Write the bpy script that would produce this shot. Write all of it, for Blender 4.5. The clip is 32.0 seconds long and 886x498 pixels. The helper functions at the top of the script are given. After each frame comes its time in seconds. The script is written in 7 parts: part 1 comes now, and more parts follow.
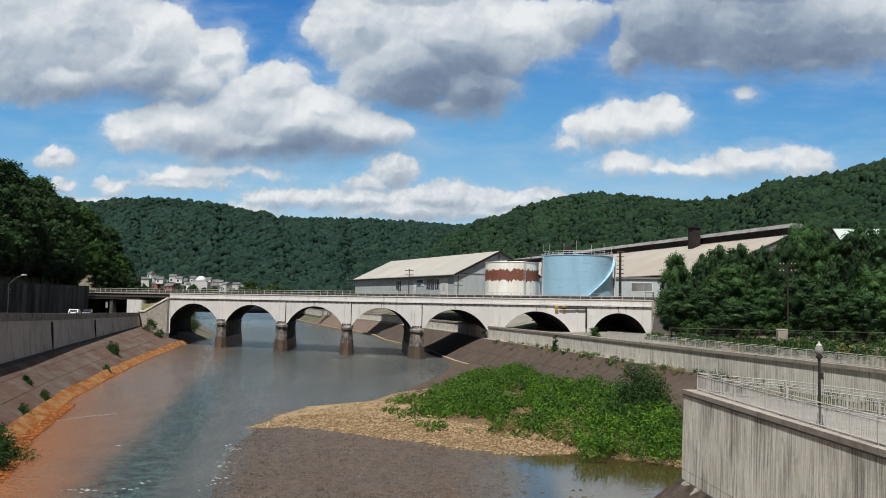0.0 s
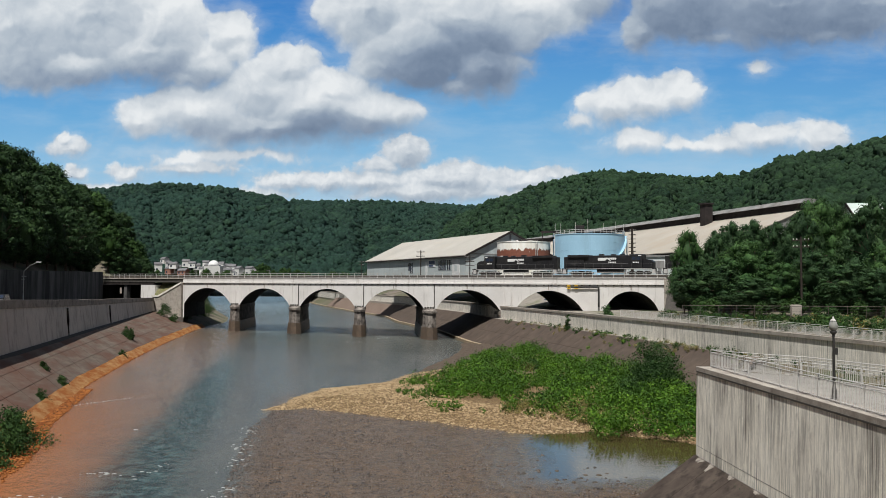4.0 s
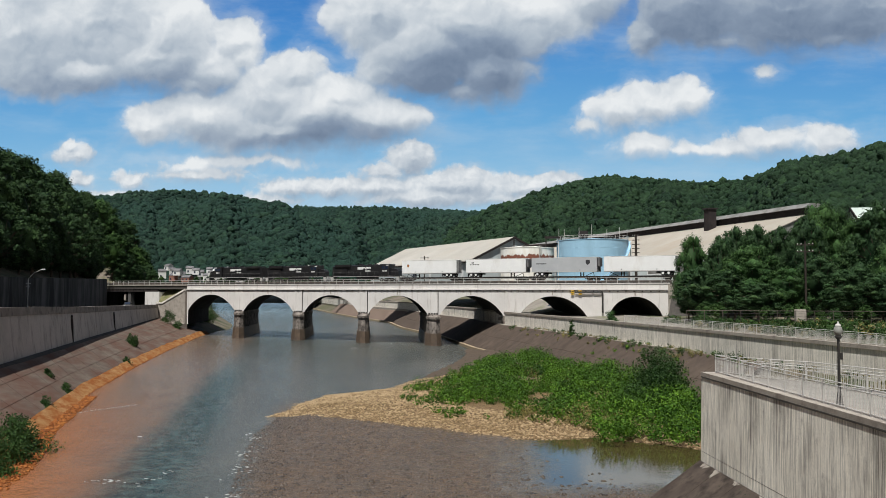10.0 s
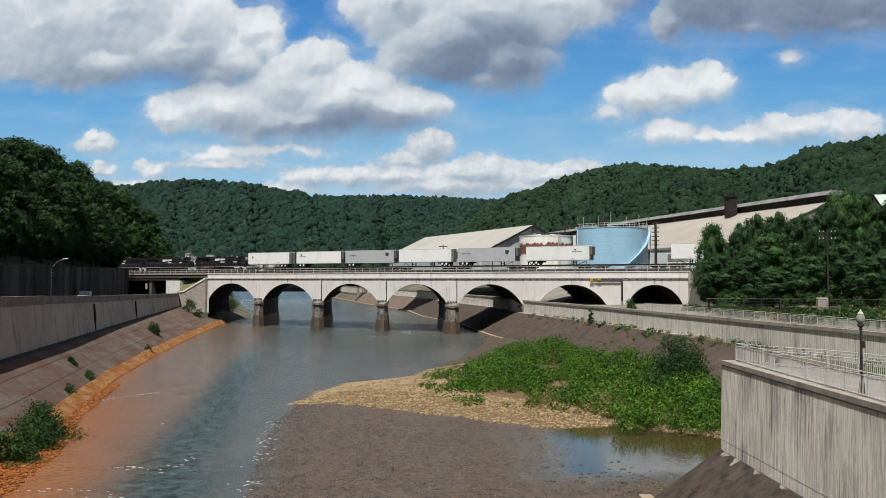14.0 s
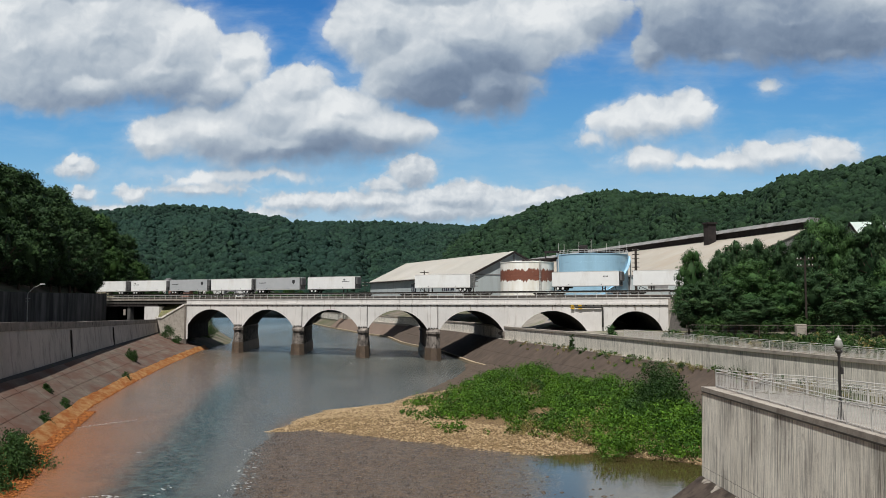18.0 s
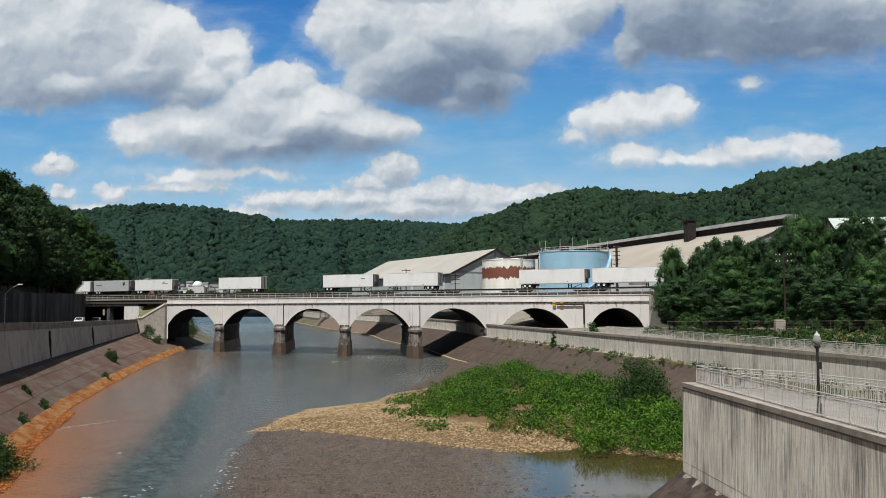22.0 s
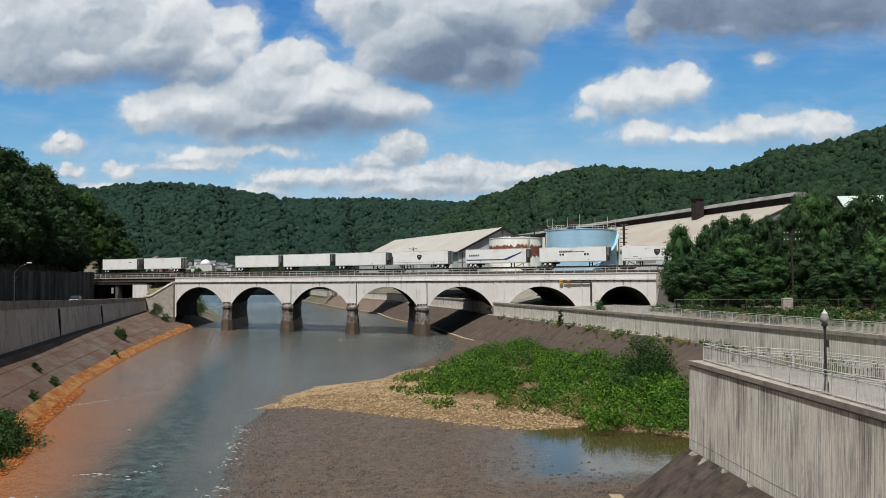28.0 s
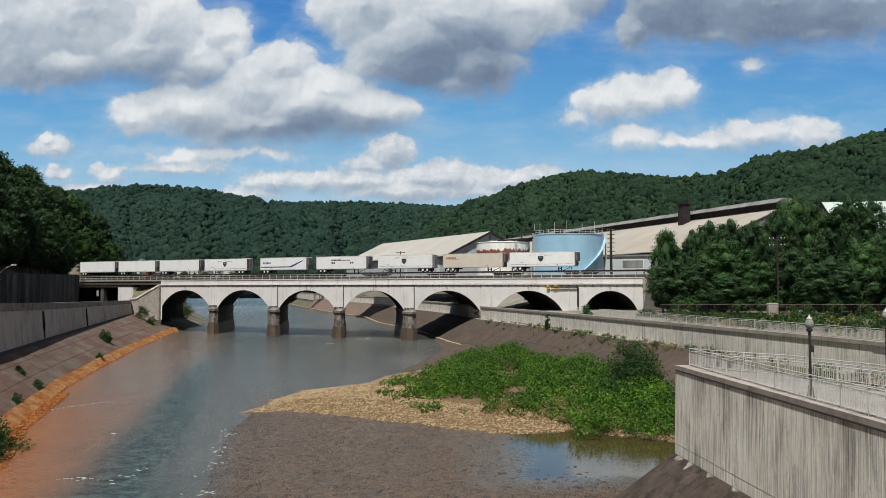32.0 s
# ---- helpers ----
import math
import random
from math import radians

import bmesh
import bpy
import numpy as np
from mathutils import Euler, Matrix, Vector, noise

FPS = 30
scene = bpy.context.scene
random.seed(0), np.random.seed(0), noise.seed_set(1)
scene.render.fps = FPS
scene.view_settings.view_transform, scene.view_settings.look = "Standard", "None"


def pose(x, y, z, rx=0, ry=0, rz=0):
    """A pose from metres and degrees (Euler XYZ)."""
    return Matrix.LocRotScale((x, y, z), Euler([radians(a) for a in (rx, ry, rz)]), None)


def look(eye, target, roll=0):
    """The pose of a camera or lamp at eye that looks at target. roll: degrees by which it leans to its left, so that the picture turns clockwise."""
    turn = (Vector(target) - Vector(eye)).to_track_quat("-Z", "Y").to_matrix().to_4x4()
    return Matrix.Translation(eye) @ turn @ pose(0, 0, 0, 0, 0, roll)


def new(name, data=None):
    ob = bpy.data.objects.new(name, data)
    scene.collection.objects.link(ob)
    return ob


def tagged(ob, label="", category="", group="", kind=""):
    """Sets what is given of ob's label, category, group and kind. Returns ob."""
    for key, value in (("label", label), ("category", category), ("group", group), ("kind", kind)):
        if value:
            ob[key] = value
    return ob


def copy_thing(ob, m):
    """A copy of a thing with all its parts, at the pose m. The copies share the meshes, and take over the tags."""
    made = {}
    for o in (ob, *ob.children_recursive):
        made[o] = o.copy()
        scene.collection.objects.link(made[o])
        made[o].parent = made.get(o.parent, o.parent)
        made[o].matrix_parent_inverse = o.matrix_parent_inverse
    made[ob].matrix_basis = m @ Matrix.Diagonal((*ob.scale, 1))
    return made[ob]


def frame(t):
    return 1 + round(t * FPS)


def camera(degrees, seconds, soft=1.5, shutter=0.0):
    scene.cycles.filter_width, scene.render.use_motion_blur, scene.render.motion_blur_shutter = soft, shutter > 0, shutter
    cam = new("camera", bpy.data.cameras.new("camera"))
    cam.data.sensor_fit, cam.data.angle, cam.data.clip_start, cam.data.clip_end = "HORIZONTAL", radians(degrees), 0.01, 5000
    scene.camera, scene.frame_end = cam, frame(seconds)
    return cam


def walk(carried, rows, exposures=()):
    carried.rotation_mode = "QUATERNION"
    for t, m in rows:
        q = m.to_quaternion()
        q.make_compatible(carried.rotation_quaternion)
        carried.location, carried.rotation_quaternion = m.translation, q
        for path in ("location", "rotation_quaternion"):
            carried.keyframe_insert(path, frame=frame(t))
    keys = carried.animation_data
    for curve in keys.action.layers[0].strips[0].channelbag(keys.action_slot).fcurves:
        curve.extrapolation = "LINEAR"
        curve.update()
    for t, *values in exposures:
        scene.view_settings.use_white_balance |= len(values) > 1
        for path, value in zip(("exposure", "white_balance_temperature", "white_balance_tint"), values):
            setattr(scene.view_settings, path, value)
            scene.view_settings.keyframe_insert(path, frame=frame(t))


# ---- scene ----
cam = camera(54.5, 32.0, soft=0.8)
PATH = [
    (0.0, pose(0, 0, 13, 93.65, -1.10, 0.00)),
    (0.5, pose(0, 0, 13, 93.54, -0.96, 0.09)),
    (1.0, pose(0, 0, 13, 93.11, -0.97, 0.16)),
    (1.5, pose(0, 0, 13, 92.60, -1.01, 0.56)),
    (2.0, pose(0, 0, 13, 92.28, -0.88, 0.61)),
    (2.5, pose(0, 0, 13, 92.01, -0.75, 0.66)),
    (3.0, pose(0, 0, 13, 92.18, -0.45, 0.70)),
    (3.5, pose(0, 0, 13, 92.36, -0.29, 0.76)),
    (5.5, pose(0, 0, 13, 92.37, -0.25, 1.02)),
    (6.0, pose(0, 0, 13, 92.35, -0.20, 1.38)),
    (6.5, pose(0, 0, 13, 92.40, -0.13, 1.62)),
    (7.0, pose(0, 0, 13, 92.45, -0.02, 1.74)),
    (7.5, pose(0, 0, 13, 92.53, -0.01, 1.50)),
    (8.0, pose(0, 0, 13, 92.64, -0.18, 1.38)),
    (8.5, pose(0, 0, 13, 92.82, -0.25, 1.29)),
    (9.0, pose(0, 0, 13, 92.84, -0.21, 1.15)),
    (9.5, pose(0, 0, 13, 92.73, -0.15, 1.16)),
    (10.0, pose(0, 0, 13, 92.76, -0.07, 1.05)),
    (10.5, pose(0, 0, 13, 92.83, -0.15, 1.12)),
    (11.0, pose(0, 0, 13, 92.73, -0.17, 1.29)),
    (11.5, pose(0, 0, 13, 92.79, -0.14, 1.31)),
    (12.0, pose(0, 0, 13, 92.83, -0.06, 1.07)),
    (12.5, pose(0, 0, 13, 92.98, 0.07, 0.96)),
    (13.0, pose(0, 0, 13, 93.04, 0.11, 1.12)),
    (13.5, pose(0, 0, 13, 92.75, 0.09, 1.63)),
    (14.0, pose(0, 0, 13, 91.99, 0.01, 2.30)),
    (14.5, pose(0, 0, 13, 91.34, 0.12, 2.73)),
    (16.5, pose(0, 0, 13, 92.77, 0.05, 2.60)),
    (17.0, pose(0, 0, 13, 93.13, 0.07, 2.26)),
    (17.5, pose(0, 0, 13, 93.55, 0.02, 1.75)),
    (18.0, pose(0, 0, 13, 93.73, -0.04, 1.04)),
    (18.5, pose(0, 0, 13, 93.60, -0.03, 0.51)),
    (19.0, pose(0, 0, 13, 93.50, 0.11, 0.15)),
    (19.5, pose(0, 0, 13, 93.21, 0.08, 0.15)),
    (20.0, pose(0, 0, 13, 93.03, 0.05, -0.23)),
    (20.5, pose(0, 0, 13, 93.17, -0.11, -0.41)),
    (21.0, pose(0, 0, 13, 93.29, 0.12, -0.39)),
    (21.5, pose(0, 0, 13, 93.41, 0.27, -0.41)),
    (22.0, pose(0, 0, 13, 93.59, 0.32, -0.16)),
    (22.5, pose(0, 0, 13, 93.84, 0.16, 0.03)),
    (23.0, pose(0, 0, 13, 94.13, 0.13, 0.03)),
    (23.5, pose(0, 0, 13, 94.07, 0.25, -0.29)),
    (24.0, pose(0, 0, 13, 93.82, 0.15, -0.14)),
    (24.5, pose(0, 0, 13, 93.55, 0.02, 0.02)),
    (25.0, pose(0, 0, 13, 93.13, -0.16, 0.41)),
    (25.5, pose(0, 0, 13, 92.94, -0.10, 0.67)),
    (27.5, pose(0, 0, 13, 92.21, 0.27, 0.41)),
    (28.0, pose(0, 0, 13, 92.15, 0.33, 0.31)),
    (28.5, pose(0, 0, 13, 92.14, 0.40, 0.14)),
    (29.0, pose(0, 0, 13, 92.23, 0.22, -0.18)),
    (29.5, pose(0, 0, 13, 92.24, 0.14, -0.38)),
    (30.0, pose(0, 0, 13, 92.24, 0.11, -0.44)),
    (30.5, pose(0, 0, 13, 92.15, 0.05, -0.52)),
    (31.0, pose(0, 0, 13, 92.27, 0.03, -0.56)),
    (31.5, pose(0, 0, 13, 92.39, 0.15, -0.50)),
    (32.0, pose(0, 0, 13, 92.41, 0.10, -0.54)),
]
walk(cam, PATH, exposures=[(0.0, -0.02), (14.0, -0.02), (19.0, -0.06), (22.0, -0.07), (25.0, -0.13), (28.0, -0.07), (32.0, -0.07)])

# ---- light ----
SUN_EL, SUN_AZ = 62.0, -163.0      # degrees; azimuth from straight ahead, negative to the left
sun_way = Vector((math.sin(radians(SUN_AZ)) * math.cos(radians(SUN_EL)), math.cos(radians(SUN_AZ)) * math.cos(radians(SUN_EL)), math.sin(radians(SUN_EL))))
world = bpy.data.worlds.new("sky")
scene.world = world
world.use_nodes = True
wn, wl = world.node_tree.nodes, world.node_tree.links
sky_tex = wn.new("ShaderNodeTexSky")
sky_tex.sky_type, sky_tex.sun_disc = "NISHITA", False
sky_tex.sun_elevation, sky_tex.sun_rotation = radians(SUN_EL), radians(SUN_AZ)
sky_tex.altitude, sky_tex.air_density, sky_tex.dust_density, sky_tex.ozone_density = 400, 1.0, 0.1, 5.0
pale = wn.new("ShaderNodeHueSaturation")          # half the sky is white cloud
pale.inputs["Saturation"].default_value = 0.45
wl.new(sky_tex.outputs[0], pale.inputs["Color"])
wl.new(pale.outputs[0], wn["Background"].inputs[0])
wn["Background"].inputs[1].default_value = 0.046
sun = new("sun", bpy.data.lights.new("sun", "SUN"))
sun.data.energy, sun.data.angle, sun.data.color = 5.5, radians(0.5), (1.0, 0.985, 0.945)
sun.matrix_basis = look(sun_way * 500, (0, 0, 0))

# ---- materials ----
WATER = -0.35


def nodes_of(name):
    m = bpy.data.materials.new(name)
    m.use_nodes = True
    nt = m.node_tree
    return m, nt, nt.nodes["Principled BSDF"]


def node(nt, kind, **values):
    n = nt.nodes.new(kind)
    for key, value in values.items():
        n.inputs[key].default_value = value
    return n


def ramp(nt, source, stops):
    r = nt.nodes.new("ShaderNodeValToRGB")
    e = r.color_ramp.elements
    while len(e) < len(stops):
        e.new(0.5)
    for el, (pos, col) in zip(e, stops):
        el.position = pos
        el.color = (*col, 1) if len(col) == 3 else col
    nt.links.new(source, r.inputs[0])
    return r.outputs[0]


def mix(nt, factor, a, b, how="MIX"):
    m = nt.nodes.new("ShaderNodeMix")
    m.data_type, m.blend_type = "RGBA", how
    for sock, v in ((m.inputs[0], factor), (m.inputs[6], a), (m.inputs[7], b)):
        if hasattr(v, "is_linked"):
            nt.links.new(v, sock)
        elif isinstance(v, (int, float)):
            sock.default_value = v
        else:
            sock.default_value = (*v, 1)
    return m.outputs[2]


def calc(nt, op, a, b=0.0, clamp=False):
    m = nt.nodes.new("ShaderNodeMath")
    m.operation, m.use_clamp = op, clamp
    for sock, v in zip(m.inputs, (a, b)):
        if isinstance(v, (int, float)):
            sock.default_value = v
        else:
            nt.links.new(v, sock)
    return m.outputs[0]


def noise_of(nt, scale, detail=4.0, rough=0.55, stretch=(1, 1, 1), shift=0.0, warp=0.0):
    tc = nt.nodes.new("ShaderNodeTexCoord")
    mp = nt.nodes.new("ShaderNodeMapping")
    mp.inputs["Scale"].default_value = stretch
    mp.inputs["Location"].default_value = (shift, shift * 0.7, shift * 1.3)
    nt.links.new(tc.outputs["Object"], mp.inputs[0])
    n = node(nt, "ShaderNodeTexNoise", Scale=scale, Detail=detail, Roughness=rough, Distortion=warp)
    nt.links.new(mp.outputs[0], n.inputs["Vector"])
    return n.outputs[0]


def surface(name, c1, c2, scale=1.0, rough=0.8, metal=0.0, bump=0.1, grain=12.0, stretch=(1, 1, 1), stain=None, stain_scale=0.2, stain_stretch=(1, 1, 1), stain_at=(0.5, 0.7), piece=0.0, bump_depth=0.02):
    """A plain weathered surface: two tones, fine grain, optional stains and a change of tone from piece to piece."""
    m, nt, b = nodes_of(name)
    col = mix(nt, ramp(nt, noise_of(nt, scale, 6, 0.6, stretch), [(0.3, (0, 0, 0)), (0.7, (1, 1, 1))]), c1, c2)
    g = noise_of(nt, grain, 3, 0.6, (1, 1, 1), 5)
    col = mix(nt, 0.35, col, ramp(nt, g, [(0.25, (0.55, 0.55, 0.55)), (0.75, (1.0, 1.0, 1.0))]), "MULTIPLY")
    if stain:
        f = ramp(nt, noise_of(nt, stain_scale, 5, 0.65, stain_stretch, 11), [(stain_at[0], (0, 0, 0)), (stain_at[1], (1, 1, 1))])
        col = mix(nt, f, col, stain)
    if piece:
        oi = nt.nodes.new("ShaderNodeObjectInfo")
        col = mix(nt, piece, col, ramp(nt, oi.outputs["Random"], [(0, (0.45, 0.45, 0.45)), (1, (1.0, 1.0, 1.0))]), "MULTIPLY")
    nt.links.new(col, b.inputs["Base Color"])
    b.inputs["Roughness"].default_value, b.inputs["Metallic"].default_value = rough, metal
    b.inputs["Specular IOR Level"].default_value = 0.15 if rough > 0.65 else 0.5
    if bump:
        bp = node(nt, "ShaderNodeBump", Strength=bump, Distance=bump_depth)
        nt.links.new(g, bp.inputs["Height"])
        nt.links.new(bp.outputs[0], b.inputs["Normal"])
    return m


def foliage(name, c1, c2, scale=0.3, vary=0.6, relief=0.0, stands=None):
    m, nt, b = nodes_of(name)
    geo = nt.nodes.new("ShaderNodeNewGeometry")
    oi = nt.nodes.new("ShaderNodeObjectInfo")
    f = ramp(nt, noise_of(nt, scale, 4, 0.6), [(0.3, (0, 0, 0)), (0.7, (1, 1, 1))])
    col = mix(nt, f, c1, c2)
    col = mix(nt, vary, col, ramp(nt, geo.outputs["Random Per Island"], [(0, (0.3, 0.34, 0.32)), (0.6, (0.9, 0.92, 0.85)), (1, (1.5, 1.4, 1.1))]), "MULTIPLY")
    col = mix(nt, 0.4, col, ramp(nt, oi.outputs["Random"], [(0, (0.6, 0.65, 0.65)), (1, (1.2, 1.15, 1.0))]), "MULTIPLY")
    if stands:
        # broad stands of another kind of tree
        col = mix(nt, ramp(nt, noise_of(nt, 0.009, 5, 0.62, (1, 0.6, 1.6), 40), [(0.42, (0, 0, 0)), (0.6, (0.75, 0.75, 0.75))]), col, stands)
        col = mix(nt, 0.75, col, ramp(nt, noise_of(nt, 0.35, 5, 0.7, (1, 1, 1), 60), [(0.3, (0.35, 0.38, 0.40)), (0.52, (0.95, 0.95, 0.95)), (0.72, (1.7, 1.6, 1.35))]), "MULTIPLY")
    nt.links.new(col, b.inputs["Base Color"])
    b.inputs["Roughness"].default_value = 0.65
    b.inputs["Specular IOR Level"].default_value = 0.12
    if relief:
        bp = node(nt, "ShaderNodeBump", Strength=1.0, Distance=relief)
        nt.links.new(noise_of(nt, 0.55, 5, 0.7, (1, 1, 1), 3), bp.inputs["Height"])
        nt.links.new(bp.outputs[0], b.inputs["Normal"])
    return m


def streaked(name, c1, c2, dirt, clean=0.44):
    """Concrete with runs of dirt of uneven width and strength."""
    m, nt, b = nodes_of(name)
    col = mix(nt, ramp(nt, noise_of(nt, 0.35, 6, 0.65), [(0.3, (0, 0, 0)), (0.7, (1, 1, 1))]), c1, c2)
    fine = noise_of(nt, 1.0, 8, 0.72, (4.5, 4.5, 0.16), 11, 0.4)
    broad = noise_of(nt, 0.35, 4, 0.6, (1, 1, 0.35), 31)
    f = calc(nt, "ADD", fine, calc(nt, "MULTIPLY", calc(nt, "SUBTRACT", broad, 0.5), 1.15))
    col = mix(nt, ramp(nt, f, [(clean, (0, 0, 0)), (clean + 0.14, (0.45, 0.45, 0.45)), (clean + 0.28, (0.95, 0.95, 0.95))]), col, dirt)
    runs = calc(nt, "ADD", noise_of(nt, 1.0, 5, 0.75, (5.0, 5.0, 0.13), 51), calc(nt, "MULTIPLY", calc(nt, "SUBTRACT", noise_of(nt, 0.8, 4, 0.6, (1, 1, 0.6), 71), 0.5), 0.5))
    col = mix(nt, ramp(nt, runs, [(0.53, (0, 0, 0)), (0.64, (0.42, 0.42, 0.42)), (0.78, (0.7, 0.7, 0.7))]), col, dirt)
    pale = noise_of(nt, 1.0, 3, 0.7, (6.0, 6.0, 0.12), 83)
    col = mix(nt, ramp(nt, pale, [(0.57, (0, 0, 0)), (0.66, (0.55, 0.55, 0.55))]), col, c2)
    thin = noise_of(nt, 1.0, 3, 0.8, (16.0, 16.0, 0.22), 95)
    col = mix(nt, 0.75, col, ramp(nt, thin, [(0.36, (0.45, 0.44, 0.42)), (0.47, (0.95, 0.95, 0.95)), (0.62, (1.35, 1.34, 1.31))]), "MULTIPLY")
    blot = ramp(nt, noise_of(nt, 2.2, 6, 0.7, (1, 1, 0.6), 3), [(0.58, (0, 0, 0)), (0.72, (0.6, 0.6, 0.6))])
    col = mix(nt, blot, col, (0.30, 0.27, 0.235))
    g = noise_of(nt, 14, 4, 0.7, (1, 1, 1), 5)
    col = mix(nt, 0.4, col, ramp(nt, g, [(0.3, (0.6, 0.6, 0.6)), (0.7, (1.1, 1.1, 1.1))]), "MULTIPLY")
    nt.links.new(col, b.inputs["Base Color"])
    b.inputs["Roughness"].default_value = 0.92
    b.inputs["Specular IOR Level"].default_value = 0.2
    bp = node(nt, "ShaderNodeBump", Strength=0.25, Distance=0.03)
    nt.links.new(g, bp.inputs["Height"])
    nt.links.new(bp.outputs[0], b.inputs["Normal"])
    return m


M = {}
M["bridge"] = surface("bridge_concrete", (0.64, 0.61, 0.58), (0.75, 0.72, 0.69), 0.25, 0.85, stain=(0.36, 0.32, 0.29), stain_scale=0.6, stain_stretch=(1.8, 1.8, 0.2), stain_at=(0.55, 0.78))
# soffit colour holds the arches' deep shade, plus some stains
M["barrel"] = surface("shaded_arch_soffit", (0.022, 0.02, 0.018), (0.05, 0.045, 0.04), 0.5, 0.95, stain=(0.015, 0.013, 0.012))
M["pier"] = surface("pier_stone", (0.10, 0.085, 0.075), (0.34, 0.30, 0.265), 1.2, 0.85, bump=0.4, stain=(0.035, 0.03, 0.028), stain_scale=0.8, stain_at=(0.48, 0.65))
M["pier_wet"] = surface("wet_stone", (0.085, 0.062, 0.045), (0.145, 0.105, 0.075), 1.0, 0.5, bump=0.4, stain=(0.08, 0.06, 0.05), stain_scale=0.8)
M["joint_and_shade"] = surface("joint_and_shade", (0.06, 0.055, 0.05), (0.10, 0.09, 0.08), 2.0, 0.9)
M["wall"] = streaked("streaked_concrete", (0.74, 0.70, 0.615), (0.91, 0.875, 0.785), (0.15, 0.135, 0.115), 0.50)
M["wall_far"] = streaked("pale_concrete", (0.66, 0.62, 0.55), (0.82, 0.775, 0.70), (0.15, 0.135, 0.12), 0.60)
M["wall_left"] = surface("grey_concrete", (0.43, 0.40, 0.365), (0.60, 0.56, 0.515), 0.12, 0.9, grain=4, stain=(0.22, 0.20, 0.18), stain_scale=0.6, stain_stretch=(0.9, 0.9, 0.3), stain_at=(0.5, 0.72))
M["cap_left"] = surface("grimy_coping", (0.22, 0.20, 0.18), (0.34, 0.31, 0.28), 0.4, 0.9, stain=(0.12, 0.11, 0.10), stain_scale=0.8, stain_at=(0.5, 0.68))
M["cap"] = surface("concrete_cap", (0.33, 0.29, 0.25), (0.42, 0.38, 0.33), 0.6, 0.9, stain=(0.2, 0.17, 0.15), stain_scale=1.0)
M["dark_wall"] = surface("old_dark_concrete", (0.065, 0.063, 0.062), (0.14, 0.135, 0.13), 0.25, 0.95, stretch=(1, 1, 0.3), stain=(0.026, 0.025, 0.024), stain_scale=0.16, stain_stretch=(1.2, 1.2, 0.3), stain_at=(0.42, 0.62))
M["slope"] = surface("slope_paving", (0.15, 0.108, 0.085), (0.22, 0.165, 0.133), 0.35, 0.95, bump=0.3, stain=(0.13, 0.10, 0.08), stain_scale=0.6)
M["steel_dark"] = surface("dark_steel", (0.016, 0.015, 0.014), (0.034, 0.03, 0.027), 1.0, 0.55)
M["galv"] = surface("galvanised_steel", (0.52, 0.50, 0.475), (0.62, 0.60, 0.57), 3.0, 0.5, 0.15)
M["ballast"] = surface("ballast", (0.06, 0.055, 0.05), (0.11, 0.10, 0.09), 3.0, 0.95, bump=0.6)
M["asphalt"] = surface("asphalt", (0.05, 0.05, 0.05), (0.07, 0.068, 0.065), 0.5, 0.9)
M["path"] = surface("path_concrete", (0.27, 0.25, 0.225), (0.37, 0.345, 0.31), 0.5, 0.9, stain=(0.20, 0.185, 0.165), stain_scale=0.7)
M["leaf"] = foliage("leaf_green", (0.020, 0.050, 0.015), (0.046, 0.090, 0.024), 0.35, 0.6)
M["leaf_dark"] = foliage("leaf_dark_green", (0.014, 0.036, 0.015), (0.040, 0.076, 0.028), 0.2, 0.7)
M["leaf_mid"] = foliage("leaf_mid_green", (0.024, 0.066, 0.022), (0.062, 0.120, 0.040), 0.2, 0.8)
M["leaf_grey"] = foliage("leaf_grey_green", (0.018, 0.050, 0.022), (0.054, 0.098, 0.042), 0.2, 0.8)
M["leaf_bright"] = foliage("weed_green", (0.034, 0.100, 0.010), (0.120, 0.228, 0.026), 0.45, 0.8)
# far ridge green, with the bluish haze of distance mixed into it
M["hill"] = foliage("hazy_forest_green", (0.011, 0.032, 0.026), (0.026, 0.058, 0.042), 0.02, 0.6, 2.2, (0.020, 0.050, 0.038))
M["hill_near"] = foliage("hillside_green", (0.013, 0.037, 0.021), (0.034, 0.070, 0.035), 0.02, 0.7, 2.2, (0.028, 0.060, 0.029))
# hill sheet green, darkened to paint the shade in gaps between crowns
M["floor_shade"] = foliage("forest_floor_shade", (0.011, 0.030, 0.021), (0.022, 0.050, 0.033), 0.1, 0.0, 2.0)
M["straw"] = foliage("dry_grass_blades", (0.16, 0.14, 0.05), (0.26, 0.22, 0.10))
M["bark"] = surface("bark", (0.07, 0.05, 0.04), (0.13, 0.10, 0.075), 4.0, 0.95, bump=0.5)


# ---- mesh helpers ----
def part(name, bm, material, parent=None, label="", smooth=False):
    me = bpy.data.meshes.new(name)
    bm.to_mesh(me)
    bm.free()
    me.materials.append(M[material] if isinstance(material, str) else material)
    if smooth:
        me.shade_smooth()
    ob = new(name, me)
    if parent is not None:
        ob.parent = parent
    if label:
        tagged(ob, label)
    return ob


def shared(name, mesh, parent, m=None):
    ob = new(name, mesh)
    ob.parent = parent
    if m is not None:
        ob.matrix_basis = m
    return ob


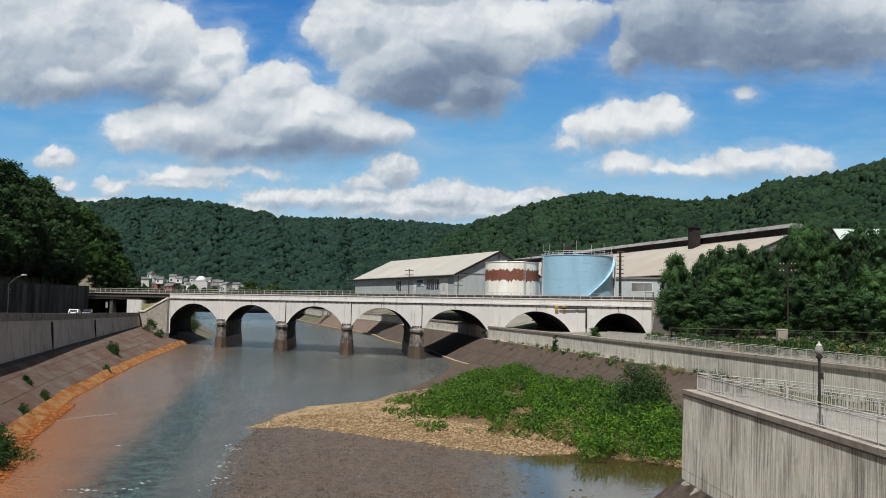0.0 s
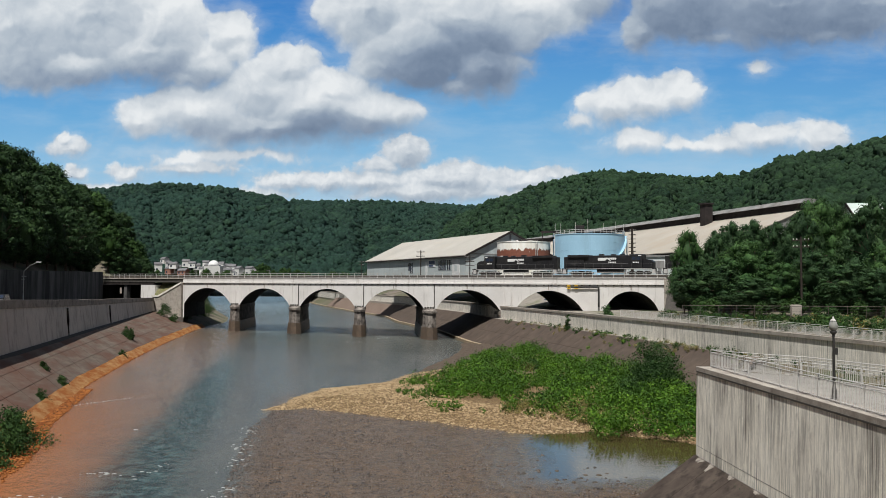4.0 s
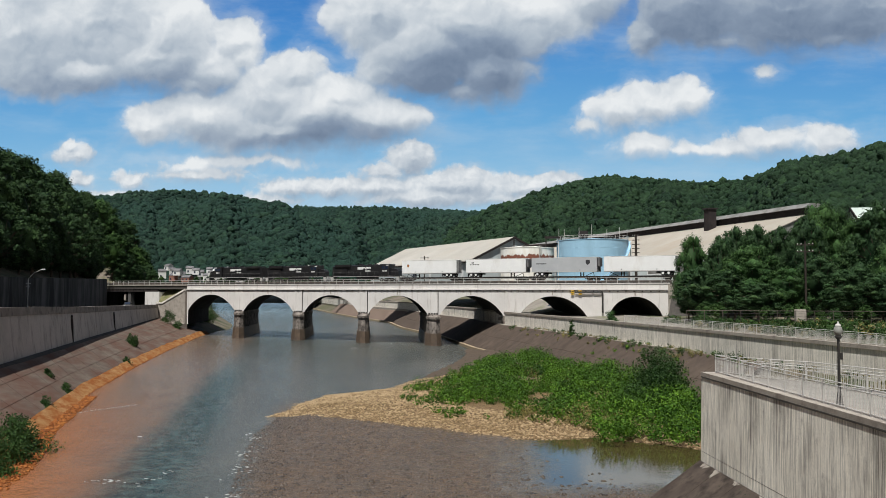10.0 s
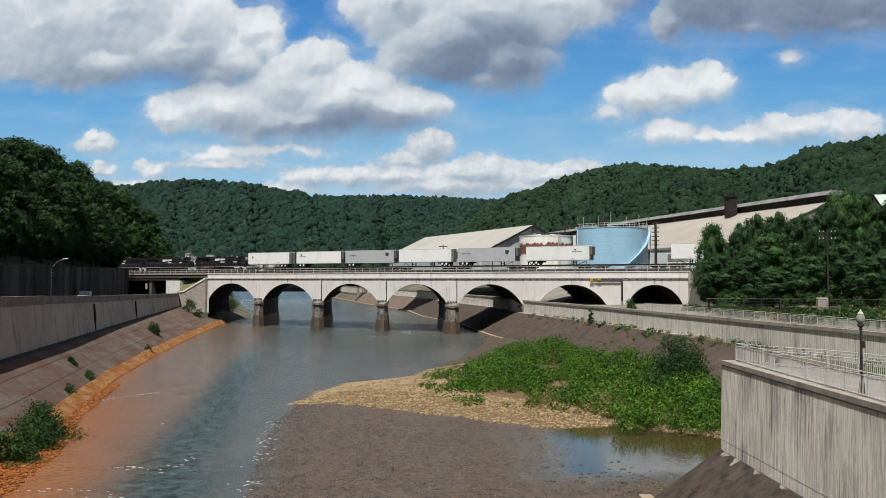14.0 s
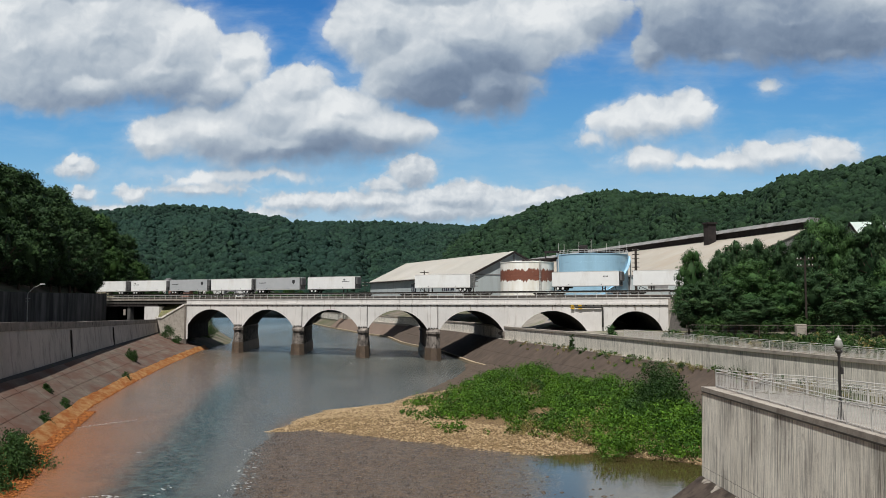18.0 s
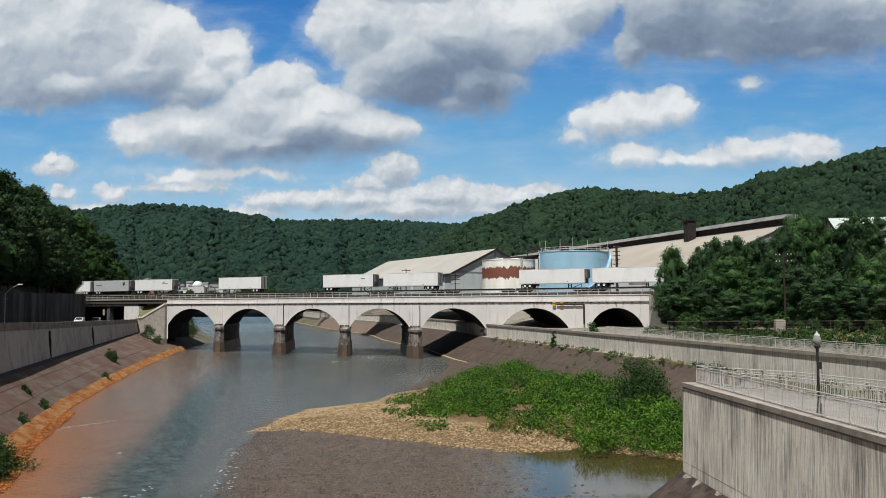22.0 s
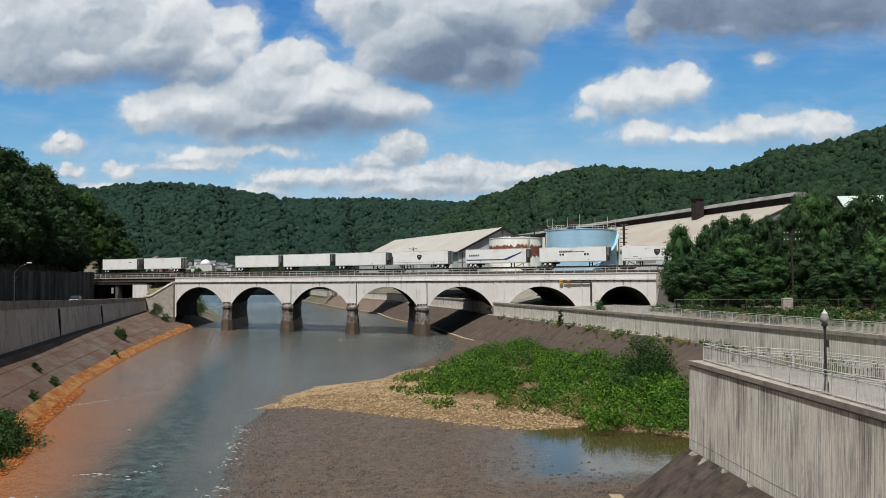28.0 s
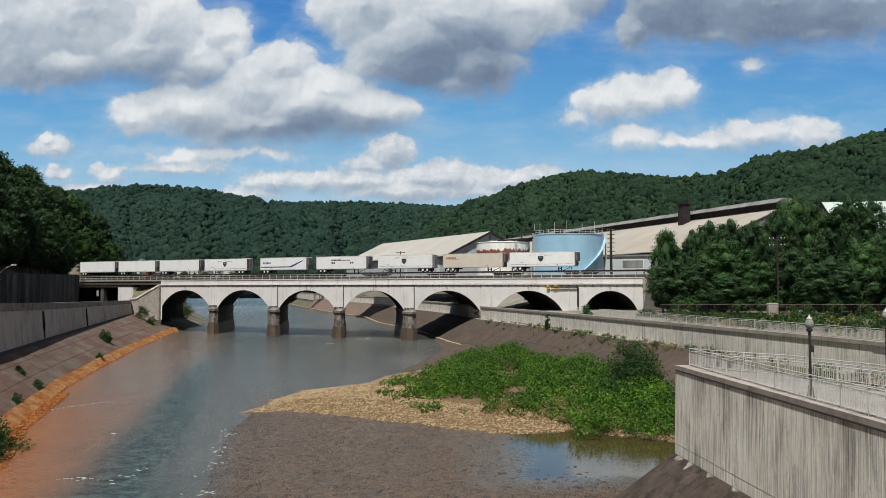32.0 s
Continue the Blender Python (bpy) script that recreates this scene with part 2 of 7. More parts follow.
def box(bm, x0, x1, y0, y1, z0, z1):
    vs = [bm.verts.new(c) for c in ((x0, y0, z0), (x1, y0, z0), (x1, y1, z0), (x0, y1, z0), (x0, y0, z1), (x1, y0, z1), (x1, y1, z1), (x0, y1, z1))]
    for f in ((3, 2, 1, 0), (4, 5, 6, 7), (0, 1, 5, 4), (1, 2, 6, 5), (2, 3, 7, 6), (3, 0, 4, 7)):
        bm.faces.new([vs[i] for i in f])
    return bm


def boxes(*dims):
    bm = bmesh.new()
    for d in dims:
        box(bm, *d)
    return bm


def soft_box(x0, x1, y0, y1, z0, z1, r=0.03, seg=2):
    bm = box(bmesh.new(), x0, x1, y0, y1, z0, z1)
    bmesh.ops.bevel(bm, geom=bm.edges[:], offset=r, segments=seg, affect="EDGES", profile=0.6)
    return bm


def tube(bm, a, b, r, seg=8, r2=None):
    a, b = Vector(a), Vector(b)
    q = (b - a).to_track_quat("Z", "Y")
    r2 = r if r2 is None else r2
    rings = []
    for p, rr in ((a, r), (b, r2)):
        rings.append([bm.verts.new(p + q @ Vector((rr * math.cos(2 * math.pi * i / seg), rr * math.sin(2 * math.pi * i / seg), 0))) for i in range(seg)])
    for i in range(seg):
        j = (i + 1) % seg
        bm.faces.new((rings[0][i], rings[0][j], rings[1][j], rings[1][i]))
    bm.faces.new(rings[0][::-1])
    bm.faces.new(rings[1])
    return bm


def prism(bm, pts, way):
    """Extrudes a flat polygon of 3D points along a way."""
    way = Vector(way)
    a = [bm.verts.new(p) for p in pts]
    b = [bm.verts.new(Vector(p) + way) for p in pts]
    n = len(pts)
    bm.faces.new(a[::-1])
    bm.faces.new(b)
    for i in range(n):
        j = (i + 1) % n
        bm.faces.new((a[i], a[j], b[j], b[i]))
    bmesh.ops.recalc_face_normals(bm, faces=bm.faces[:])
    return bm


def lathe(bm, profile, seg=32, centre=(0, 0)):
    rings = [[bm.verts.new((centre[0] + r * math.cos(2 * math.pi * i / seg), centre[1] + r * math.sin(2 * math.pi * i / seg), z)) for i in range(seg)] for r, z in profile]
    for a, b in zip(rings, rings[1:]):
        for i in range(seg):
            j = (i + 1) % seg
            bm.faces.new((a[i], a[j], b[j], b[i]))
    bm.faces.new(rings[0][::-1])
    bm.faces.new(rings[-1])
    return bm


def lerp_line(table, v):
    """Value at v of a broken line given as (position, value) pairs."""
    if v <= table[0][0]:
        (p, a), (q, b) = table[0], table[1]
    else:
        for (p, a), (q, b) in zip(table, table[1:]):
            if v <= q:
                break
    return a + (b - a) * (v - p) / (q - p)


def sheet(rows):
    """A mesh from equally long rows of points."""
    bm = bmesh.new()
    grid = [[bm.verts.new(p) for p in r] for r in rows]
    for a, b in zip(grid, grid[1:]):
        for i in range(len(a) - 1):
            bm.faces.new((a[i], a[i + 1], b[i + 1], b[i]))
    return bm


def wall_run(line, z_low, z_high, thick, step=6.0, lean=0.0):
    """A wall along a broken line x(y): its river face on the line, the thickness on the side of the sign of thick."""
    y0, y1 = line[0][0], line[-1][0]
    n = max(2, int(abs(y1 - y0) / step))
    rows = []
    for i in range(n + 1):
        y = y0 + (y1 - y0) * i / n
        x = lerp_line(line, y)
        zl = z_low(y) if callable(z_low) else z_low
        zh = z_high(y) if callable(z_high) else z_high
        rows.append([(x, y, zl), (x + lean, y, zh), (x + thick, y, zh), (x + thick, y, zl)])
    bm = sheet([r + [r[0]] for r in rows])
    bmesh.ops.remove_doubles(bm, verts=bm.verts[:], dist=0.001)
    bmesh.ops.holes_fill(bm, edges=bm.edges[:])
    bmesh.ops.recalc_face_normals(bm, faces=bm.faces[:])
    return bm

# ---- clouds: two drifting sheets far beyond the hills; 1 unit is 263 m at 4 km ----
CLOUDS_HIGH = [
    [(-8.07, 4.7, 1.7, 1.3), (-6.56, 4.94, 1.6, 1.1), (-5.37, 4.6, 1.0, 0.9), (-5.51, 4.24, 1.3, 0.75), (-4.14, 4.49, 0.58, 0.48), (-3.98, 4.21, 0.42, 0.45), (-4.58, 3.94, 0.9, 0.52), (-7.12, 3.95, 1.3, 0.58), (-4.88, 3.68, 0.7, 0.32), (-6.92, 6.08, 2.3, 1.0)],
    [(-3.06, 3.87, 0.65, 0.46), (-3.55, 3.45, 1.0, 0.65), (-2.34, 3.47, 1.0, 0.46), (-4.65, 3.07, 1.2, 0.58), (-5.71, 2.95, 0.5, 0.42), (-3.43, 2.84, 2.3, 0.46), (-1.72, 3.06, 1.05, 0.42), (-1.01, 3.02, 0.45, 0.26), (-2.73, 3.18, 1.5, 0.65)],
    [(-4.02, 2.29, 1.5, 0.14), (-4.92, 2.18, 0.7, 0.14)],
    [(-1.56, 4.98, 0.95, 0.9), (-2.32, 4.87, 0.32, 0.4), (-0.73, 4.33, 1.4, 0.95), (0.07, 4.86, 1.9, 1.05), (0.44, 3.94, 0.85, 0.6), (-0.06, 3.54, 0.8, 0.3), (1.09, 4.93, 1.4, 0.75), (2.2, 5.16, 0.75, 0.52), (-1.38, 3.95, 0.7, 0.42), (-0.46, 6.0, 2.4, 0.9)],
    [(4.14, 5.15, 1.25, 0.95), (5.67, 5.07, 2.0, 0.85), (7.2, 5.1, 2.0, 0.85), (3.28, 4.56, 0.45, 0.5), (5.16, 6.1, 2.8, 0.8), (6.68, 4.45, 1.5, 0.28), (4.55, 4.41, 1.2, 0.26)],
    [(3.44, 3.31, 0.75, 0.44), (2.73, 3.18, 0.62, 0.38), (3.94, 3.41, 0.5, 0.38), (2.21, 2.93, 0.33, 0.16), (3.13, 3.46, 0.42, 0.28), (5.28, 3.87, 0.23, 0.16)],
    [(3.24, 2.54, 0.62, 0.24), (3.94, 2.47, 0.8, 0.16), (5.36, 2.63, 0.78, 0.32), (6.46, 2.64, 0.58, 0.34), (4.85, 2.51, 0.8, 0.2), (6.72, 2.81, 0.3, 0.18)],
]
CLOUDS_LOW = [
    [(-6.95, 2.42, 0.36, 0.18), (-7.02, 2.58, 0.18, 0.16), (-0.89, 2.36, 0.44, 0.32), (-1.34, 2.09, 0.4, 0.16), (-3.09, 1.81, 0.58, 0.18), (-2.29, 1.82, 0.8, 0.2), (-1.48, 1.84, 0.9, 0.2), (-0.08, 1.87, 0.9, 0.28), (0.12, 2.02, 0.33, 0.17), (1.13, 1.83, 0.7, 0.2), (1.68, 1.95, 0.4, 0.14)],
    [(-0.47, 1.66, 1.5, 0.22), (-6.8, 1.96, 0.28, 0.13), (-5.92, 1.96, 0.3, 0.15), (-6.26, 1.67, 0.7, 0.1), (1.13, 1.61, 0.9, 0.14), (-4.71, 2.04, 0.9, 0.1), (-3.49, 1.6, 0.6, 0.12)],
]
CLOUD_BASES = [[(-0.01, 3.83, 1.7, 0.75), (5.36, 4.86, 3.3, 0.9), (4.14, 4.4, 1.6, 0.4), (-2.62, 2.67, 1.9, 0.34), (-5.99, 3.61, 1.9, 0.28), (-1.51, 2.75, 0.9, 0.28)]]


def lump_group(name, clouds):
    """A node group: how deep a point of the sky lies inside the lumps of the clouds."""
    g = bpy.data.node_groups.new(name, "ShaderNodeTree")
    g.interface.new_socket("Vector", in_out="INPUT", socket_type="NodeSocketVector")
    g.interface.new_socket("Depth", in_out="OUTPUT", socket_type="NodeSocketFloat")
    gi, go = g.nodes.new("NodeGroupInput"), g.nodes.new("NodeGroupOutput")
    total = None
    for x, z, rx, rz in [b for c in clouds for b in c]:
        s = g.nodes.new("ShaderNodeVectorMath")
        s.operation = "SUBTRACT"
        s.inputs[1].default_value = (x, 0, z)
        g.links.new(gi.outputs[0], s.inputs[0])
        m = g.nodes.new("ShaderNodeVectorMath")
        m.operation = "MULTIPLY"
        m.inputs[1].default_value = (1 / rx, 0, 1 / rz)
        g.links.new(s.outputs[0], m.inputs[0])
        ln = g.nodes.new("ShaderNodeVectorMath")
        ln.operation = "LENGTH"
        g.links.new(m.outputs[0], ln.inputs[0])
        d = calc(g, "MULTIPLY", calc(g, "SUBTRACT", 1.0, ln.outputs["Value"]), min(rx, rz))
        if total is None:
            total = d
        else:
            sm = g.nodes.new("ShaderNodeMath")
            sm.operation = "SMOOTH_MAX"
            sm.inputs[2].default_value = 0.12
            g.links.new(total, sm.inputs[0])
            g.links.new(d, sm.inputs[1])
            total = sm.outputs[0]
    g.links.new(total, go.inputs[0])
    return g


def cloud_material(name, clouds, bases, fine, clear):
    m = bpy.data.materials.new(name)
    m.use_nodes = True
    nt = m.node_tree
    nt.nodes.clear()
    L = nt.links.new
    tc = nt.nodes.new("ShaderNodeTexCoord")

    def vec(op, a, b):
        v = nt.nodes.new("ShaderNodeVectorMath")
        v.operation = op
        for sock, w in zip(v.inputs, (a, b)):
            if isinstance(w, tuple):
                sock.default_value = w
            elif isinstance(w, float):
                sock.default_value = (w, w, w)
            else:
                L(w, sock)
        return v.outputs[0]

    def noisy(p, scale, detail, rough, colour=False):
        n = node(nt, "ShaderNodeTexNoise", Scale=scale, Detail=detail, Roughness=rough)
        L(p, n.inputs["Vector"])
        return n.outputs[1 if colour else 0]

    def step(v, a, b):
        r = nt.nodes.new("ShaderNodeMapRange")
        r.interpolation_type = "SMOOTHSTEP"
        r.inputs["From Min"].default_value, r.inputs["From Max"].default_value = a, b
        L(v, r.inputs["Value"])
        return r.outputs[0]

    p = tc.outputs["Object"]
    w1 = vec("MULTIPLY", vec("SUBTRACT", noisy(p, 1.2 * fine, 3, 0.5, True), (0.5, 0.5, 0.5)), (0.55 / fine, 0.0, 0.42 / fine))
    w2 = vec("MULTIPLY", vec("SUBTRACT", noisy(p, 4.5 * fine, 3, 0.5, True), (0.5, 0.5, 0.5)), (0.11 / fine, 0.0, 0.11 / fine))
    q = vec("ADD", vec("ADD", p, w1), w2)
    up = vec("ADD", q, (-0.05, 0.0, 0.30 / fine))

    def depth(group, at):
        g = nt.nodes.new("ShaderNodeGroup")
        g.node_tree = group
        L(at, g.inputs[0])
        return g.outputs[0]
    near_up = vec("ADD", q, (-0.03, 0.0, 0.13 / fine))
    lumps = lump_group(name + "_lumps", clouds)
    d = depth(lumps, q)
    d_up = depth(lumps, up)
    low = step(calc(nt, "SUBTRACT", depth(lumps, near_up), d), -0.06 / fine, 0.12 / fine)
    def billow(at, scale):
        v = node(nt, "ShaderNodeTexVoronoi", Scale=scale, Detail=3.0, Roughness=0.5, Lacunarity=2.2)
        v.feature, v.normalize = "SMOOTH_F1", True
        v.inputs["Smoothness"].default_value = 0.35
        L(at, v.inputs["Vector"])
        return calc(nt, "SUBTRACT", 1.0, v.outputs["Distance"])
    flat = vec("MULTIPLY", q, (1.0, 0.0, 1.15))
    fluff = noisy(q, 3.2 * fine, 5, 0.55)
    puff = billow(flat, 1.5 * fine)
    puff_up = billow(vec("ADD", flat, (-0.06 / fine, 0.0, 0.12 / fine)), 1.5 * fine)
    fold = noisy(q, 1.7 * fine, 5, 0.5)
    fold_up = noisy(vec("ADD", q, (-0.05, 0.0, 0.13)), 1.7 * fine, 5, 0.5)
    soft = noisy(q, 1.1 * fine, 3, 0.5)
    edge = calc(nt, "ADD", calc(nt, "ADD", d, 0.012), calc(nt, "MULTIPLY", calc(nt, "SUBTRACT", fluff, 0.5), 0.22 / fine))
    edge = calc(nt, "ADD", edge, calc(nt, "MULTIPLY", calc(nt, "SUBTRACT", puff, 0.71), 0.5 / fine))
    crisp, vague = step(edge, -0.04, 0.10 / fine), step(edge, -0.12 / fine, 0.24 / fine)
    alpha = calc(nt, "ADD", crisp, calc(nt, "MULTIPLY", calc(nt, "SUBTRACT", vague, crisp), low))
    wisp = calc(nt, "MULTIPLY", step(calc(nt, "ADD", d, calc(nt, "MULTIPLY", calc(nt, "SUBTRACT", noisy(vec("MULTIPLY", q, (0.6, 1.0, 1.3)), 1.6 * fine, 6, 0.6), 0.5), 0.9 / fine)), -0.24 / fine, 0.3 / fine), 0.5)
    alpha = calc(nt, "MAXIMUM", alpha, wisp)
    dark = calc(nt, "MULTIPLY", step(d_up, -0.05 / fine, 0.6 / fine), 0.22 if bases else 0.3)
    light = calc(nt, "SUBTRACT", calc(nt, "SUBTRACT", 1.01, dark), calc(nt, "MULTIPLY", low, 0.2))
    light = calc(nt, "ADD", light, calc(nt, "MULTIPLY", calc(nt, "SUBTRACT", puff, puff_up), 0.55 if bases else 0.6))
    light = calc(nt, "ADD", light, calc(nt, "MULTIPLY", calc(nt, "SUBTRACT", fold, fold_up), 0.36))
    light = calc(nt, "ADD", light, calc(nt, "MULTIPLY", calc(nt, "SUBTRACT", soft, 0.5), 0.55))
    if bases:
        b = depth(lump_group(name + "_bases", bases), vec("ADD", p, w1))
        light = calc(nt, "SUBTRACT", light, calc(nt, "MULTIPLY", step(b, -0.25, 0.42), 0.50))
    else:
        light = calc(nt, "SUBTRACT", light, 0.05)
    light = calc(nt, "ADD", light, calc(nt, "MULTIPLY", calc(nt, "SUBTRACT", step(d, 0.0, 0.5 / fine), 1.0), 0.1))
    thin = step(edge, -0.02, 0.2 / fine)
    light = calc(nt, "ADD", light, calc(nt, "MULTIPLY", calc(nt, "SUBTRACT", thin, 1.0), 0.08))
    col = ramp(nt, light, [(0.0, (0.165, 0.225, 0.325)), (0.28, (0.255, 0.325, 0.43)), (0.55, (0.42, 0.49, 0.57)), (0.78, (0.60, 0.655, 0.71)), (1.0, (0.82, 0.85, 0.87))])
    em = nt.nodes.new("ShaderNodeEmission")
    L(col, em.inputs[0])
    tr = nt.nodes.new("ShaderNodeBsdfTransparent")
    mx = nt.nodes.new("ShaderNodeMixShader")
    L(alpha, mx.inputs[0])
    if clear:
        # clear sky behind the low clouds: deep blue above, pale towards the ridge
        sep = nt.nodes.new("ShaderNodeSeparateXYZ")
        L(p, sep.inputs[0])
        veil = calc(nt, "MULTIPLY", step(noisy(vec("MULTIPLY", p, (0.35, 1.0, 1.4)), 0.9, 6, 0.6), 0.42, 0.8), 0.38)
        blue = ramp(nt, calc(nt, "DIVIDE", sep.outputs[2], 6.0), [(0.18, (0.42, 0.62, 0.77)), (0.34, (0.27, 0.52, 0.75)), (0.5, (0.145, 0.40, 0.70)), (0.8, (0.055, 0.24, 0.60)), (1.0, (0.035, 0.17, 0.50))])
        clear_em = nt.nodes.new("ShaderNodeEmission")
        L(mix(nt, veil, blue, (0.55, 0.66, 0.76)), clear_em.inputs[0])
        L(clear_em.outputs[0], mx.inputs[1])
    else:
        L(tr.outputs[0], mx.inputs[1])
    L(em.outputs[0], mx.inputs[2])
    out = nt.nodes.new("ShaderNodeOutputMaterial")
    L(mx.outputs[0], out.inputs[0])
    return m


moving = []
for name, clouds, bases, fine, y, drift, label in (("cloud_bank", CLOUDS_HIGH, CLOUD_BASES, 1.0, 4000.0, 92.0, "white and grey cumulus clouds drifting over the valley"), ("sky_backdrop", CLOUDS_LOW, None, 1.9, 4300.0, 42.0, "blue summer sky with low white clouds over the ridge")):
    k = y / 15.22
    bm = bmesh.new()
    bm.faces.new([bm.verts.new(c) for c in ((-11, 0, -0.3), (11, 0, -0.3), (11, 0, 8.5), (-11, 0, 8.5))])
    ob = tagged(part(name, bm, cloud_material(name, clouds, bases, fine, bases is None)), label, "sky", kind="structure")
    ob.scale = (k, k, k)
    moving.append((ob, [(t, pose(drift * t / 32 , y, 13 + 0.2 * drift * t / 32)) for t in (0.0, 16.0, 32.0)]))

# ---- plan: lines of the river, x at y ----
LEFT_WALL = [(30, -34.6), (102.6, -52.4), (146, -63.3), (262, -91.0)]
LEFT_EDGE = [(-60, -14), (40, -30.5), (77, -39), (114, -49.2), (152, -57.6), (191, -65.3), (250, -76), (300, -79.5), (335, -88), (420, -116), (560, -160), (900, -260)]
RIGHT_WALL = [(-60, 47), (20, 42.5), (74, 37.9), (93, 34.4), (112, 30.6), (154, 21.9), (196, 11.4), (244, 3.5), (300, -11.5), (353, -20.5), (413, -40.5), (500, -66), (763, -135), (900, -165)]
NEAR_WALL = [(-40, 18.6), (30.7, 15.7), (52.4, 14.5)]
BRIDGE_TURN = -30.0
BX, BD = -196.0, 179.0               # left end of the arches and distance of their face, in the bridge's own axes
SKEW = -0.72                        # sideways shift of the barrels for each metre of depth
WIDTH = 26.0


def left_top(y):
    return lerp_line([(30, 11.8), (102, 10.95), (146, 10.15), (262, 8.6)], y)


def smooth(a, b, v):
    v = min(1.0, max(0.0, (v - a) / (b - a)))
    return v * v * (3 - 2 * v)


def n2(x, y, s):
    return noise.noise((x * s, y * s, 3.7))


# ---- ground: one sheet with the river's channel cut into it ----
def ground_rows():
    ys = [-120, -60, -20] + [10 + 6 * i for i in range(64)] + [400 + 25 * i for i in range(21)] + [1000, 1400, 2200, 3300, 4600]
    rows = []
    for y in ys:
        lw, le, rw = lerp_line(LEFT_WALL, min(y, 262)), lerp_line(LEFT_EDGE, y), lerp_line(RIGHT_WALL, y)
        if y > 900:
            k = (y - 900) * 0.25
            le, rw = lerp_line(LEFT_EDGE, 900) - k, lerp_line(RIGHT_WALL, 900) - k
        if y < 262:
            road = left_top(y) - 1.0
            left = [(-3600, 90), (-900, 80), (-400, 70), (lw - 75, 55), (lw - 45, 36), (lw - 24, 18), (lw - 17.4, 15.0), (lw - 17.0, road), (lw - 9, road), (lw - 1.45, road), (lw - 1.2, 4.3), (lw + 0.1, 4.3)]
        else:
            z = 14.0
            hf = smooth(318, 350, y) * (1 - smooth(420, 520, y))
            if y < 312:
                left = [(-3600, 40), (-900, 22), (-500, 16), (le - 110, z), (le - 80, z), (le - 60, z), (le - 43, 13), (le - 42, 7.6), (le - 24, 7.6), (le - 19, 7.6), (le - 15, 6), (le - 12, 4.3)]
        if y >= 312:
            left = [(-3600, 40), (-900, 22 + 40 * hf), (-500, 16 + 50 * hf), (le - 110, z + 40 * hf), (le - 80, z + 26 * hf), (le - 60, z + 17 * hf), (le - 40, 13 + 8 * hf), (le - 30, 12), (le - 22, 10), (le - 16, 8), (le - 12, 5), (le - 10, 4.3)]
        mid = [(le, WATER - 0.1), (le + 4, -1.6), ((le + rw) / 2, -1.9)]
        foot = rw - 7.5
        if y < 52.3:
            nw = lerp_line(NEAR_WALL, max(y, -40))
            foot = nw - 4.2
            right = [(foot - 3, -1.2), (foot, WATER - 0.1), (nw + 0.2, 2.75), (nw + 0.5, 4.4), (rw - 4, 4.7), (rw + 0.3, 4.9), (rw + 0.5, 8.0), (rw + 14, 8.2), (rw + 30, 8.3), (rw + 70, 8.4), (400, 14), (900, 16), (3600, 40)]
        else:
            near = smooth(75, 110, y)
            foot = foot - (1 - near) * 12
            low = 1.1 * smooth(118, 140, y)
            up = 14.6 * smooth(196, 225, y) + 8.3 * (1 - smooth(196, 225, y))
            right = [(foot - 3, -1.4), (foot, -0.5), (rw - 7.2 - (1 - near) * 2, 0.3 if y < 96 else -2.0), (rw - 0.1, 4.9 if y < 96 else 2.6), (rw + 0.3, 4.9), (rw + 0.5, 8.0 - low), (rw + 14, 8.2 - low), (rw + 30, 8.3 * 0.6 + up * 0.4 - low * 0.5), (rw + 45, up), (rw + 90, up), (500, 15), (900, 18), (3600, 40)]
        rows.append([(x, y, z + (n2(x, y, 0.05) * 0.15 if abs(x) > 20 and z > 8.5 and x > 0 else 0)) for x, z in left + mid + right])
    return rows


def ground_material():
    m, nt, b = nodes_of("ground_cover")
    grass = mix(nt, ramp(nt, noise_of(nt, 0.15, 6, 0.65), [(0.35, (0, 0, 0)), (0.65, (1, 1, 1))]), (0.045, 0.065, 0.025), (0.13, 0.105, 0.065))
    dirt = mix(nt, noise_of(nt, 0.8, 5, 0.6), (0.10, 0.08, 0.065), (0.24, 0.20, 0.16))
    col = mix(nt, ramp(nt, noise_of(nt, 0.06, 4, 0.6, (1, 1, 1), 9), [(0.5, (0, 0, 0)), (0.62, (1, 1, 1))]), grass, dirt)
    nt.links.new(col, b.inputs["Base Color"])
    b.inputs["Roughness"].default_value = 0.95
    bp = node(nt, "ShaderNodeBump", Strength=0.5, Distance=0.2)
    nt.links.new(noise_of(nt, 2.0, 5), bp.inputs["Height"])
    nt.links.new(bp.outputs[0], b.inputs["Normal"])
    return m


M["ground"] = ground_material()
tagged(part("ground", sheet(ground_rows()), "ground"), "uneven grass and dirt ground along the river valley", "ground", kind="structure")


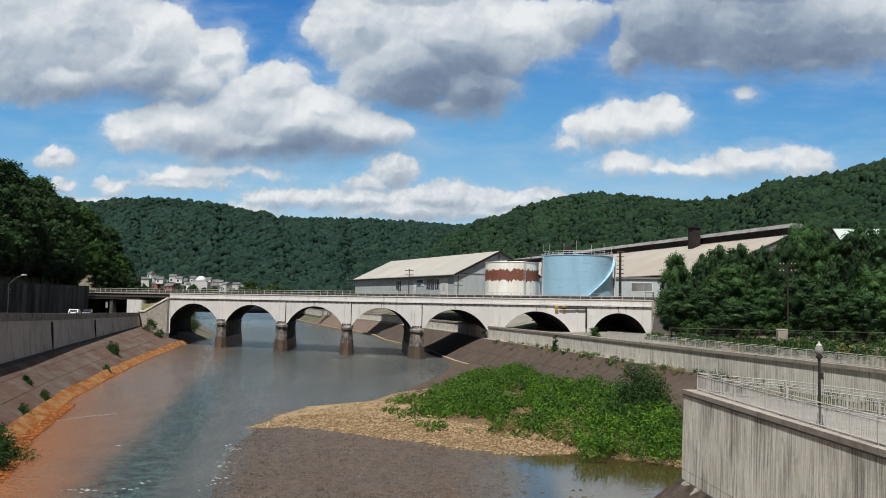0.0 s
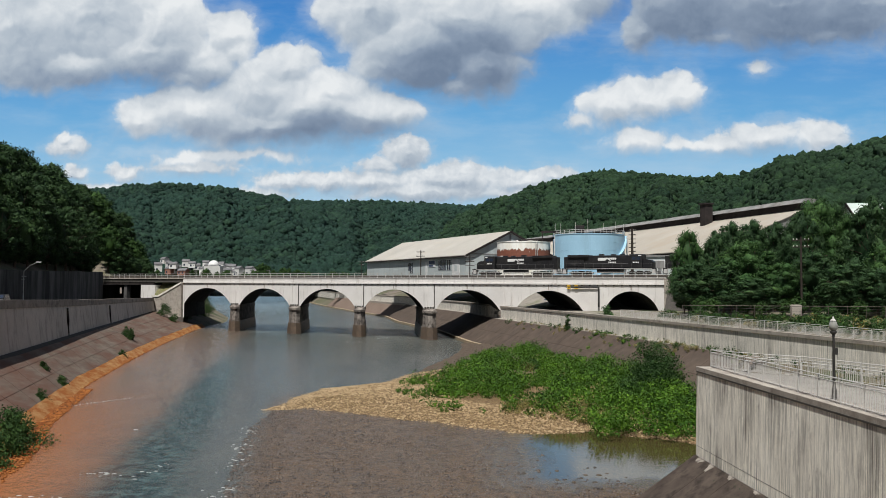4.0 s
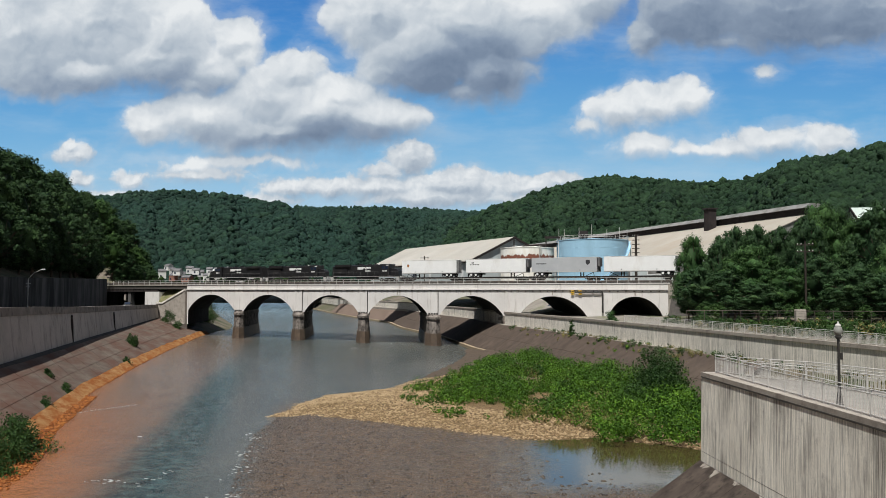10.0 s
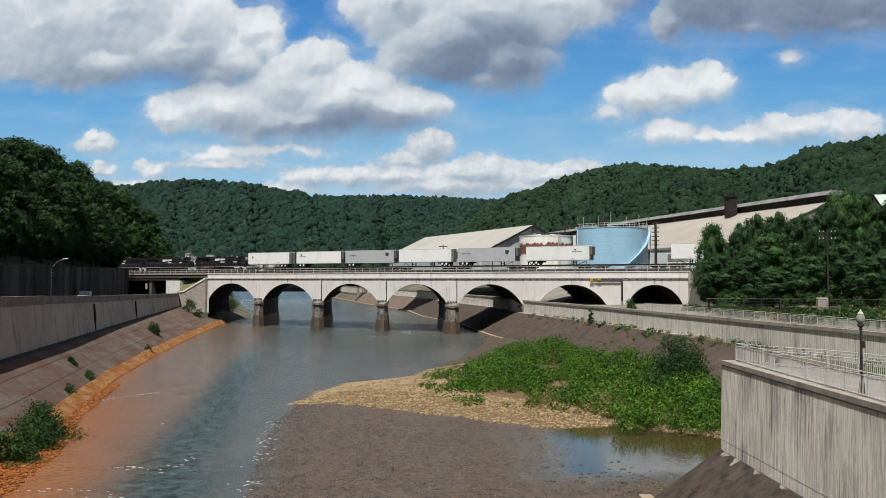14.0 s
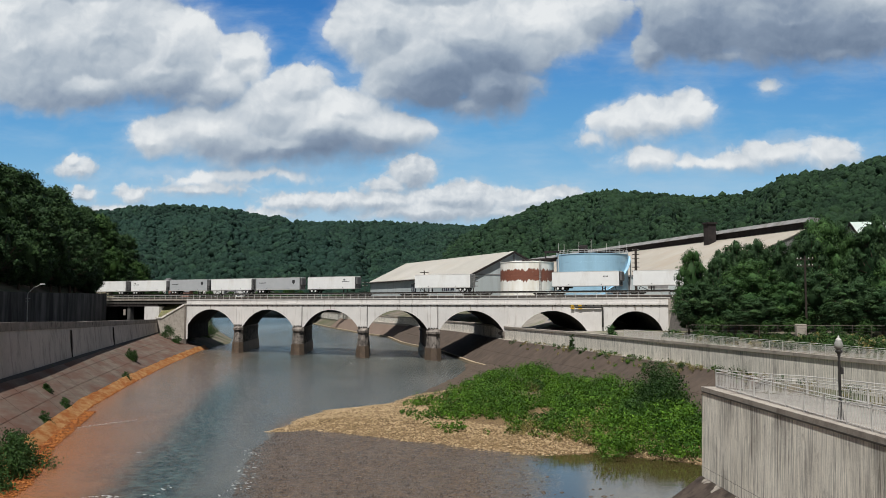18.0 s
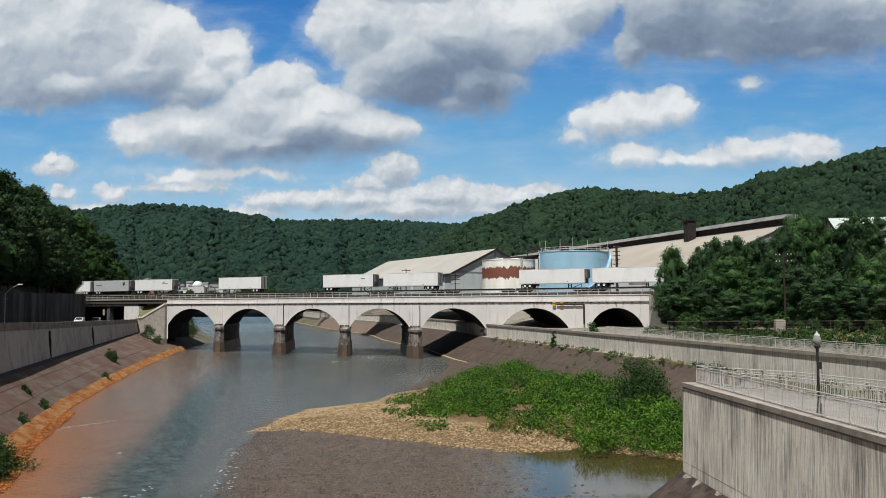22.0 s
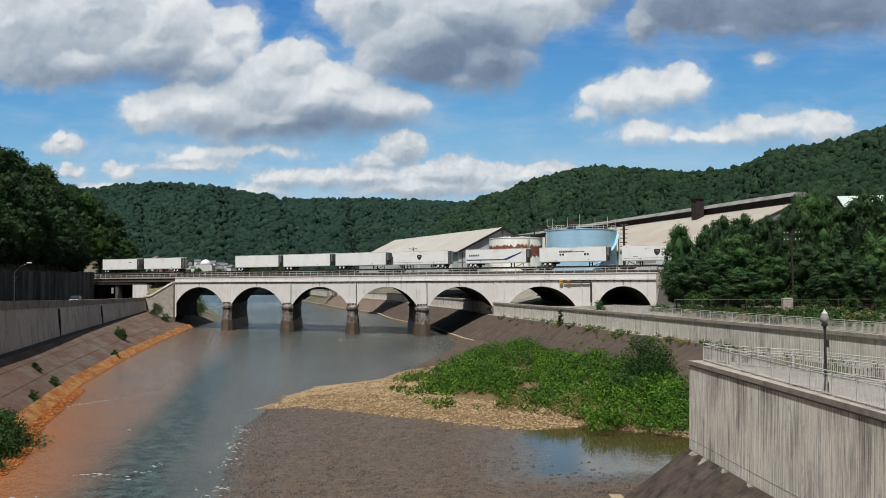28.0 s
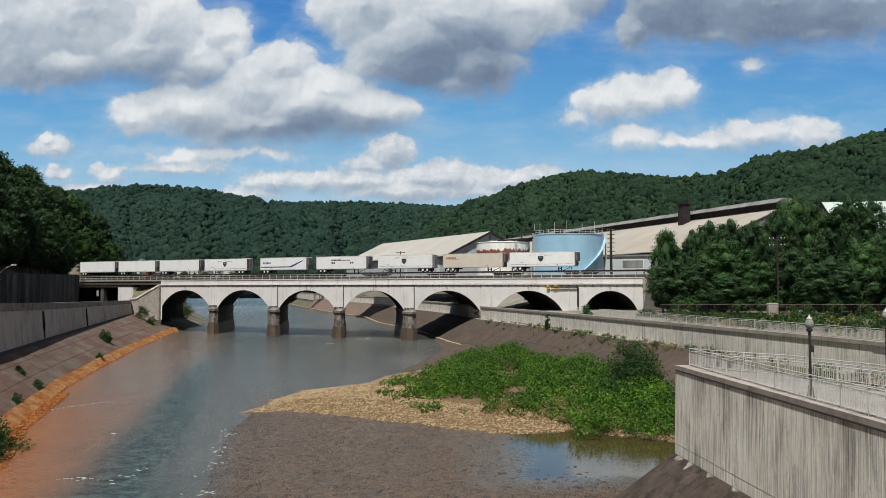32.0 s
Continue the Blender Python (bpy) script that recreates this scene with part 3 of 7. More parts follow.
# ---- water ----
def water_material():
    m, nt, b = nodes_of("river_water")
    tc = nt.nodes.new("ShaderNodeTexCoord")
    sep = nt.nodes.new("ShaderNodeSeparateXYZ")
    nt.links.new(tc.outputs["Object"], sep.inputs[0])
    x, y = sep.outputs[0], sep.outputs[1]
    def ease(v, a, b):
        r = nt.nodes.new("ShaderNodeMapRange")
        r.interpolation_type = "SMOOTHSTEP"
        r.inputs["From Min"].default_value, r.inputs["From Max"].default_value = a, b
        nt.links.new(v, r.inputs["Value"])
        return r.outputs[0]

    def times(*v):
        out = v[0]
        for w in v[1:]:
            out = calc(nt, "MULTIPLY", out, w)
        return out

    big = calc(nt, "SUBTRACT", noise_of(nt, 0.07, 5, 0.6, (1, 0.35, 1)), 0.5)
    torn = calc(nt, "SUBTRACT", noise_of(nt, 0.45, 6, 0.65, (1, 0.4, 1), 21), 0.5)
    wob = calc(nt, "ADD", calc(nt, "MULTIPLY", big, 9.0), calc(nt, "MULTIPLY", torn, 5.0))
    near = ease(y, 340.0, 190.0)
    # metres from the left bank, from the middle of the clear channel, and over the shoal's edge
    bank = calc(nt, "ADD", calc(nt, "ADD", x, calc(nt, "MULTIPLY", y, 0.236)), 21.0)
    bank = calc(nt, "ADD", bank, calc(nt, "MULTIPLY", wob, 0.7))
    chan = calc(nt, "ADD", calc(nt, "ADD", x, calc(nt, "MULTIPLY", y, 0.192)), 10.4)
    chan = calc(nt, "ADD", chan, calc(nt, "MULTIPLY", wob, 0.6))
    edge = calc(nt, "ADD", calc(nt, "ADD", x, calc(nt, "MULTIPLY", y, 0.145)), 7.0)
    edge = calc(nt, "ADD", edge, calc(nt, "MULTIPLY", wob, 0.5))
    rust = times(ease(bank, 14.0, 0.5), ease(y, 128.0, 52.0))
    rim = times(ease(bank, 3.0, -1.0), ease(y, 240.0, 150.0))
    silt = times(ease(chan, 0.5, -4.5), near)
    clear = times(ease(calc(nt, "ABSOLUTE", chan), 4.6, 0.6), ease(y, 185.0, 125.0))
    shoal = times(ease(edge, -0.6, 2.2), ease(calc(nt, "ADD", y, wob), 112.0, 94.0))
    side = calc(nt, "ADD", x, calc(nt, "MULTIPLY", wob, 0.9))
    pool = times(ease(side, 1.0, 8.0), ease(calc(nt, "ADD", y, calc(nt, "MULTIPLY", wob, 1.2)), 54.0, 61.0))
    far = mix(nt, ramp(nt, noise_of(nt, 0.1, 5, 0.6, (1, 0.3, 1), 4), [(0.35, (0, 0, 0)), (0.65, (1, 1, 1))]), (0.050, 0.058, 0.055), (0.090, 0.093, 0.084))
    # bright and dark sides of the ripples are painted into the teal
    ripple = noise_of(nt, 1.1, 7, 0.8, (0.8, 0.75, 1), 17)
    teal = mix(nt, ramp(nt, ripple, [(0.43, (0, 0, 0)), (0.58, (1, 1, 1))]), (0.006, 0.021, 0.025), (0.066, 0.108, 0.108))
    pink = mix(nt, ramp(nt, noise_of(nt, 0.3, 5, 0.6, (1, 0.4, 1), 8), [(0.35, (0, 0, 0)), (0.65, (1, 1, 1))]), (0.105, 0.070, 0.048), (0.165, 0.116, 0.084))
    stones = node(nt, "ShaderNodeTexVoronoi", Scale=1.6)
    nt.links.new(tc.outputs["Object"], stones.inputs["Vector"])
    fleck = calc(nt, "ADD", calc(nt, "ADD", calc(nt, "MULTIPLY", noise_of(nt, 1.5, 9, 0.85, (0.8, 1.2, 1), 2, 0.6), 0.5), calc(nt, "MULTIPLY", noise_of(nt, 6.0, 5, 0.8, (1.0, 0.7, 1), 33), 0.35)), calc(nt, "MULTIPLY", stones.outputs["Distance"], 0.15))
    bed = mix(nt, ramp(nt, fleck, [(0.39, (0, 0, 0)), (0.46, (0.5, 0.5, 0.5)), (0.53, (0.72, 0.72, 0.72)), (0.62, (1, 1, 1))]), (0.008, 0.006, 0.005), (0.150, 0.099, 0.062))
    bed = mix(nt, ramp(nt, noise_of(nt, 0.22, 5, 0.65, (1, 0.7, 1), 27), [(0.42, (0, 0, 0)), (0.66, (0.3, 0.3, 0.3))]), bed, (0.085, 0.08, 0.072))
    col = mix(nt, calc(nt, "MULTIPLY", silt, 0.8), far, pink)
    col = mix(nt, calc(nt, "MULTIPLY", clear, 0.92), col, teal)
    col = mix(nt, calc(nt, "MULTIPLY", rust, 0.95), col, (0.33, 0.112, 0.028))
    col = mix(nt, calc(nt, "MULTIPLY", rim, 0.75), col, (0.24, 0.092, 0.028))
    col = mix(nt, shoal, col, bed)
    col = mix(nt, calc(nt, "MULTIPLY", pool, 0.95), col, (0.060, 0.046, 0.018))
    nt.links.new(col, b.inputs["Base Color"])
    nt.links.new(calc(nt, "SUBTRACT", 0.15, calc(nt, "MULTIPLY", pool, 0.12)), b.inputs["Roughness"])
    b.inputs["IOR"].default_value = 1.33
    nt.links.new(calc(nt, "SUBTRACT", calc(nt, "ADD", 0.22, calc(nt, "MULTIPLY", pool, 0.75)), calc(nt, "MULTIPLY", shoal, 0.13)), b.inputs["Specular IOR Level"])
    h = calc(nt, "ADD", calc(nt, "ADD", noise_of(nt, 0.7, 6, 0.75, (0.7, 0.75, 1)), calc(nt, "MULTIPLY", noise_of(nt, 3.0, 3, 0.6, (1.0, 0.5, 1), 13), 0.4)), calc(nt, "MULTIPLY", noise_of(nt, 0.12, 3, 0.5, (1, 0.4, 1), 7), 1.5))
    bp = node(nt, "ShaderNodeBump", Strength=0.8, Distance=0.32)
    nt.links.new(calc(nt, "SUBTRACT", calc(nt, "ADD", calc(nt, "ADD", 0.55, calc(nt, "MULTIPLY", ease(y, 150.0, 205.0), 0.45)), calc(nt, "MULTIPLY", clear, 0.4)), calc(nt, "MULTIPLY", pool, 0.52)), bp.inputs["Strength"])
    nt.links.new(h, bp.inputs["Height"])
    nt.links.new(bp.outputs[0], b.inputs["Normal"])
    return m


M["water"] = water_material()
tagged(part("water", sheet([[(-700, y, WATER), (-150, y, WATER), (0, y, WATER), (60, y, WATER)] for y in (-130, 0, 100, 300, 900)]), "water"), "shallow muddy river with an orange plume along its bank", "river", kind="structure")


# ---- left bank: slope paving, wall, road, dark retaining wall ----
def slope_rows(y0, y1, step, inner, outer):
    rows = []
    n = int((y1 - y0) / step)
    for i in range(n + 1):
        y = y0 + (y1 - y0) * i / n
        (xa, za), (xb, zb) = inner(y), outer(y)
        rows.append([(xa + (xb - xa) * k / 6, y, za + (zb - za) * k / 6) for k in range(7)])
    return rows


bm = sheet(slope_rows(24, 262, 4, lambda y: (lerp_line(LEFT_WALL, y) + 0.02, 4.75), lambda y: (lerp_line(LEFT_EDGE, y) + 0.9, -0.9)))
left_slope = tagged(part("bank_slope", bm, "slope"), "brown paved river bank slope below the grey wall", "river bank", kind="structure")
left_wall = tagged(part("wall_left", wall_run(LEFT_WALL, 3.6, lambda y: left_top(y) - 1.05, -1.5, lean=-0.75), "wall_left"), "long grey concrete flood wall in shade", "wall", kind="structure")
part("coping", wall_run([(y, x - 0.63) for y, x in LEFT_WALL], lambda y: left_top(y) - 1.05, left_top, -0.95), "cap_left", left_wall, "dark grimy concrete coping band")
bm = sheet([[(lerp_line(LEFT_WALL, y) - 0.9, y, left_top(y) - 0.95), (lerp_line(LEFT_WALL, y) - 16, y, left_top(y) - 0.95)] for y in range(30, 262, 8)] + [[(-92, 263, 7.75), (-108, 263, 7.75)], [(-112, 330, 8.2), (-128, 330, 8.2)]])
tagged(part("road", bm, "asphalt"), "grey asphalt road behind the flood wall", "road", kind="structure")
DARK_WALL = [(y, x - 16.6) for y, x in LEFT_WALL[:-1]] + [(262, -107.8)]
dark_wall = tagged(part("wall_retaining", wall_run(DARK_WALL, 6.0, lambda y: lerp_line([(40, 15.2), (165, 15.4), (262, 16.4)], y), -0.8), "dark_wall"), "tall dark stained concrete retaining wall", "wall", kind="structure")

# ---- right bank: far wall, slope, near wall ----
bm = sheet(slope_rows(96, 520, 4, lambda y: (lerp_line(RIGHT_WALL, y) - 0.02, 5.05), lambda y: (lerp_line(RIGHT_WALL, y) - 7.9, -0.9)))
right_slope = tagged(part("bank_slope", bm, "slope"), "dark brown paved slope below the pale wall", "river bank", kind="structure")
FAR_WALL = [p for p in RIGHT_WALL if p[0] > 10]
far_wall = tagged(part("wall_right", wall_run(FAR_WALL, 3.8, 7.75, 0.6), "wall_far"), "long pale streaked concrete river wall", "wall", kind="structure")
part("coping", wall_run([(y, x - 0.14) for y, x in FAR_WALL], 7.75, 8.12, 0.95), "cap", far_wall, "weathered concrete coping")
near_wall = tagged(part("wall_near", wall_run(NEAR_WALL, 2.2, 7.88, 0.7, lean=0.12), "wall"), "streaked grey concrete wall with a stained face", "wall", kind="structure")
part("coping", wall_run([(y, x + 0.1) for y, x in NEAR_WALL[:-1]] + [(52.48, 14.59)], 7.88, 8.12, 1.25, lean=0.0), "cap", near_wall, "weathered concrete coping")
part("pour_line", wall_run([(y, x + 0.021) for y, x in NEAR_WALL], lambda y: 3.42 + 0.02 * noise.noise((y * 1.7, 3, 0)), lambda y: 3.437 + 0.02 * noise.noise((y * 1.7, 3, 0)), 0.1, 0.4), "joint_and_shade", near_wall)
# dark strip that paints the shadow line under the coping
part("coping_joint", wall_run([(y, x + 0.075) for y, x in NEAR_WALL], 7.8, 7.88, 0.2), "joint_and_shade", near_wall)
bm = sheet(slope_rows(-30, 52.0, 3, lambda y: (lerp_line(NEAR_WALL, y) - 0.02, 2.82), lambda y: (lerp_line(NEAR_WALL, y) - 4.4, -0.7)))
apron = tagged(part("bank_apron", bm, "slope"), "brown weedy concrete apron below the near wall", "river bank", kind="structure")
# raised walkway behind the near wall
bm = bmesh.new()
prism(bm, [(15.0, 52.2, 4.0), (16.2, 52.0, 4.0), (17.2, 49.6, 4.0), (19.6, 47.6, 4.0), (20.8, 43.8, 4.0), (22.0, 40.5, 4.0), (24.5, 33, 4.0), (27, 20, 4.0), (28, -20, 4.0), (17.6, -20, 4.0), (16.6, 30.7, 4.0)], (0, 0, 4.02))
tagged(part("walkway", bm, "path"), "pale concrete walkway behind the near wall", "walkway", kind="structure")

# ---- the arched railway bridge ----
bridge = tagged(new("arch_bridge"), "whitewashed seven-arch railway bridge over the river", "bridge")
bridge.matrix_basis = pose(0, 0, 0, 0, 0, BRIDGE_TURN)
SPRING, CROWN = 7.1, 11.72
CENTRES = [-186.1, -164.2, -142.2, -121.1, -100.0, -79.0, -59.8]
HALVES = [9.35, 9.15, 9.05, 8.9, 8.6, 8.4, 6.1]
BOUNDS = [(CENTRES[i] + HALVES[i] + CENTRES[i + 1] - HALVES[i + 1]) / 2 for i in range(6)]


def arch_points(c, half, n=22, grow=0.0):
    rad = (half ** 2 + (CROWN - SPRING) ** 2) / (2 * (CROWN - SPRING))
    a = math.asin(half / rad)
    zc = CROWN - rad
    return [(c + (rad + grow) * math.sin(-a + 2 * a * i / n), BD, zc + (rad + grow) * math.cos(-a + 2 * a * i / n)) for i in range(n + 1)]


way = (SKEW * WIDTH, WIDTH, 0)
for i, c in enumerate(CENTRES):
    half = HALVES[i]
    lo = BOUNDS[i - 1] if i else BX
    hi = BOUNDS[i] if i < 6 else -52.6
    pts = arch_points(c, half)
    bm = bmesh.new()
    poly = [(lo, BD, 3.0 if i == 0 else SPRING)] + [(pts[0][0], BD, 3.0 if i == 0 else SPRING)] * (1 if i == 0 else 0) + pts + ([(pts[-1][0], BD, 3.0)] if i == 6 else []) + [(hi, BD, 3.0 if i == 6 else SPRING), (hi, BD, 13.1), (lo, BD, 13.1)]
    prism(bm, poly, way)
    ob = part("arch_span", bm, "bridge", bridge)
    # inner faces take the colour with the shade painted in
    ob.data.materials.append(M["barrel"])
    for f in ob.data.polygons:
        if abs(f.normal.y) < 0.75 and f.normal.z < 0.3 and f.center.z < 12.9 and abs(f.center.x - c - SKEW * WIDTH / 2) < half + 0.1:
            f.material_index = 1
    # keystone rib above the crown
    part("rib", boxes((c - 0.12, c + 0.12, BD - 0.06, BD + 0.1, CROWN + 0.25, 13.1)), "cap", bridge)

# piers with pointed noses
for i in range(6):
    c = BOUNDS[i]
    w = min(1.85, (CENTRES[i + 1] - HALVES[i + 1] - CENTRES[i] - HALVES[i]) / 2)
    sharp = 1.0 if i < 4 else 0.05      # the last two stand in the bank and have no cutwater

    def ring(grow, z, nose):
        e = w + grow
        k = (-SKEW * nose, -nose)
        return [(c - e, BD - 0.1 - grow * 0.3, z), (c + k[0] * 0.9 - e * 0.35, BD + k[1], z), (c + k[0] * 0.9 + e * 0.35, BD + k[1], z), (c + e, BD - 0.1 - grow * 0.3, z), (c + e + SKEW * (WIDTH + grow), BD + WIDTH + grow, z), (c - e + SKEW * (WIDTH + grow), BD + WIDTH + grow, z)]
    for name, layers, mat in (("pier_shaft", ((0.15, 2.6, 1.5), (0.0, 6.0, 1.25)), "pier"), ("pier_base", ((0.75, -2.0, 2.1), (0.35, 2.6, 1.75)), "pier_wet"), ("pier_cap", ((0.25, 6.0, 1.6), (0.25, 6.5, 1.6), (-0.1, 7.15, 0.4)), "pier")):
        rows = [ring(l[0], l[1], l[2] * sharp) for l in layers]
        bm = sheet([r + [r[0]] for r in rows])
        bmesh.ops.remove_doubles(bm, verts=bm.verts[:], dist=0.001)
        bmesh.ops.holes_fill(bm, edges=bm.edges[:])
        bmesh.ops.recalc_face_normals(bm, faces=bm.faces[:])
        part(name, bm, mat, bridge)

# string course, parapet, deck
part("string_course", boxes((BX, -52.3, BD - 0.28, BD + 0.2, 13.1, 13.42)), "bridge", bridge)
mesh = boxes((-0.14, 0.14, -0.2, 0.0, -0.32, 0.0))
dentil = part("corbel", mesh, "joint_and_shade", bridge)
dentil.matrix_basis = pose(BX + 0.6, BD, 13.1)
for i in range(1, 79):
    shared("corbel", dentil.data, bridge, pose(BX + 0.6 + 1.83 * i, BD, 13.1))
part("joint_line", boxes((BX, -52.3, BD - 0.06, BD + 0.1, 12.98, 13.096)), "joint_and_shade", bridge)
part("parapet", boxes((BX, -52.3, BD - 0.02, BD + 0.35, 13.42, 14.5)), "bridge", bridge)
part("parapet_band", boxes((BX, -52.3, BD - 0.16, BD + 0.4, 14.5, 14.68)), "bridge", bridge)
bm = prism(bmesh.new(), [(-245, BD + 0.36, 13.3), (-40, BD + 0.36, 13.3), (-40, BD + 0.36, 14.75), (-245, BD + 0.36, 14.75)], (0, WIDTH - 0.4, 0))
part("deck", bm, "ballast", bridge)
# hand rail
for z in (15.78, 15.25):
    part("rail", boxes((-240, -52.3, BD + 0.16, BD + 0.24, z, z + 0.09)), "galv", bridge)
post = part("post", boxes((-0.045, 0.045, 0.14, 0.26, 14.68, 15.84)), "galv", bridge)
post.matrix_basis = pose(-239, BD, 0)
for i in range(1, 79):
    shared("post", post.data, bridge, pose(-239 + 2.4 * i, BD, 0))

# ---- wooded hills ----
rng = np.random.default_rng(7)


def blob_shapes(count, sub=2, rough=0.34):
    out = []
    for k in range(count):
        bm = bmesh.new()
        bmesh.ops.create_icosphere(bm, subdivisions=sub, radius=1.0)
        off = Vector((k * 7.3, k * 3.1, 0))
        for v in bm.verts:
            d = v.co.normalized()
            r = 1 + rough * noise.noise(d * 1.7 + off) + rough * 0.9 * noise.noise(d * 4.3 + off)
            v.co = Vector((d.x * r, d.y * r, d.z * r * 1.05))
        out.append((np.array([v.co[:] for v in bm.verts]), np.array([[v.index for v in f.verts] for f in bm.faces])))
        bm.free()
    return out


def joined(name, pieces, material, label, category):
    """One mesh out of many (vertices, triangles) pairs."""
    n, vs, fs = 0, [], []
    for v, f in pieces:
        vs.append(v)
        fs.append(f + n)
        n += len(v)
    v, f = np.concatenate(vs), np.concatenate(fs)
    me = bpy.data.meshes.new(name)
    w = f.shape[1]
    me.vertices.add(len(v))
    me.vertices.foreach_set("co", v.astype(np.float32).ravel())
    me.loops.add(f.size)
    me.loops.foreach_set("vertex_index", f.astype(np.int32).ravel())
    me.polygons.add(len(f))
    me.polygons.foreach_set("loop_start", np.arange(0, f.size, w, dtype=np.int32))
    me.update(calc_edges=True)
    me.materials.append(M[material] if isinstance(material, str) else material)
    ob = new(name, me)
    if label:
        tagged(ob, label, category, kind="stuff")
    return ob


BLOBS = blob_shapes(8, 2, 0.42)
SMALL_BLOBS = blob_shapes(8, 1, 0.5)
FAR_SKY = [(-34, 5.0), (-22.8, 5.7), (-21.2, 6.02), (-18.9, 6.26), (-16.5, 6.21), (-14.3, 6.06), (-12.9, 5.72), (-11.1, 5.32), (-8.5, 5.45), (-5.5, 5.45), (-3.3, 5.35), (0.5, 5.2), (1.6, 5.15), (5, 5.0), (12, 4.8)]
NEAR_SKY = [(-6, 1.2), (-2, 3.2), (0.5, 4.6), (2.0, 5.25), (3.5, 5.7), (4.3, 6.15), (6.1, 6.72), (8, 7.17), (9.8, 7.32), (12.75, 7.15), (15.2, 6.78), (17.3, 6.85), (18.7, 6.9), (20, 7.3), (22, 7.9), (23.3, 8.05), (25.2, 8.38), (27.3, 8.85), (36, 9.8)]


def hill(name, sky, r_base, r_top, label, count, size, lo, hi, fold, leaf):
    def place(az, k):
        ra, rb = r_base(az), r_top(az)
        r = ra + (rb - ra) * k
        top = math.tan(radians(lerp_line(sky, az))) * rb
        f = k if k <= 1 else 1 - (k - 1) * 0.8
        rav = noise.noise((az * 0.22, k * 1.1, fold)) * 0.24 + noise.noise((az * 0.55, k * 1.6, fold + 5)) * 0.17
        z = 13 + top * (f + rav * (4 * k * (1 - k)) if k <= 1 else f)
        return Vector((r * math.sin(radians(az)), r * math.cos(radians(az)), z))
    azs = [lo + (hi - lo) * i / 110 for i in range(111)]
    ks = [i / 16 for i in range(17)] + [1.1, 1.3]
    ob = tagged(part(name, sheet([[place(a, k) for k in ks] for a in azs]), "floor_shade", smooth=True), label, "hill", kind="structure")
    pieces = []
    for _ in range(count):
        az, k = rng.uniform(lo, hi), rng.uniform(0.0, 1.03)
        p = place(az, k)
        fine = rng.random() < 0.75
        v, f = (SMALL_BLOBS if fine else BLOBS)[rng.integers(8)]
        s = size * (0.72 if fine else 1.0) * rng.choice((0.6, 0.8, 1.0, 1.15, 1.4)) * rng.uniform(0.8, 1.2)
        a = rng.uniform(0, 6.28)
        ca, sa = math.cos(a), math.sin(a)
        w = v @ np.array([[ca, sa, 0], [-sa, ca, 0], [0, 0, rng.uniform(0.75, 1.05)]])
        pieces.append((w * s * np.array([rng.uniform(0.8, 1.2), 1, 1]) + np.array(p) + np.array([0, 0, s * rng.uniform(-0.3, 0.45)]), f))
    joined("forest", pieces, leaf, "dense green summer forest on the " + name.replace("_", " "), "forest").data.shade_smooth()
    return place


far_place = hill("hill_far", FAR_SKY, lambda a: 640, lambda a: 1500, "long forested ridge closing the valley", 24000, 3.6, -30, 8, 1.0, "hill")
near_place = hill("hill_right", NEAR_SKY, lambda a: lerp_line([(-6, 620), (3, 560), (30, 380)], a), lambda a: lerp_line([(-6, 1250), (3, 1050), (15, 850), (28, 680)], a), "forested hillside rising behind the mill", 25000, 2.9, -5, 34, 4.0, "hill_near")


# ---- trees ----
def leaf_cloud(seed, lobes, leaves, leaf, loose=0.75, squash=0.85):
    """Leaf clumps: quads spread over the shells of several lobes (x, y, z, radius)."""
    r = np.random.default_rng(seed)
    vol = np.array([l[3] ** 2 for l in lobes])
    pick = r.choice(len(lobes), leaves, p=vol / vol.sum())
    d = r.normal(size=(leaves, 3))
    d /= np.linalg.norm(d, axis=1)[:, None]
    rad = np.array([l[3] for l in lobes])[pick] * (1.12 - 0.7 * r.random(leaves) ** 1.6)
    bumpy = 1 + 0.22 * np.sin(d[:, 0] * 9 + pick) * np.sin(d[:, 1] * 8 + pick * 2) + 0.1 * np.sin(d[:, 2] * 13 + pick)
    c = np.array([l[:3] for l in lobes])[pick] + d * (rad * bumpy)[:, None] * np.array([1, 1, squash])
    n = d + r.normal(size=(leaves, 3)) * loose + np.array([0, 0, 0.25])
    n /= np.linalg.norm(n, axis=1)[:, None]
    t = np.cross(n, r.normal(size=(leaves, 3)))
    t /= np.linalg.norm(t, axis=1)[:, None]
    b = np.cross(n, t)
    s = (leaf * r.uniform(0.55, 1.3, leaves))[:, None]
    q = np.stack([c - t * s, c - b * s * 0.55, c + t * s, c + b * s * 0.55], axis=1).reshape(-1, 3)
    return q, np.arange(leaves * 4).reshape(-1, 4)


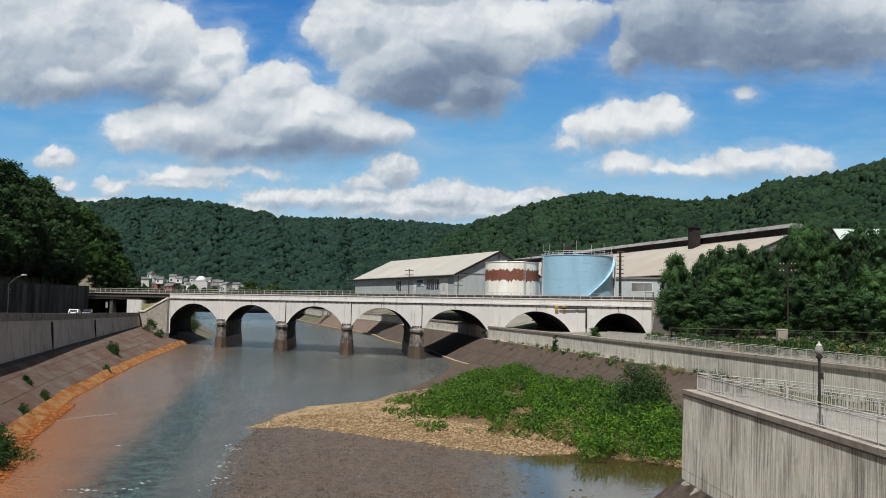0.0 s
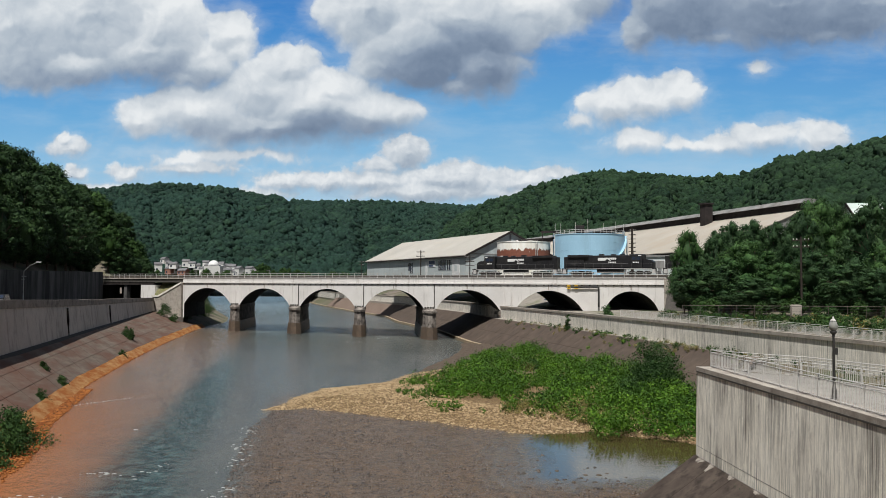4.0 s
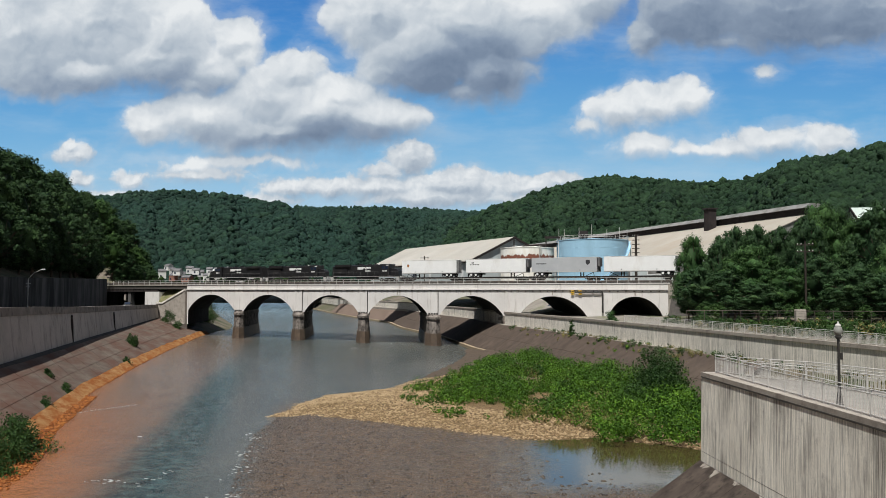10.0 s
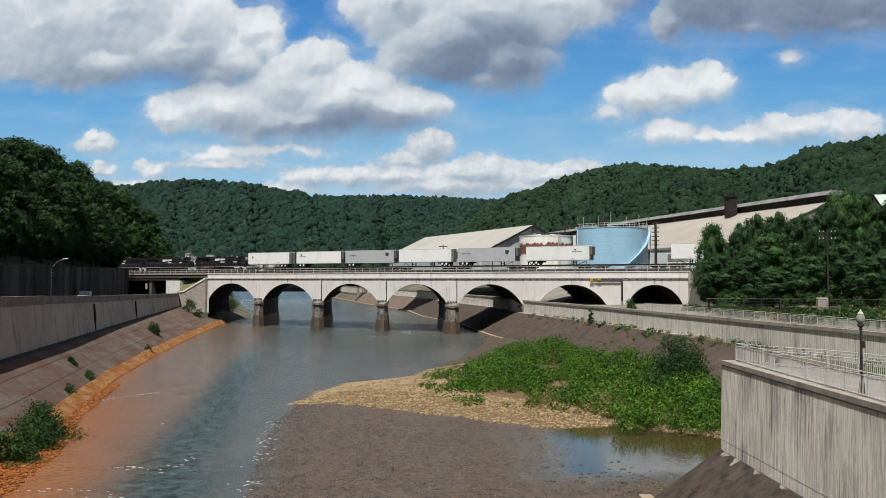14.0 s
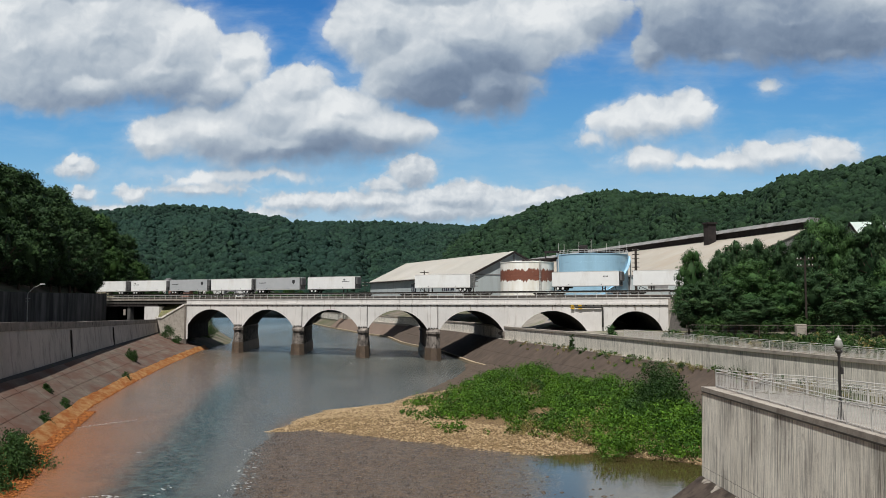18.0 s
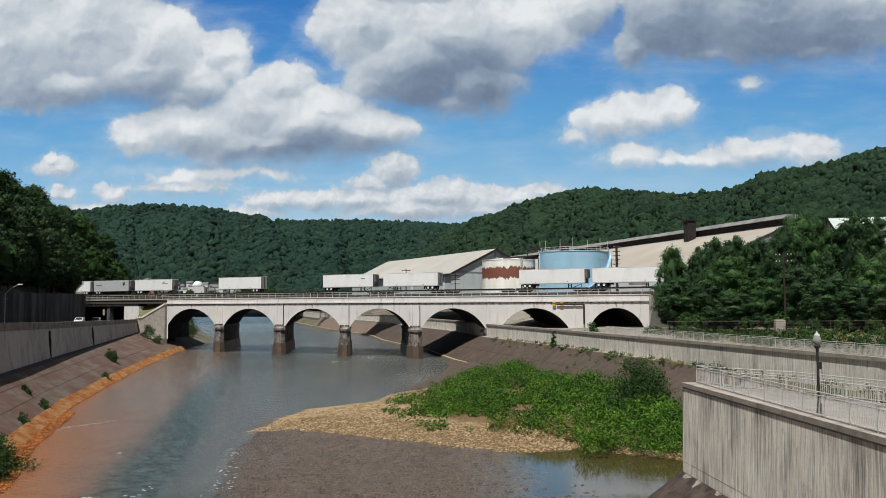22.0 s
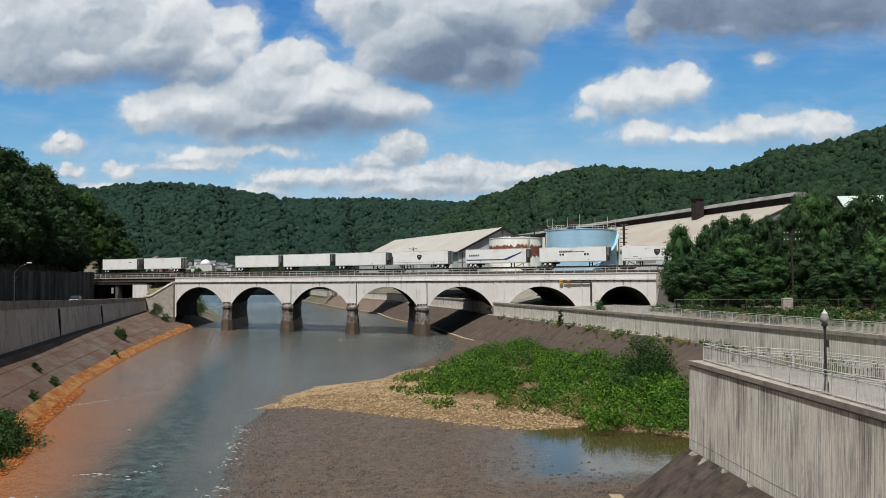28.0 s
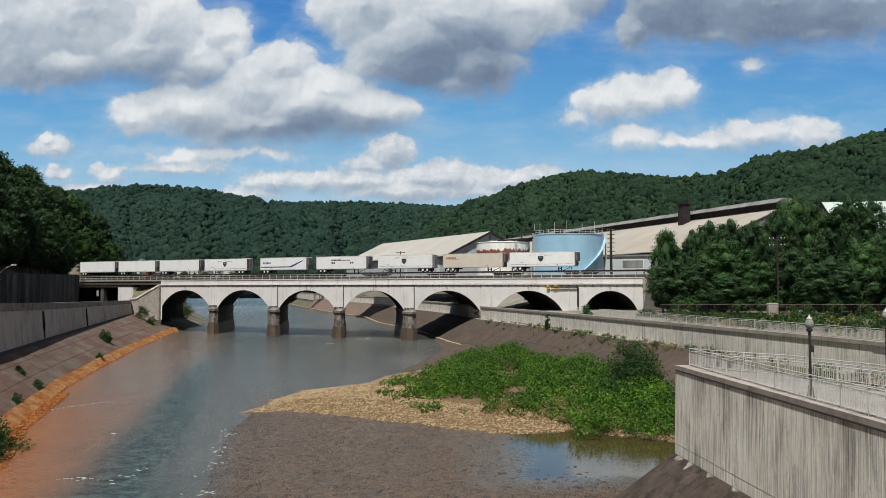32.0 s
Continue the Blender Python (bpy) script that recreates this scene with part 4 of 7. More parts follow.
def make_tree(name, seed, height, spread, material, label, leaves=4200, leaf=0.34, low=0.12):
    """A trunk with limbs that end in leafy lobes, spread over an uneven rounded crown."""
    tree = tagged(new(name), label, "tree", group="trees along the valley")
    r = random.Random(seed)
    bm = bmesh.new()
    lobes = []
    trunk_top = Vector((r.uniform(-0.4, 0.4), r.uniform(-0.4, 0.4), height * 0.55))
    tube(bm, (0, 0, -1.5), trunk_top, 0.022 * height, 7, 0.01 * height)
    mid, half = height * (0.5 + low / 2), height * (0.5 - low / 2)
    count = 50
    for k in range(count):
        up = 1 - 2 * (k + 0.5) / count
        a = k * 2.4 + r.uniform(-0.5, 0.5)
        flat = math.sqrt(1 - up * up)
        reach = r.uniform(0.5, 0.9)
        rad = spread * r.uniform(0.13, 0.33)
        wide = spread * (1.0 if up < 0.2 else 1.0 - 0.25 * up)
        end = Vector((flat * math.cos(a) * wide * reach, flat * math.sin(a) * wide * reach, mid + up * (half - rad * 0.7) * r.uniform(0.86, 1.0)))
        tube(bm, trunk_top * r.uniform(0.4, 1.0), end, 0.008 * height, 4, 0.003 * height)
        lobes.append((end.x, end.y, end.z, rad))
    part("trunk", bm, "bark", tree)
    q, f = leaf_cloud(seed, lobes, leaves, leaf, 0.6, 0.62)
    f = np.concatenate([f[:, :3], f[:, [0, 2, 3]]])
    pieces = [(q, f)]
    v, g = CORES[seed % len(CORES)]
    pieces.append((v * np.array([spread * 0.5, spread * 0.5, half * 0.62]) + np.array([0, 0, mid]), g))
    for k, (x, y, z, rad) in enumerate(lobes):
        v, g = CORES[k % len(CORES)]
        pieces.append((v * rad * np.array([0.6, 0.6, 0.4]) + np.array([x, y, z]), g))
    crown = joined("crown", pieces, material, "", "")
    crown.parent = tree
    return tree


CORES = blob_shapes(5, 1, 0.6)
TREES = [make_tree("broadleaf_tree", 11, 15, 5.6, "leaf", "broad green deciduous tree in full summer leaf", 7000, 0.24, 0.1),
         make_tree("broadleaf_tree", 23, 18, 6.2, "leaf_dark", "tall dark green deciduous tree", 9500, 0.24, 0.1),
         make_tree("broadleaf_tree", 37, 12, 5.0, "leaf", "rounded green deciduous tree of middling height", 5600, 0.25, 0.1),
         make_tree("broadleaf_tree", 52, 16, 5.2, "leaf_dark", "slender dark green deciduous tree", 8500, 0.24, 0.1),
         make_tree("leafy_shrub", 64, 4.5, 2.6, "leaf", "low leafy green shrub at the wood's edge", 1800, 0.18, 0.05),
         make_tree("broadleaf_tree", 71, 13, 5.0, "leaf", "distant green tree among the houses", 1500, 0.40, 0.1),
         make_tree("broadleaf_tree", 83, 16, 6.0, "leaf_grey", "dark green tree before the railway bank", 15000, 0.17, 0.04),
         make_tree("broadleaf_tree", 97, 14, 6.2, "leaf_mid", "green leafy tree before the railway bank", 15000, 0.16, 0.04)]
HEIGHTS = [15, 18, 12, 16, 4.5, 13, 16, 14]
used = set()


def plant(kind, x, y, z, scale=1.0, turn=0.0):
    m = pose(x, y, z, 0, 0, turn) @ Matrix.Diagonal((scale, scale, scale, 1))
    if kind not in used:
        used.add(kind)
        TREES[kind].matrix_basis = m
        return TREES[kind]
    t = copy_thing(TREES[kind], Matrix.Identity(4))
    t.matrix_basis = m
    return t


# left hillside wood, above the dark retaining wall: crown tops follow the wood's outline
r = random.Random(5)
WOOD_TOP = [(110, 34), (150, 39.5), (178, 41), (209, 44.5), (230, 45), (249, 47.5), (262, 45)]
for off, base, count, lift in ((20, 15.0, 15, 0.62), (24.5, 17, 14, 0.86), (30, 21, 13, 1.08), (37, 25, 9, 1.18)):
    for i in range(count):
        y = 112 + (250 - 112) * (i + r.uniform(-0.3, 0.3)) / (count - 1)
        x = lerp_line(LEFT_WALL, y) - off + r.uniform(-1.5, 1.5)
        if 0.5 * x + 0.866 * y > 168:
            continue
        top = 13 + (lerp_line(WOOD_TOP, y) - 13) * lift
        kind = r.choice((1, 1, 3, 3, 3))
        plant(kind, x, y, base, (top - base) / HEIGHTS[kind] * r.uniform(0.9, 1.05), r.uniform(0, 360))
# wood beyond the railway, falling towards the river
BEYOND = [(-176, 54), (-152, 56), (-145, 52.5), (-138, 44), (-133, 34), (-129, 27), (-122, 20), (-112, 16)]
for i in range(34):
    k = i % 17
    x = -174 + 3.1 * k + r.uniform(-1.3, 1.3)
    top = lerp_line(BEYOND, x) * r.uniform(0.93, 1.0)
    kind = r.choice((0, 1, 3))
    base = max(12.0, top - r.uniform(16, 20)) - (0 if i < 17 else 1)
    plant(kind, x, (336 if i < 17 else 350) + r.uniform(-5, 5), base, max(0.35, (top - base) / HEIGHTS[kind]), r.uniform(0, 360))
for i in range(12):
    plant(r.choice((0, 2, 4)), -112 + 4.0 * i + r.uniform(-2, 2), 398 + 9 * i + r.uniform(-10, 10), 11.0, r.uniform(0.6, 0.9), r.uniform(0, 360))
# right wood, before the railway bank: s runs along the bank, tops by s
RIGHT_TOP = [(-50, 21), (-47, 24.2), (-44.5, 22.5), (-42, 22), (-40, 23.3), (-35.7, 25.2), (-32, 24), (-29.8, 24.7), (-26, 27.8), (-22, 30.2), (-18.6, 30), (-15, 29), (-8, 27.5), (0, 26), (14, 25), (40, 25)]


def by_bank(s, d):
    return 0.866 * s + 0.5 * d, -0.5 * s + 0.866 * d


# (x, y, kind, height scale, width scale)
for x, y, kind, tall, wide in (
        (44.2, 163.6, 7, 1.16, 0.58), (47.6, 157.6, 6, 0.97, 0.58), (51.6, 161.9, 6, 1.1, 0.69), (55.5, 161.9, 6, 1.12, 0.75), (59.8, 161.8, 6, 1.1, 0.73),
        (50.8, 150.8, 7, 0.97, 1.1), (63.7, 161.8, 6, 1.16, 0.67), (66.0, 158.2, 7, 1.58, 0.95), (62.6, 155.5, 6, 1.2, 0.7), (69.4, 158.6, 6, 1.32, 0.8), (70.2, 153.6, 7, 1.32, 0.66), (72.6, 149.9, 6, 1.34, 0.95), (76.5, 150.5, 6, 1.28, 0.9),
        (42.3, 153.4, 6, 0.59, 0.75), (46.2, 148.8, 6, 0.55, 0.83), (54.9, 145.0, 7, 0.66, 0.75), (59.8, 144.4, 6, 0.69, 0.88), (62.3, 137.2, 6, 0.56, 0.87), (65.5, 134.2, 6, 0.5, 0.75),
        (70.0, 139.7, 7, 0.9, 0.82), (42.0, 158.3, 6, 0.5, 0.5), (49.6, 143.4, 6, 0.4, 0.77)):
    tree = plant(kind, x, y, 8.2, 1.0, r.uniform(0, 360))
    tree.matrix_basis = tree.matrix_basis @ Matrix.Diagonal((wide, wide, tall, 1))
# darker trees behind them and the wood beyond the view's edge
for i in range(12):
    s = -36 + 74 * (i + r.uniform(-0.25, 0.25)) / 11
    x, y = by_bank(s, r.uniform(170, 173) - max(0, s + 20) * 0.12)
    top = 8.2 + (lerp_line(RIGHT_TOP, s) - 8.2) * r.uniform(0.7, 0.85)
    plant(3, x, y, 8.2, (top - 8.2) / HEIGHTS[3], r.uniform(0, 360))
for i in range(8):
    s = -2 + 40 * (i + r.uniform(-0.25, 0.25)) / 7
    x, y = by_bank(s, r.uniform(152, 166) - (s + 20) * 0.12)
    plant(6 if i % 3 else 7, x, y, 8.2, r.uniform(0.9, 1.25), r.uniform(0, 360))
for i in range(26):
    s = -44 + 80 * (i + r.uniform(-0.3, 0.3)) / 25
    x, y = by_bank(s, r.uniform(143, 150) - max(0, s + 20) * 0.12 + (10 if s < -38 else 0))
    plant(4, x, y, 8.3, r.uniform(0.35, 0.8), r.uniform(0, 360))

# ---- works buildings behind the bridge ----
M["shed_wall"] = surface("grey_green_cladding", (0.44, 0.485, 0.49), (0.52, 0.565, 0.565), 0.1, 0.6, stain=(0.38, 0.40, 0.39), stain_scale=0.4, stain_stretch=(1, 1, 0.15))
M["shed_roof"] = surface("weathered_roof_sheet", (0.39, 0.365, 0.325), (0.475, 0.45, 0.405), 0.08, 0.7, stain=(0.40, 0.36, 0.305), stain_scale=0.1, stain_at=(0.5, 0.75))
M["mill_roof"] = surface("tan_roof_sheet", (0.36, 0.325, 0.275), (0.44, 0.40, 0.345), 0.06, 0.8, stain=(0.36, 0.305, 0.24), stain_scale=0.09, stain_at=(0.5, 0.75))
M["mill_wall"] = surface("grey_mill_wall", (0.20, 0.20, 0.20), (0.30, 0.29, 0.28), 0.2, 0.8, stain=(0.14, 0.13, 0.12), stain_scale=0.3, stain_stretch=(1, 1, 0.2))
M["rust_dark"] = surface("rusted_steel", (0.024, 0.021, 0.021), (0.048, 0.039, 0.037), 0.5, 0.9)
M["rust_red"] = surface("red_rust", (0.16, 0.05, 0.03), (0.26, 0.09, 0.05), 0.6, 0.95, stain=(0.08, 0.035, 0.025), stain_scale=0.8)
M["white_paint"] = surface("white_paint", (0.66, 0.64, 0.58), (0.78, 0.76, 0.71), 0.4, 0.5, stain=(0.50, 0.45, 0.36), stain_scale=0.5, stain_stretch=(1, 1, 0.3), stain_at=(0.55, 0.85))
M["blue_paint"] = surface("pale_blue_paint", (0.33, 0.55, 0.71), (0.37, 0.60, 0.76), 0.15, 0.45, stain=(0.27, 0.44, 0.56), stain_scale=0.25, stain_stretch=(1, 1, 0.2))
M["dark_glass"] = surface("dark_glass", (0.02, 0.03, 0.05), (0.04, 0.05, 0.08), 1.0, 0.15)
M["white_trim"] = surface("white_trim", (0.66, 0.66, 0.65), (0.74, 0.74, 0.73), 2.0, 0.6)
M["wood_pole"] = surface("pole_wood", (0.028, 0.023, 0.02), (0.06, 0.048, 0.04), 2.0, 0.9)


def rust_band_material():
    m, nt, b = nodes_of("tank_paint_rusted")
    tc = nt.nodes.new("ShaderNodeTexCoord")
    sep = nt.nodes.new("ShaderNodeSeparateXYZ")
    nt.links.new(tc.outputs["Object"], sep.inputs[0])
    z = sep.outputs[2]
    wob = calc(nt, "MULTIPLY", calc(nt, "SUBTRACT", noise_of(nt, 1.1, 6, 0.65, (1, 1, 0.25)), 0.5), 3.2)
    zz = calc(nt, "ADD", z, wob)
    band = calc(nt, "MULTIPLY", ramp(nt, calc(nt, "DIVIDE", zz, 12.0), [(0.52, (0, 0, 0)), (0.54, (1, 1, 1))]), ramp(nt, calc(nt, "DIVIDE", zz, 12.0), [(0.79, (1, 1, 1)), (0.81, (0, 0, 0))]))
    band = calc(nt, "MULTIPLY", band, ramp(nt, noise_of(nt, 1.0, 6, 0.7, (1, 1, 0.5), 3), [(0.28, (0, 0, 0)), (0.36, (1, 1, 1))]))
    white = mix(nt, ramp(nt, noise_of(nt, 0.5, 5, 0.6, (1, 1, 0.2)), [(0.4, (0, 0, 0)), (0.8, (1, 1, 1))]), (0.86, 0.85, 0.80), (0.68, 0.62, 0.50))
    rust = mix(nt, noise_of(nt, 2.0, 5, 0.7), (0.09, 0.035, 0.025), (0.30, 0.10, 0.055))
    nt.links.new(mix(nt, band, white, rust), b.inputs["Base Color"])
    b.inputs["Roughness"].default_value = 0.7
    return m


M["rust_band"] = rust_band_material()


def house_box(L, W, eave, ridge):
    """Gabled building: x along its length, y across, the near long wall at y = 0."""
    bm = bmesh.new()
    prism(bm, [(0, 0, 0), (0, W, 0), (0, W, eave), (0, W / 2, ridge), (0, 0, eave)], (L, 0, 0))
    return bm


shed = tagged(new("industrial_shed"), "grey-green metal industrial shed with a pale gabled roof", "shed")
shed.matrix_basis = pose(-36.5, 356, 14.4, 0, 0, -64.2)
LS, WS, ES, RS = 92.0, 32.0, 8.0, 15.8
part("wall", house_box(LS, WS, ES, RS), "shed_wall", shed)
k = (RS - ES) / (WS / 2)
for y0, y1 in ((-0.6, WS / 2), (WS + 0.6, WS / 2)):
    bm = bmesh.new()
    prism(bm, [(-0.5, y0, ES - 0.6 * k + 0.05), (-0.5, y1, RS + 0.05), (-0.5, y1, RS + 0.35), (-0.5, y0, ES - 0.6 * k + 0.35)], (LS + 1.0, 0, 0))
    part("roof", bm, "shed_roof", shed, "pale weathered metal roof slope")
    bm = bmesh.new()
    prism(bm, [(LS + 0.52, y0, ES - 0.6 * k - 0.35), (LS + 0.52, y1, RS - 0.35), (LS + 0.52, y1, RS + 0.4), (LS + 0.52, y0, ES - 0.6 * k + 0.4)], (0.25, 0, 0))
    part("barge_board", bm, "rust_dark", shed)
part("gutter", boxes((-0.4, LS + 0.4, -0.9, -0.6, ES - 0.55, ES - 0.2)), "rust_dark", shed)
for x, w, z0, z1 in ((45, 0.9, 3.6, 6.4), (47.3, 1.2, 2.6, 6.6), (72.2, 1.3, 3.4, 6.8), (75.4, 1.3, 3.4, 6.8), (79, 1.3, 3.4, 6.8)):
    wnd = part("window", boxes((x - w, x + w, -0.06, 0.0, z0, z1)), "dark_glass", shed)
    part("frame", boxes((x - w - 0.15, x + w + 0.15, -0.1, 0.0, z1, z1 + 0.2), (x - 0.08, x + 0.08, -0.09, -0.06, z0, z1)), "white_trim", wnd)
sg = part("sign_board", boxes((62.6, 68.4, -0.1, 0.0, 4.6, 7.0)), "white_trim", shed, "white sign board with blue bars")
part("sign_bar", boxes((63, 68, -0.13, -0.1, 5.7, 6.7), (63, 66.5, -0.13, -0.1, 4.8, 5.3)), surface("sign_blue", (0.03, 0.05, 0.12), (0.04, 0.07, 0.16), 1, 0.5), sg)
dr = part("loading_door", boxes((81.8, 87.2, -0.12, 0.0, 0.0, 6.9)), "white_trim", shed, "white loading door")
part("door_panel", boxes((83.6, 85.4, -0.15, -0.12, 3.0, 5.0), (83.2, 83.4, -0.15, -0.12, 1.0, 3.0), (85.6, 85.8, -0.15, -0.12, 1.0, 3.0)), "shed_wall", dr)
part("side_door", boxes((60.0, 61.6, -0.1, 0.0, 2.0, 6.4)), "white_trim", shed)
part("gable_post", boxes((LS, LS + 0.12, 15.7, 16.3, ES, RS - 0.6), (LS, LS + 0.12, 1.0, 31.0, ES + 0.3, ES + 0.6)), "mill_wall", shed)


def tank(x, y, z, radius, height, material, label):
    t = tagged(new("storage_tank"), label, "tank")
    t.matrix_basis = pose(x, y, z)
    bm = bmesh.new()
    prof = [(radius, -1.0)]
    for i in range(1, 6):
        h = height * i / 6
        prof += [(radius, h - 0.03), (radius + 0.025, h), (radius, h + 0.03)]
    prof += [(radius, height), (radius + 0.12, height), (radius + 0.12, height + 0.18), (radius * 0.97, height + 0.18), (0.5, height + 0.9)]
    lathe(bm, prof, 80)
    part("shell", bm, material, t)
    return t


def tank_rail(t, radius, z, n):
    bm = bmesh.new()
    for k in range(48):
        a, b = 2 * math.pi * k / 48, 2 * math.pi * (k + 1) / 48
        for h in (0.55, 1.1):
            tube(bm, (radius * math.cos(a), radius * math.sin(a), z + h), (radius * math.cos(b), radius * math.sin(b), z + h), 0.05, 4)
    part("top_rail", bm, "galv", t)
    pm = part("rail_post", tube(bmesh.new(), (0, 0, 0), (0, 0, 1.15), 0.06, 5), "galv", t)
    pm.matrix_basis = pose(radius, 0, z)
    for k in range(1, n):
        a = 2 * math.pi * k / n
        shared("rail_post", pm.data, t, pose(radius * math.cos(a), radius * math.sin(a), z))


blue_tank = tank(39.8, 257, 13.8, 10.5, 13.9, "blue_paint", "large pale blue cylindrical storage tank with a stair")
tank_rail(blue_tank, 10.5, 14.1, 36)
bm = bmesh.new()
rows = []
for i in range(40):
    a = radians(-95 + 88 * i / 39)
    z = 0.4 + 13.4 * i / 39
    rows.append([(r * math.cos(a), r * math.sin(a), z + h) for r, h in ((10.52, 0), (11.3, 0), (11.3, -0.25), (10.52, -0.25), (10.52, 0))])
part("spiral_stair", sheet(rows), "blue_paint", blue_tank)
part("stair_rail", sheet([[(11.3 * math.cos(radians(-95 + 88 * i / 39)), 11.3 * math.sin(radians(-95 + 88 * i / 39)), 0.4 + 13.4 * i / 39 + h) for h in (0.9, 1.05)] for i in range(40)]), "white_trim", blue_tank)
for a, h in ((-150, 3.2), (-120, 3.4), (-100, 4.2), (-75, 3.0), (-50, 3.6), (-20, 3.2), (-170, 3.5)):
    part("mast", tube(bmesh.new(), (10.3 * math.cos(radians(a)), 10.3 * math.sin(radians(a)), 14.0), (10.3 * math.cos(radians(a)), 10.3 * math.sin(radians(a)), 14.0 + h), 0.06, 5), "galv", blue_tank)
part("roof_hatch", soft_box(-4.8, -2.2, -6.4, -4.4, 14.4, 16.6, 0.1, 1), "rust_dark", blue_tank, "dark rusted machine on the tank roof")
part("pipe", tube(bmesh.new(), (10.9, -2.5, -0.5), (10.9, -2.5, 13.6), 0.22, 8), "white_trim", blue_tank)
part("pipe", tube(bmesh.new(), (-10.4, -2.6, -0.5), (-10.4, -2.6, 13.9), 0.14, 8), "white_trim", blue_tank)
rust_tank = tank(20.6, 259.5, 13.8, 8.0, 11.8, "rust_band", "white cylindrical tank with a wide rusted band")
part("ladder", boxes((2.9, 3.0, -7.75, -7.6, 0, 12.4), (3.4, 3.5, -7.65, -7.5, 0, 12.4), *[(2.9, 3.5, -7.7, -7.6, 0.4 * i, 0.4 * i + 0.06) for i in range(30)]), "galv", rust_tank)
part("top_pipe", tube(bmesh.new(), (-2, -6, 12.3), (10, -4, 13.2), 0.25, 8), "rust_dark", rust_tank)
part("top_frame", boxes((5.0, 5.3, -5.5, -5.2, 11.8, 15.0), (9.5, 9.8, -4.6, -4.3, 10.8, 15.0), (4.8, 10.0, -5.4, -4.3, 14.6, 15.2)), "rust_dark", rust_tank)

# long mill: x runs away from the camera
mill = tagged(new("rolling_mill"), "very long steel mill with tan roof and dark ridge monitor", "factory")
mill.matrix_basis = pose(105.4, 256.4, 14.4, 0, 0, 105.6)
LM = 313.0
bm = bmesh.new()
prism(bm, [(0, -14, 0), (0, 31, 0), (0, 31, 9.0), (0, 3, 20.6), (0, -3, 20.6), (0, -14, 17)], (LM, 0, 0))
part("hall", bm, "mill_wall", mill)
bm = bmesh.new()
prism(bm, [(-0.4, 32, 8.8), (-0.4, 2.6, 20.95), (-0.4, 2.6, 21.2), (-0.4, 32, 9.05)], (LM + 0.8, 0, 0))
part("roof", bm, "mill_roof", mill, "tan streaked sheet roof slope")
part("monitor", boxes((0, LM, -2.6, 2.6, 20.6, 23.2)), "rust_dark", mill, "dark louvred ridge monitor")
bm = bmesh.new()
prism(bm, [(-0.5, -3.4, 23.2), (-0.5, 3.6, 23.2), (-0.5, 1.8, 24.6), (-0.5, -1.6, 24.6)], (LM + 1, 0, 0))
part("monitor_roof", bm, "mill_wall", mill)
lv = part("louvre", boxes((0, 3.6, 2.6, 2.75, 20.9, 21.3)), "cap", mill)
for i in range(1, 59):
    shared("louvre", lv.data, mill, pose(5.3 * i, 0, 0))
part("chimney", boxes((45.5, 48.6, 4.0, 7.0, 17.0, 26.8)), "rust_dark", mill, "square dark steel stack")
part("chimney_cap", boxes((45.1, 49.0, 3.6, 7.4, 26.8, 27.3)), "rust_dark", mill)
pn = part("wall_panel", boxes((0, 9.2, 31.0, 31.15, 0.2, 7.6)), "shed_wall", mill)
pn.matrix_basis = pose(4, 0, 0)
for i in range(1, 20):
    shared("wall_panel", pn.data, mill, pose(4 + 14.0 * i, 0, 0))
part("eave_beam", boxes((0, LM, 31.0, 31.6, 8.0, 8.7)), "rust_dark", mill)
# low annex with windows beside the blue tank
annex = tagged(new("annex_building"), "low grey annex building with a strip of windows", "building")
annex.matrix_basis = pose(52, 262, 14.4, 0, 0, -20)
part("wall", boxes((0, 30, 0, 10, 0, 7.2)), "shed_wall", annex)
part("roof", boxes((-0.4, 30.4, -0.4, 10.4, 7.2, 7.7)), "mill_wall", annex)
for i in range(3):
    wnd = part("window", boxes((5 + 8.5 * i, 11.5 + 8.5 * i, -0.06, 0.0, 3.4, 6.2)), "white_trim", annex)
    part("pane", boxes((5.2 + 8.5 * i, 11.3 + 8.5 * i, -0.08, -0.06, 3.6, 6.0)), "mill_wall", wnd)
# gabled roof behind the right wood
barn = tagged(new("gabled_works_hall"), "works hall with a pale green gabled roof", "building")
barn.matrix_basis = pose(95.6, 201.7, 14.0, 0, 0, -10)
part("wall", house_box(50, 26, 12.6, 19.3), "shed_wall", barn)
for y0, y1 in ((-0.6, 13), (26.6, 13)):
    bm = bmesh.new()
    prism(bm, [(-0.6, y0, 12.35), (-0.6, y1, 19.35), (-0.6, y1, 19.65), (-0.6, y0, 12.65)], (51.2, 0, 0))
    part("roof", bm, surface("pale_green_roof", (0.46, 0.53, 0.49), (0.54, 0.61, 0.57), 0.2, 0.7), barn)
    part("barge_board", prism(bmesh.new(), [(-0.85, y0, 12.0), (-0.85, y1, 19.0), (-0.85, y1, 19.7), (-0.85, y0, 12.7)], (0.22, 0, 0)), "rust_dark", barn)

